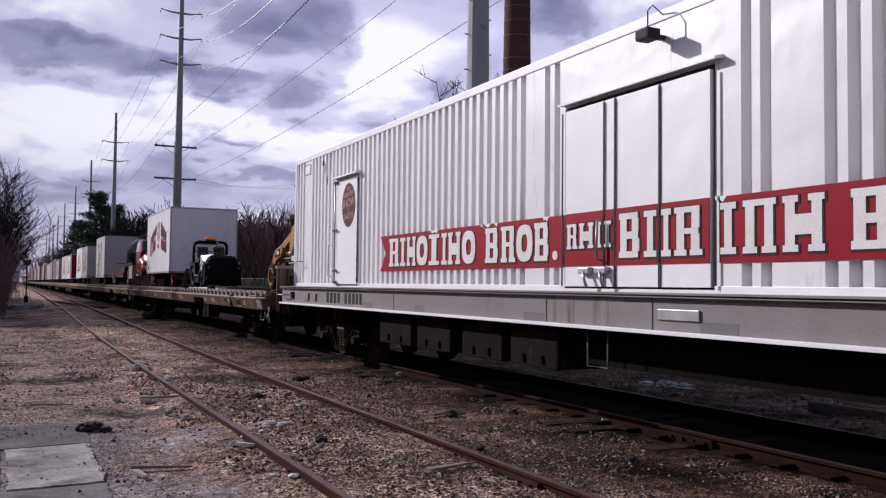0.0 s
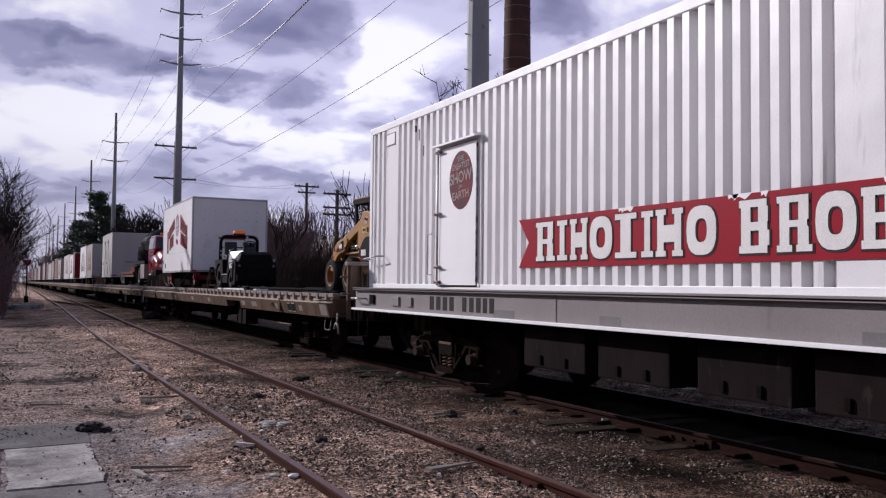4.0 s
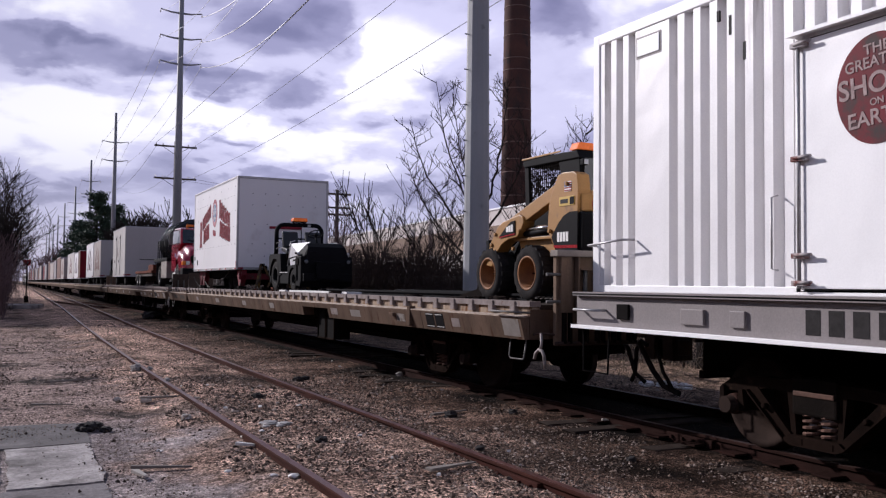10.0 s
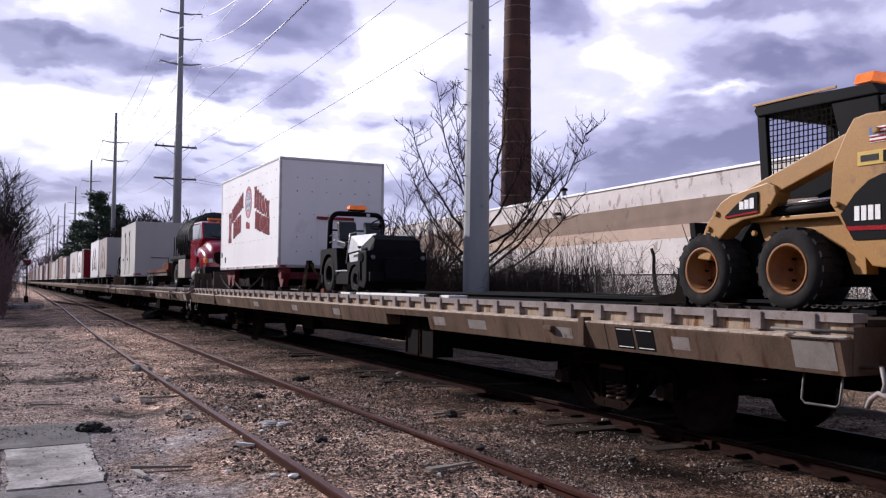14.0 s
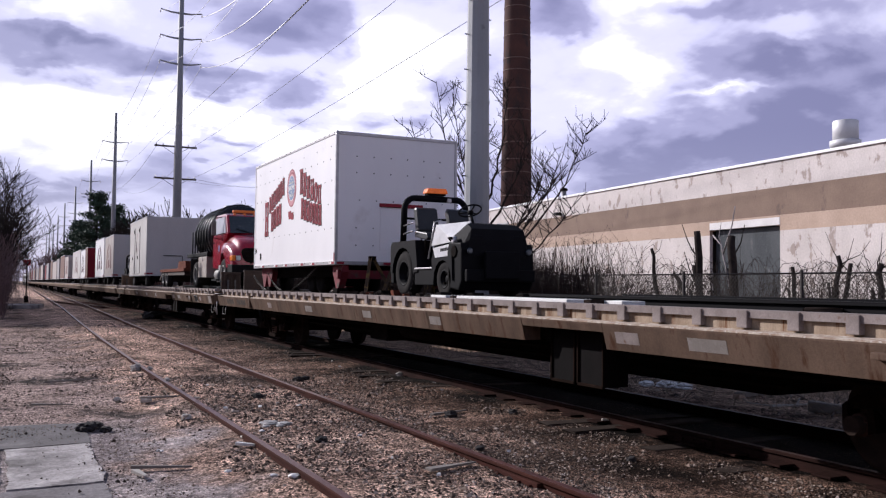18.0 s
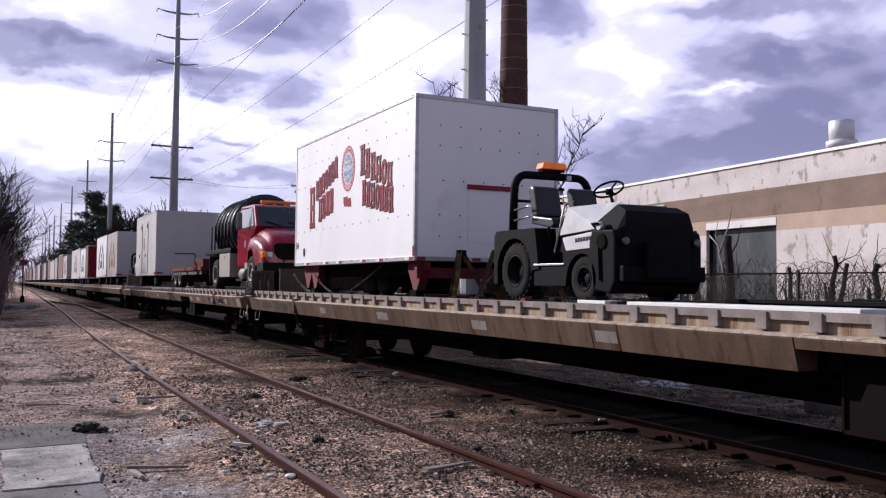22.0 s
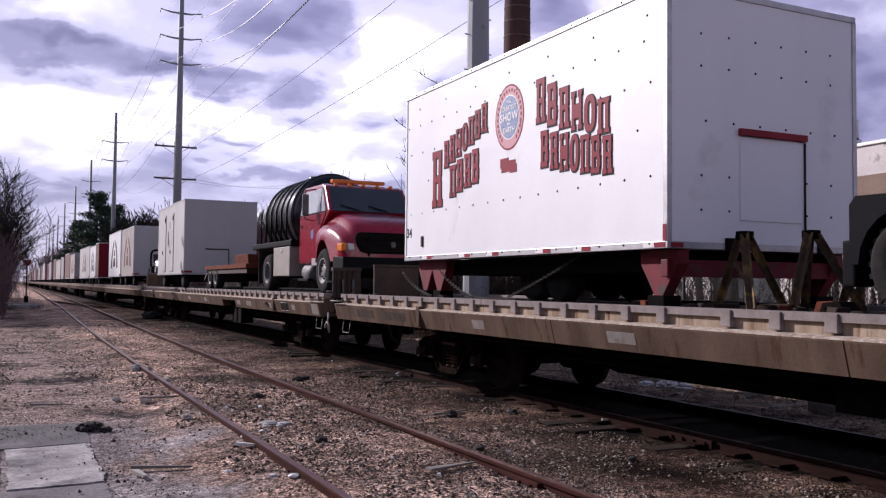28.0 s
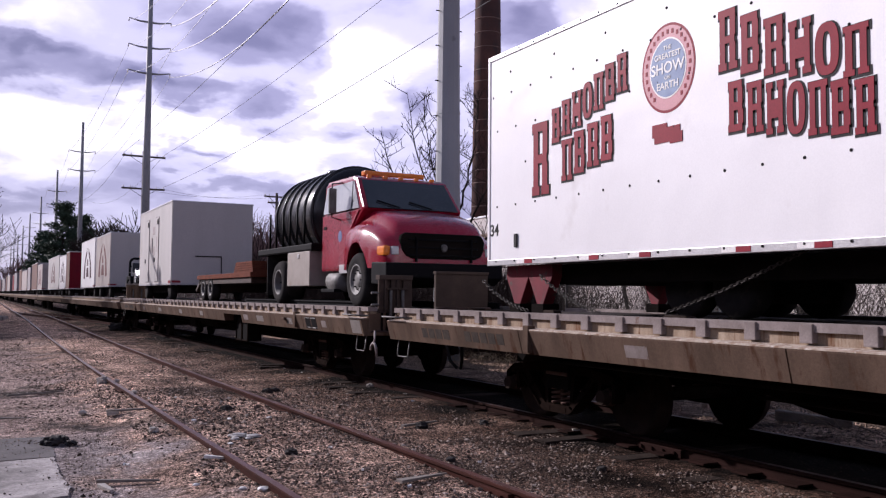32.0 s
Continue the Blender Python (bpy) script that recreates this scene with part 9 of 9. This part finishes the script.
stick("plank", 1.22, 7.88, 0.50, 0.05, 0.03, -14, OLD_TIMBER, "thin grey plank lying on the asphalt")
stick("plank", 1.02, 7.66, 0.22, 0.07, 0.03, -70, PALE_STONE, "short pale board end on the asphalt")
stick("plank", 2.04, 8.28, 0.20, 0.05, 0.03, -40, TRASH_WHITE, "white splinter of board by the rail")
stick("plank", 1.66, 12.0, 0.16, 0.10, 0.05, 60, PALE_STONE, "pale board end in the dirt")
stick("plank", 1.86, 12.15, 0.55, 0.05, 0.03, 5, OLD_TIMBER, "thin grey plank lying in the dirt")
stick("plank", 6.33, 8.30, 0.34, 0.06, 0.03, -25, PALE_STONE, "pale splinter beside the main track")
stick("plank", 4.9, 9.75, 0.6, 0.06, 0.03, 20, OLD_TIMBER, "grey stick in the gravel")
stick("plank", 3.35, 6.6, 0.5, 0.08, 0.025, 15, OLD_TIMBER, "grey plank sunk in the gravel")
stick("plank", 0.95, 15.2, 0.9, 0.06, 0.03, 25, OLD_TIMBER, "grey stick on the dirt")
stick("plank", 0.55, 12.4, 0.5, 0.05, 0.02, -10, OLD_TIMBER, "grey stick on the dirt")
stick("log", 9.5, 7.77, 0.95, 0.15, 0.13, -68, OLD_TIMBER, "bleached log lying beyond the main track")
stick("branch", 9.5, 8.63, 0.72, 0.035, 0.03, -4, PALE_STONE, "pale barkless branch beyond the main track")
stick("branch", 9.9, 8.9, 0.9, 0.03, 0.025, 40, OLD_TIMBER, "pale dead branch beyond the main track")
stick("plank", 10.2, 9.8, 1.3, 0.14, 0.07, 12, OLD_TIMBER, "bleached tie lying beyond the main track")
stick("brick", 9.33, 9.42, 0.20, 0.10, 0.065, 20, surf("loose_brick", (0.45, 0.33, 0.26), (0.36, 0.24, 0.18), 0.85, bump=0.3), "pale loose brick beyond the track")
for i, (x, y, s) in enumerate(((2.55, 9.33, 0.085), (2.68, 9.22, 0.07), (2.46, 9.15, 0.05), (2.60, 9.12, 0.045), (2.50, 9.42, 0.05))):
    lump("plastic_film", x, y, s, PLASTIC, "crumpled grey plastic film by the rail", 600 + i, 0.28, "litter")
for i, (x, y, s) in enumerate(((9.45, 11.1, 0.17), (9.62, 10.9, 0.13), (9.25, 11.35, 0.12), (9.5, 10.7, 0.08), (2.07, 6.83, 0.05), (2.16, 6.75, 0.04), (1.95, 7.0, 0.035), (2.2, 7.3, 0.03), (2.35, 8.9, 0.03), (1.7, 7.5, 0.03))):
    lump("litter", x, y, s, TRASH_WHITE, "scrap of white litter on the ground", 620 + i, 0.4, "litter")

brnd = random.Random(61)
for i in range(34):
    bx, by = brnd.uniform(9.0, 11.6), brnd.uniform(6.2, 17.0)
    a, ln = brnd.uniform(0, 6.28), brnd.uniform(0.4, 1.3)
    pts = [Vector((bx + math.cos(a) * ln * u + brnd.uniform(-0.05, 0.05), by + math.sin(a) * ln * u + brnd.uniform(-0.05, 0.05), ground_z(bx, by) + 0.02 + brnd.uniform(0, 0.26) * u)) for u in (0, 0.3, 0.6, 1.0)]
    bm = tube(bmesh.new(), pts, brnd.uniform(0.008, 0.018), 5, 0.005)
    tube(bm, [pts[1], pts[1] + Vector((brnd.uniform(-0.3, 0.3), brnd.uniform(-0.3, 0.3), brnd.uniform(0.02, 0.2)))], 0.007, 4, 0.003)
    whole("branch", bm, DEAD_WOOD if i % 3 else OLD_TIMBER, "dead fallen branch on the ground beyond the track", "branch", "", "fallen branches")
lrnd = random.Random(88)
for i in range(26):
    x, y = lrnd.uniform(1.3, 3.4), lrnd.uniform(6.2, 13.5)
    if i > 18:
        x, y = lrnd.uniform(4.0, 6.2), lrnd.uniform(7.0, 20.0)
    r = lrnd.uniform(0.012, 0.032)
    bm = bmesh.new()
    low = [bm.verts.new((r * lrnd.uniform(0.6, 1.6) * math.cos(a), r * lrnd.uniform(0.5, 1.2) * math.sin(a), lrnd.uniform(0.0, 0.012))) for a in [k * math.pi / 3 for k in range(6)]]
    high = [bm.verts.new((v.co.x * 0.9, v.co.y * 0.9, v.co.z + lrnd.uniform(0.006, 0.02))) for v in low]
    bm.faces.new(low[::-1])
    bm.faces.new(high)
    for k in range(6):
        bm.faces.new((low[k], low[(k + 1) % 6], high[(k + 1) % 6], high[k]))
    ob = whole("litter", bm, TRASH_WHITE if i % 3 else PALE_STONE, "small torn scrap of pale litter on the gravel", "litter", "", "scraps of litter")
    ob.location = (x, y, ground_z(x, y) + 0.006)


# ---------------------------------------------------------------- ties, joint bars and loose gravel
TIE = surf("old_tie", (0.030, 0.022, 0.019), (0.050, 0.037, 0.031), 0.9, scale=5, bump=0.5, vary=0.3, spec=0.05)
tie_meshes = []
for k in range(4):
    rnd = random.Random(700 + k)
    bm = block(-1.32, 1.32, -0.115, 0.115, -0.16, 0.0, 0.012)
    for v in bm.verts:
        v.co += Vector((rnd.uniform(-0.04, 0.04) if abs(v.co.x) > 1 else 0, rnd.uniform(-0.012, 0.012), rnd.uniform(-0.012, 0.006)))
    tie_meshes.append(mesh_of("tie", bm, TIE))
rnd = random.Random(77)
for i in range(64):
    if rnd.random() < 0.3:
        continue
    o = new("tie", tie_meshes[i % 4])
    o.parent = main_track
    o.matrix_basis = pose(TRACK_X - 0.02 + rnd.uniform(-0.2, 0.15), 2.2 + i * 0.53 + rnd.uniform(-0.08, 0.08), 0.034 + rnd.uniform(-0.022, 0.014), 0, rnd.uniform(-0.9, 0.6), rnd.uniform(-5, 5))
for i in range(40):
    o = new("tie", tie_meshes[(i + 1) % 4])
    o.parent = siding
    o.matrix_basis = pose(2.9 + rnd.uniform(-0.06, 0.06), 4.0 + i * 0.62 + rnd.uniform(-0.05, 0.05), -0.012 + rnd.uniform(-0.02, 0.008), 0, rnd.uniform(-0.6, 0.6), rnd.uniform(-2, 2))


def joint_bar(parent, x, y, side):
    bm = block(min(x, x + side * 0.045), max(x, x + side * 0.045), y - 0.33, y + 0.33, RAIL_TOP - 0.122, RAIL_TOP - 0.04, 0.008)
    for k in range(4):
        lathe(bm, [(-0.02, 0.02), (0.025, 0.02)], (x + side * 0.05, y - 0.24 + k * 0.16, RAIL_TOP - 0.08), "x", 6, False)
    part("joint_bar", bm, SHADED_RAIL if parent is main_track else RAIL_RUST, parent, "rusty bolted rail joint bar")


joint_bar(siding, 2.9 + 0.78 - 0.012, 6.05, -1)
joint_bar(siding, 2.9 - 0.78 - 0.012, 14.6, -1)
joint_bar(main_track, TRACK_X - GAUGE / 2 - 0.012, 6.95, -1)
for i in range(14):
    part("tie_plate", block(TRACK_X - GAUGE / 2 - 0.19, TRACK_X - GAUGE / 2 + 0.16, 4.06 + i * 0.53, 4.26 + i * 0.53, 0.045, 0.066, 0.004), SHADED_RAIL, main_track)


def gravel_material():
    m = bpy.data.materials.new("loose_gravel")
    m.use_nodes = True
    t = m.node_tree
    n = t.nodes.new
    geo = n("ShaderNodeNewGeometry")
    r = n("ShaderNodeValToRGB")
    stops = [(0.0, (0.036, 0.026, 0.022)), (0.30, (0.062, 0.043, 0.035)), (0.58, (0.125, 0.090, 0.071)), (0.84, (0.25, 0.185, 0.148)), (1.0, (0.48, 0.40, 0.35))]
    while len(r.color_ramp.elements) < len(stops):
        r.color_ramp.elements.new(0.5)
    for e, (p, c) in zip(r.color_ramp.elements, stops):
        e.position, e.color = p, (*c, 1)
    link(t, geo.outputs["Random Per Island"], r.inputs[0])
    b = t.nodes["Principled BSDF"]
    link(t, r.outputs[0], b.inputs["Base Color"])
    b.inputs["Roughness"].default_value = 0.85
    b.inputs["Specular IOR Level"].default_value = 0.08
    return m


def scatter_gravel():
    rng = np.random.default_rng(5)
    vs, fs = [], []
    octa = np.array([(1, 0, 0), (-1, 0, 0), (0, 1, 0), (0, -1, 0), (0, 0, 1), (0, 0, -0.6)], float)
    tri = [(0, 2, 4), (2, 1, 4), (1, 3, 4), (3, 0, 4), (2, 0, 5), (1, 2, 5), (3, 1, 5), (0, 3, 5)]
    count = 0
    for x0, x1, y0, y1, dens, big in ((1.7, 6.2, 4.0, 9.0, 1100, 0.0115), (1.7, 6.2, 9.0, 15.0, 620, 0.0135), (-1.0, 6.3, 15.0, 24.0, 230, 0.0135), (-1.0, 6.3, 24.0, 36.0, 90, 0.016), (6.3, 11.0, 5.0, 13.0, 110, 0.018), (-1.0, 1.9, 5.5, 12.0, 420, 0.0085), (-1.0, 1.8, 12.0, 17.0, 200, 0.013)):
        n = int((x1 - x0) * (y1 - y0) * dens)
        px, py = rng.uniform(x0, x1, n), rng.uniform(y0, y1, n)
        size = big * np.exp(rng.normal(-0.25, 0.45, n))
        for i in range(n):
            x, y = px[i], py[i]
            if x < 0.72 and y < 9.5 and rng.random() < 0.93 or abs(x - TRACK_X) < 1.1:
                continue
            if noise.noise(Vector((x * 0.9, y * 0.7, 5))) < -0.22 and rng.random() < 0.8:
                continue
            s = octa * (size[i] * rng.uniform(0.6, 1.3, (6, 1)))
            a = rng.uniform(0, 6.28)
            c, sn = math.cos(a), math.sin(a)
            z = ground_z(x, y) if x > 0 else 0.02
            if 5.2 < y < 10.6 and x < 1.5:
                z = max(z, 0.022)
            base_i = len(vs)
            for q in s:
                vs.append((x + q[0] * c - q[1] * sn, y + q[0] * sn + q[1] * c, z + q[2] * 0.7 + size[i] * 0.15))
            fs.extend([(p[0] + base_i, p[1] + base_i, p[2] + base_i) for p in tri])
            count += 1
    me = bpy.data.meshes.new("gravel")
    me.from_pydata(vs, [], fs)
    me.materials.append(gravel_material())
    tagged(new("gravel", me), "loose brown and grey gravel over the yard", "gravel", "", "stuff")


scatter_gravel()


# ---------------------------------------------------------------- what moves
def travel(t):
    i = min(int(t), 31)
    (a, p), (b, q) = TRAVEL[i], TRAVEL[i + 1]
    return p + (q - p) * (t - a) / (b - a)


def motions():
    times = [i * 1.0 for i in range(33)]
    for ob, x, y, z in MOVERS:
        walk(ob, [(t, pose(x, y - travel(t), z)) for t in times])
    half = [i * 0.5 for i in range(65)]
    for ob, (x, y, z), r in WHEELS:
        walk(ob, [(t, pose(x, y, z, math.degrees(travel(t) / r) % 360)) for t in half])


motions()
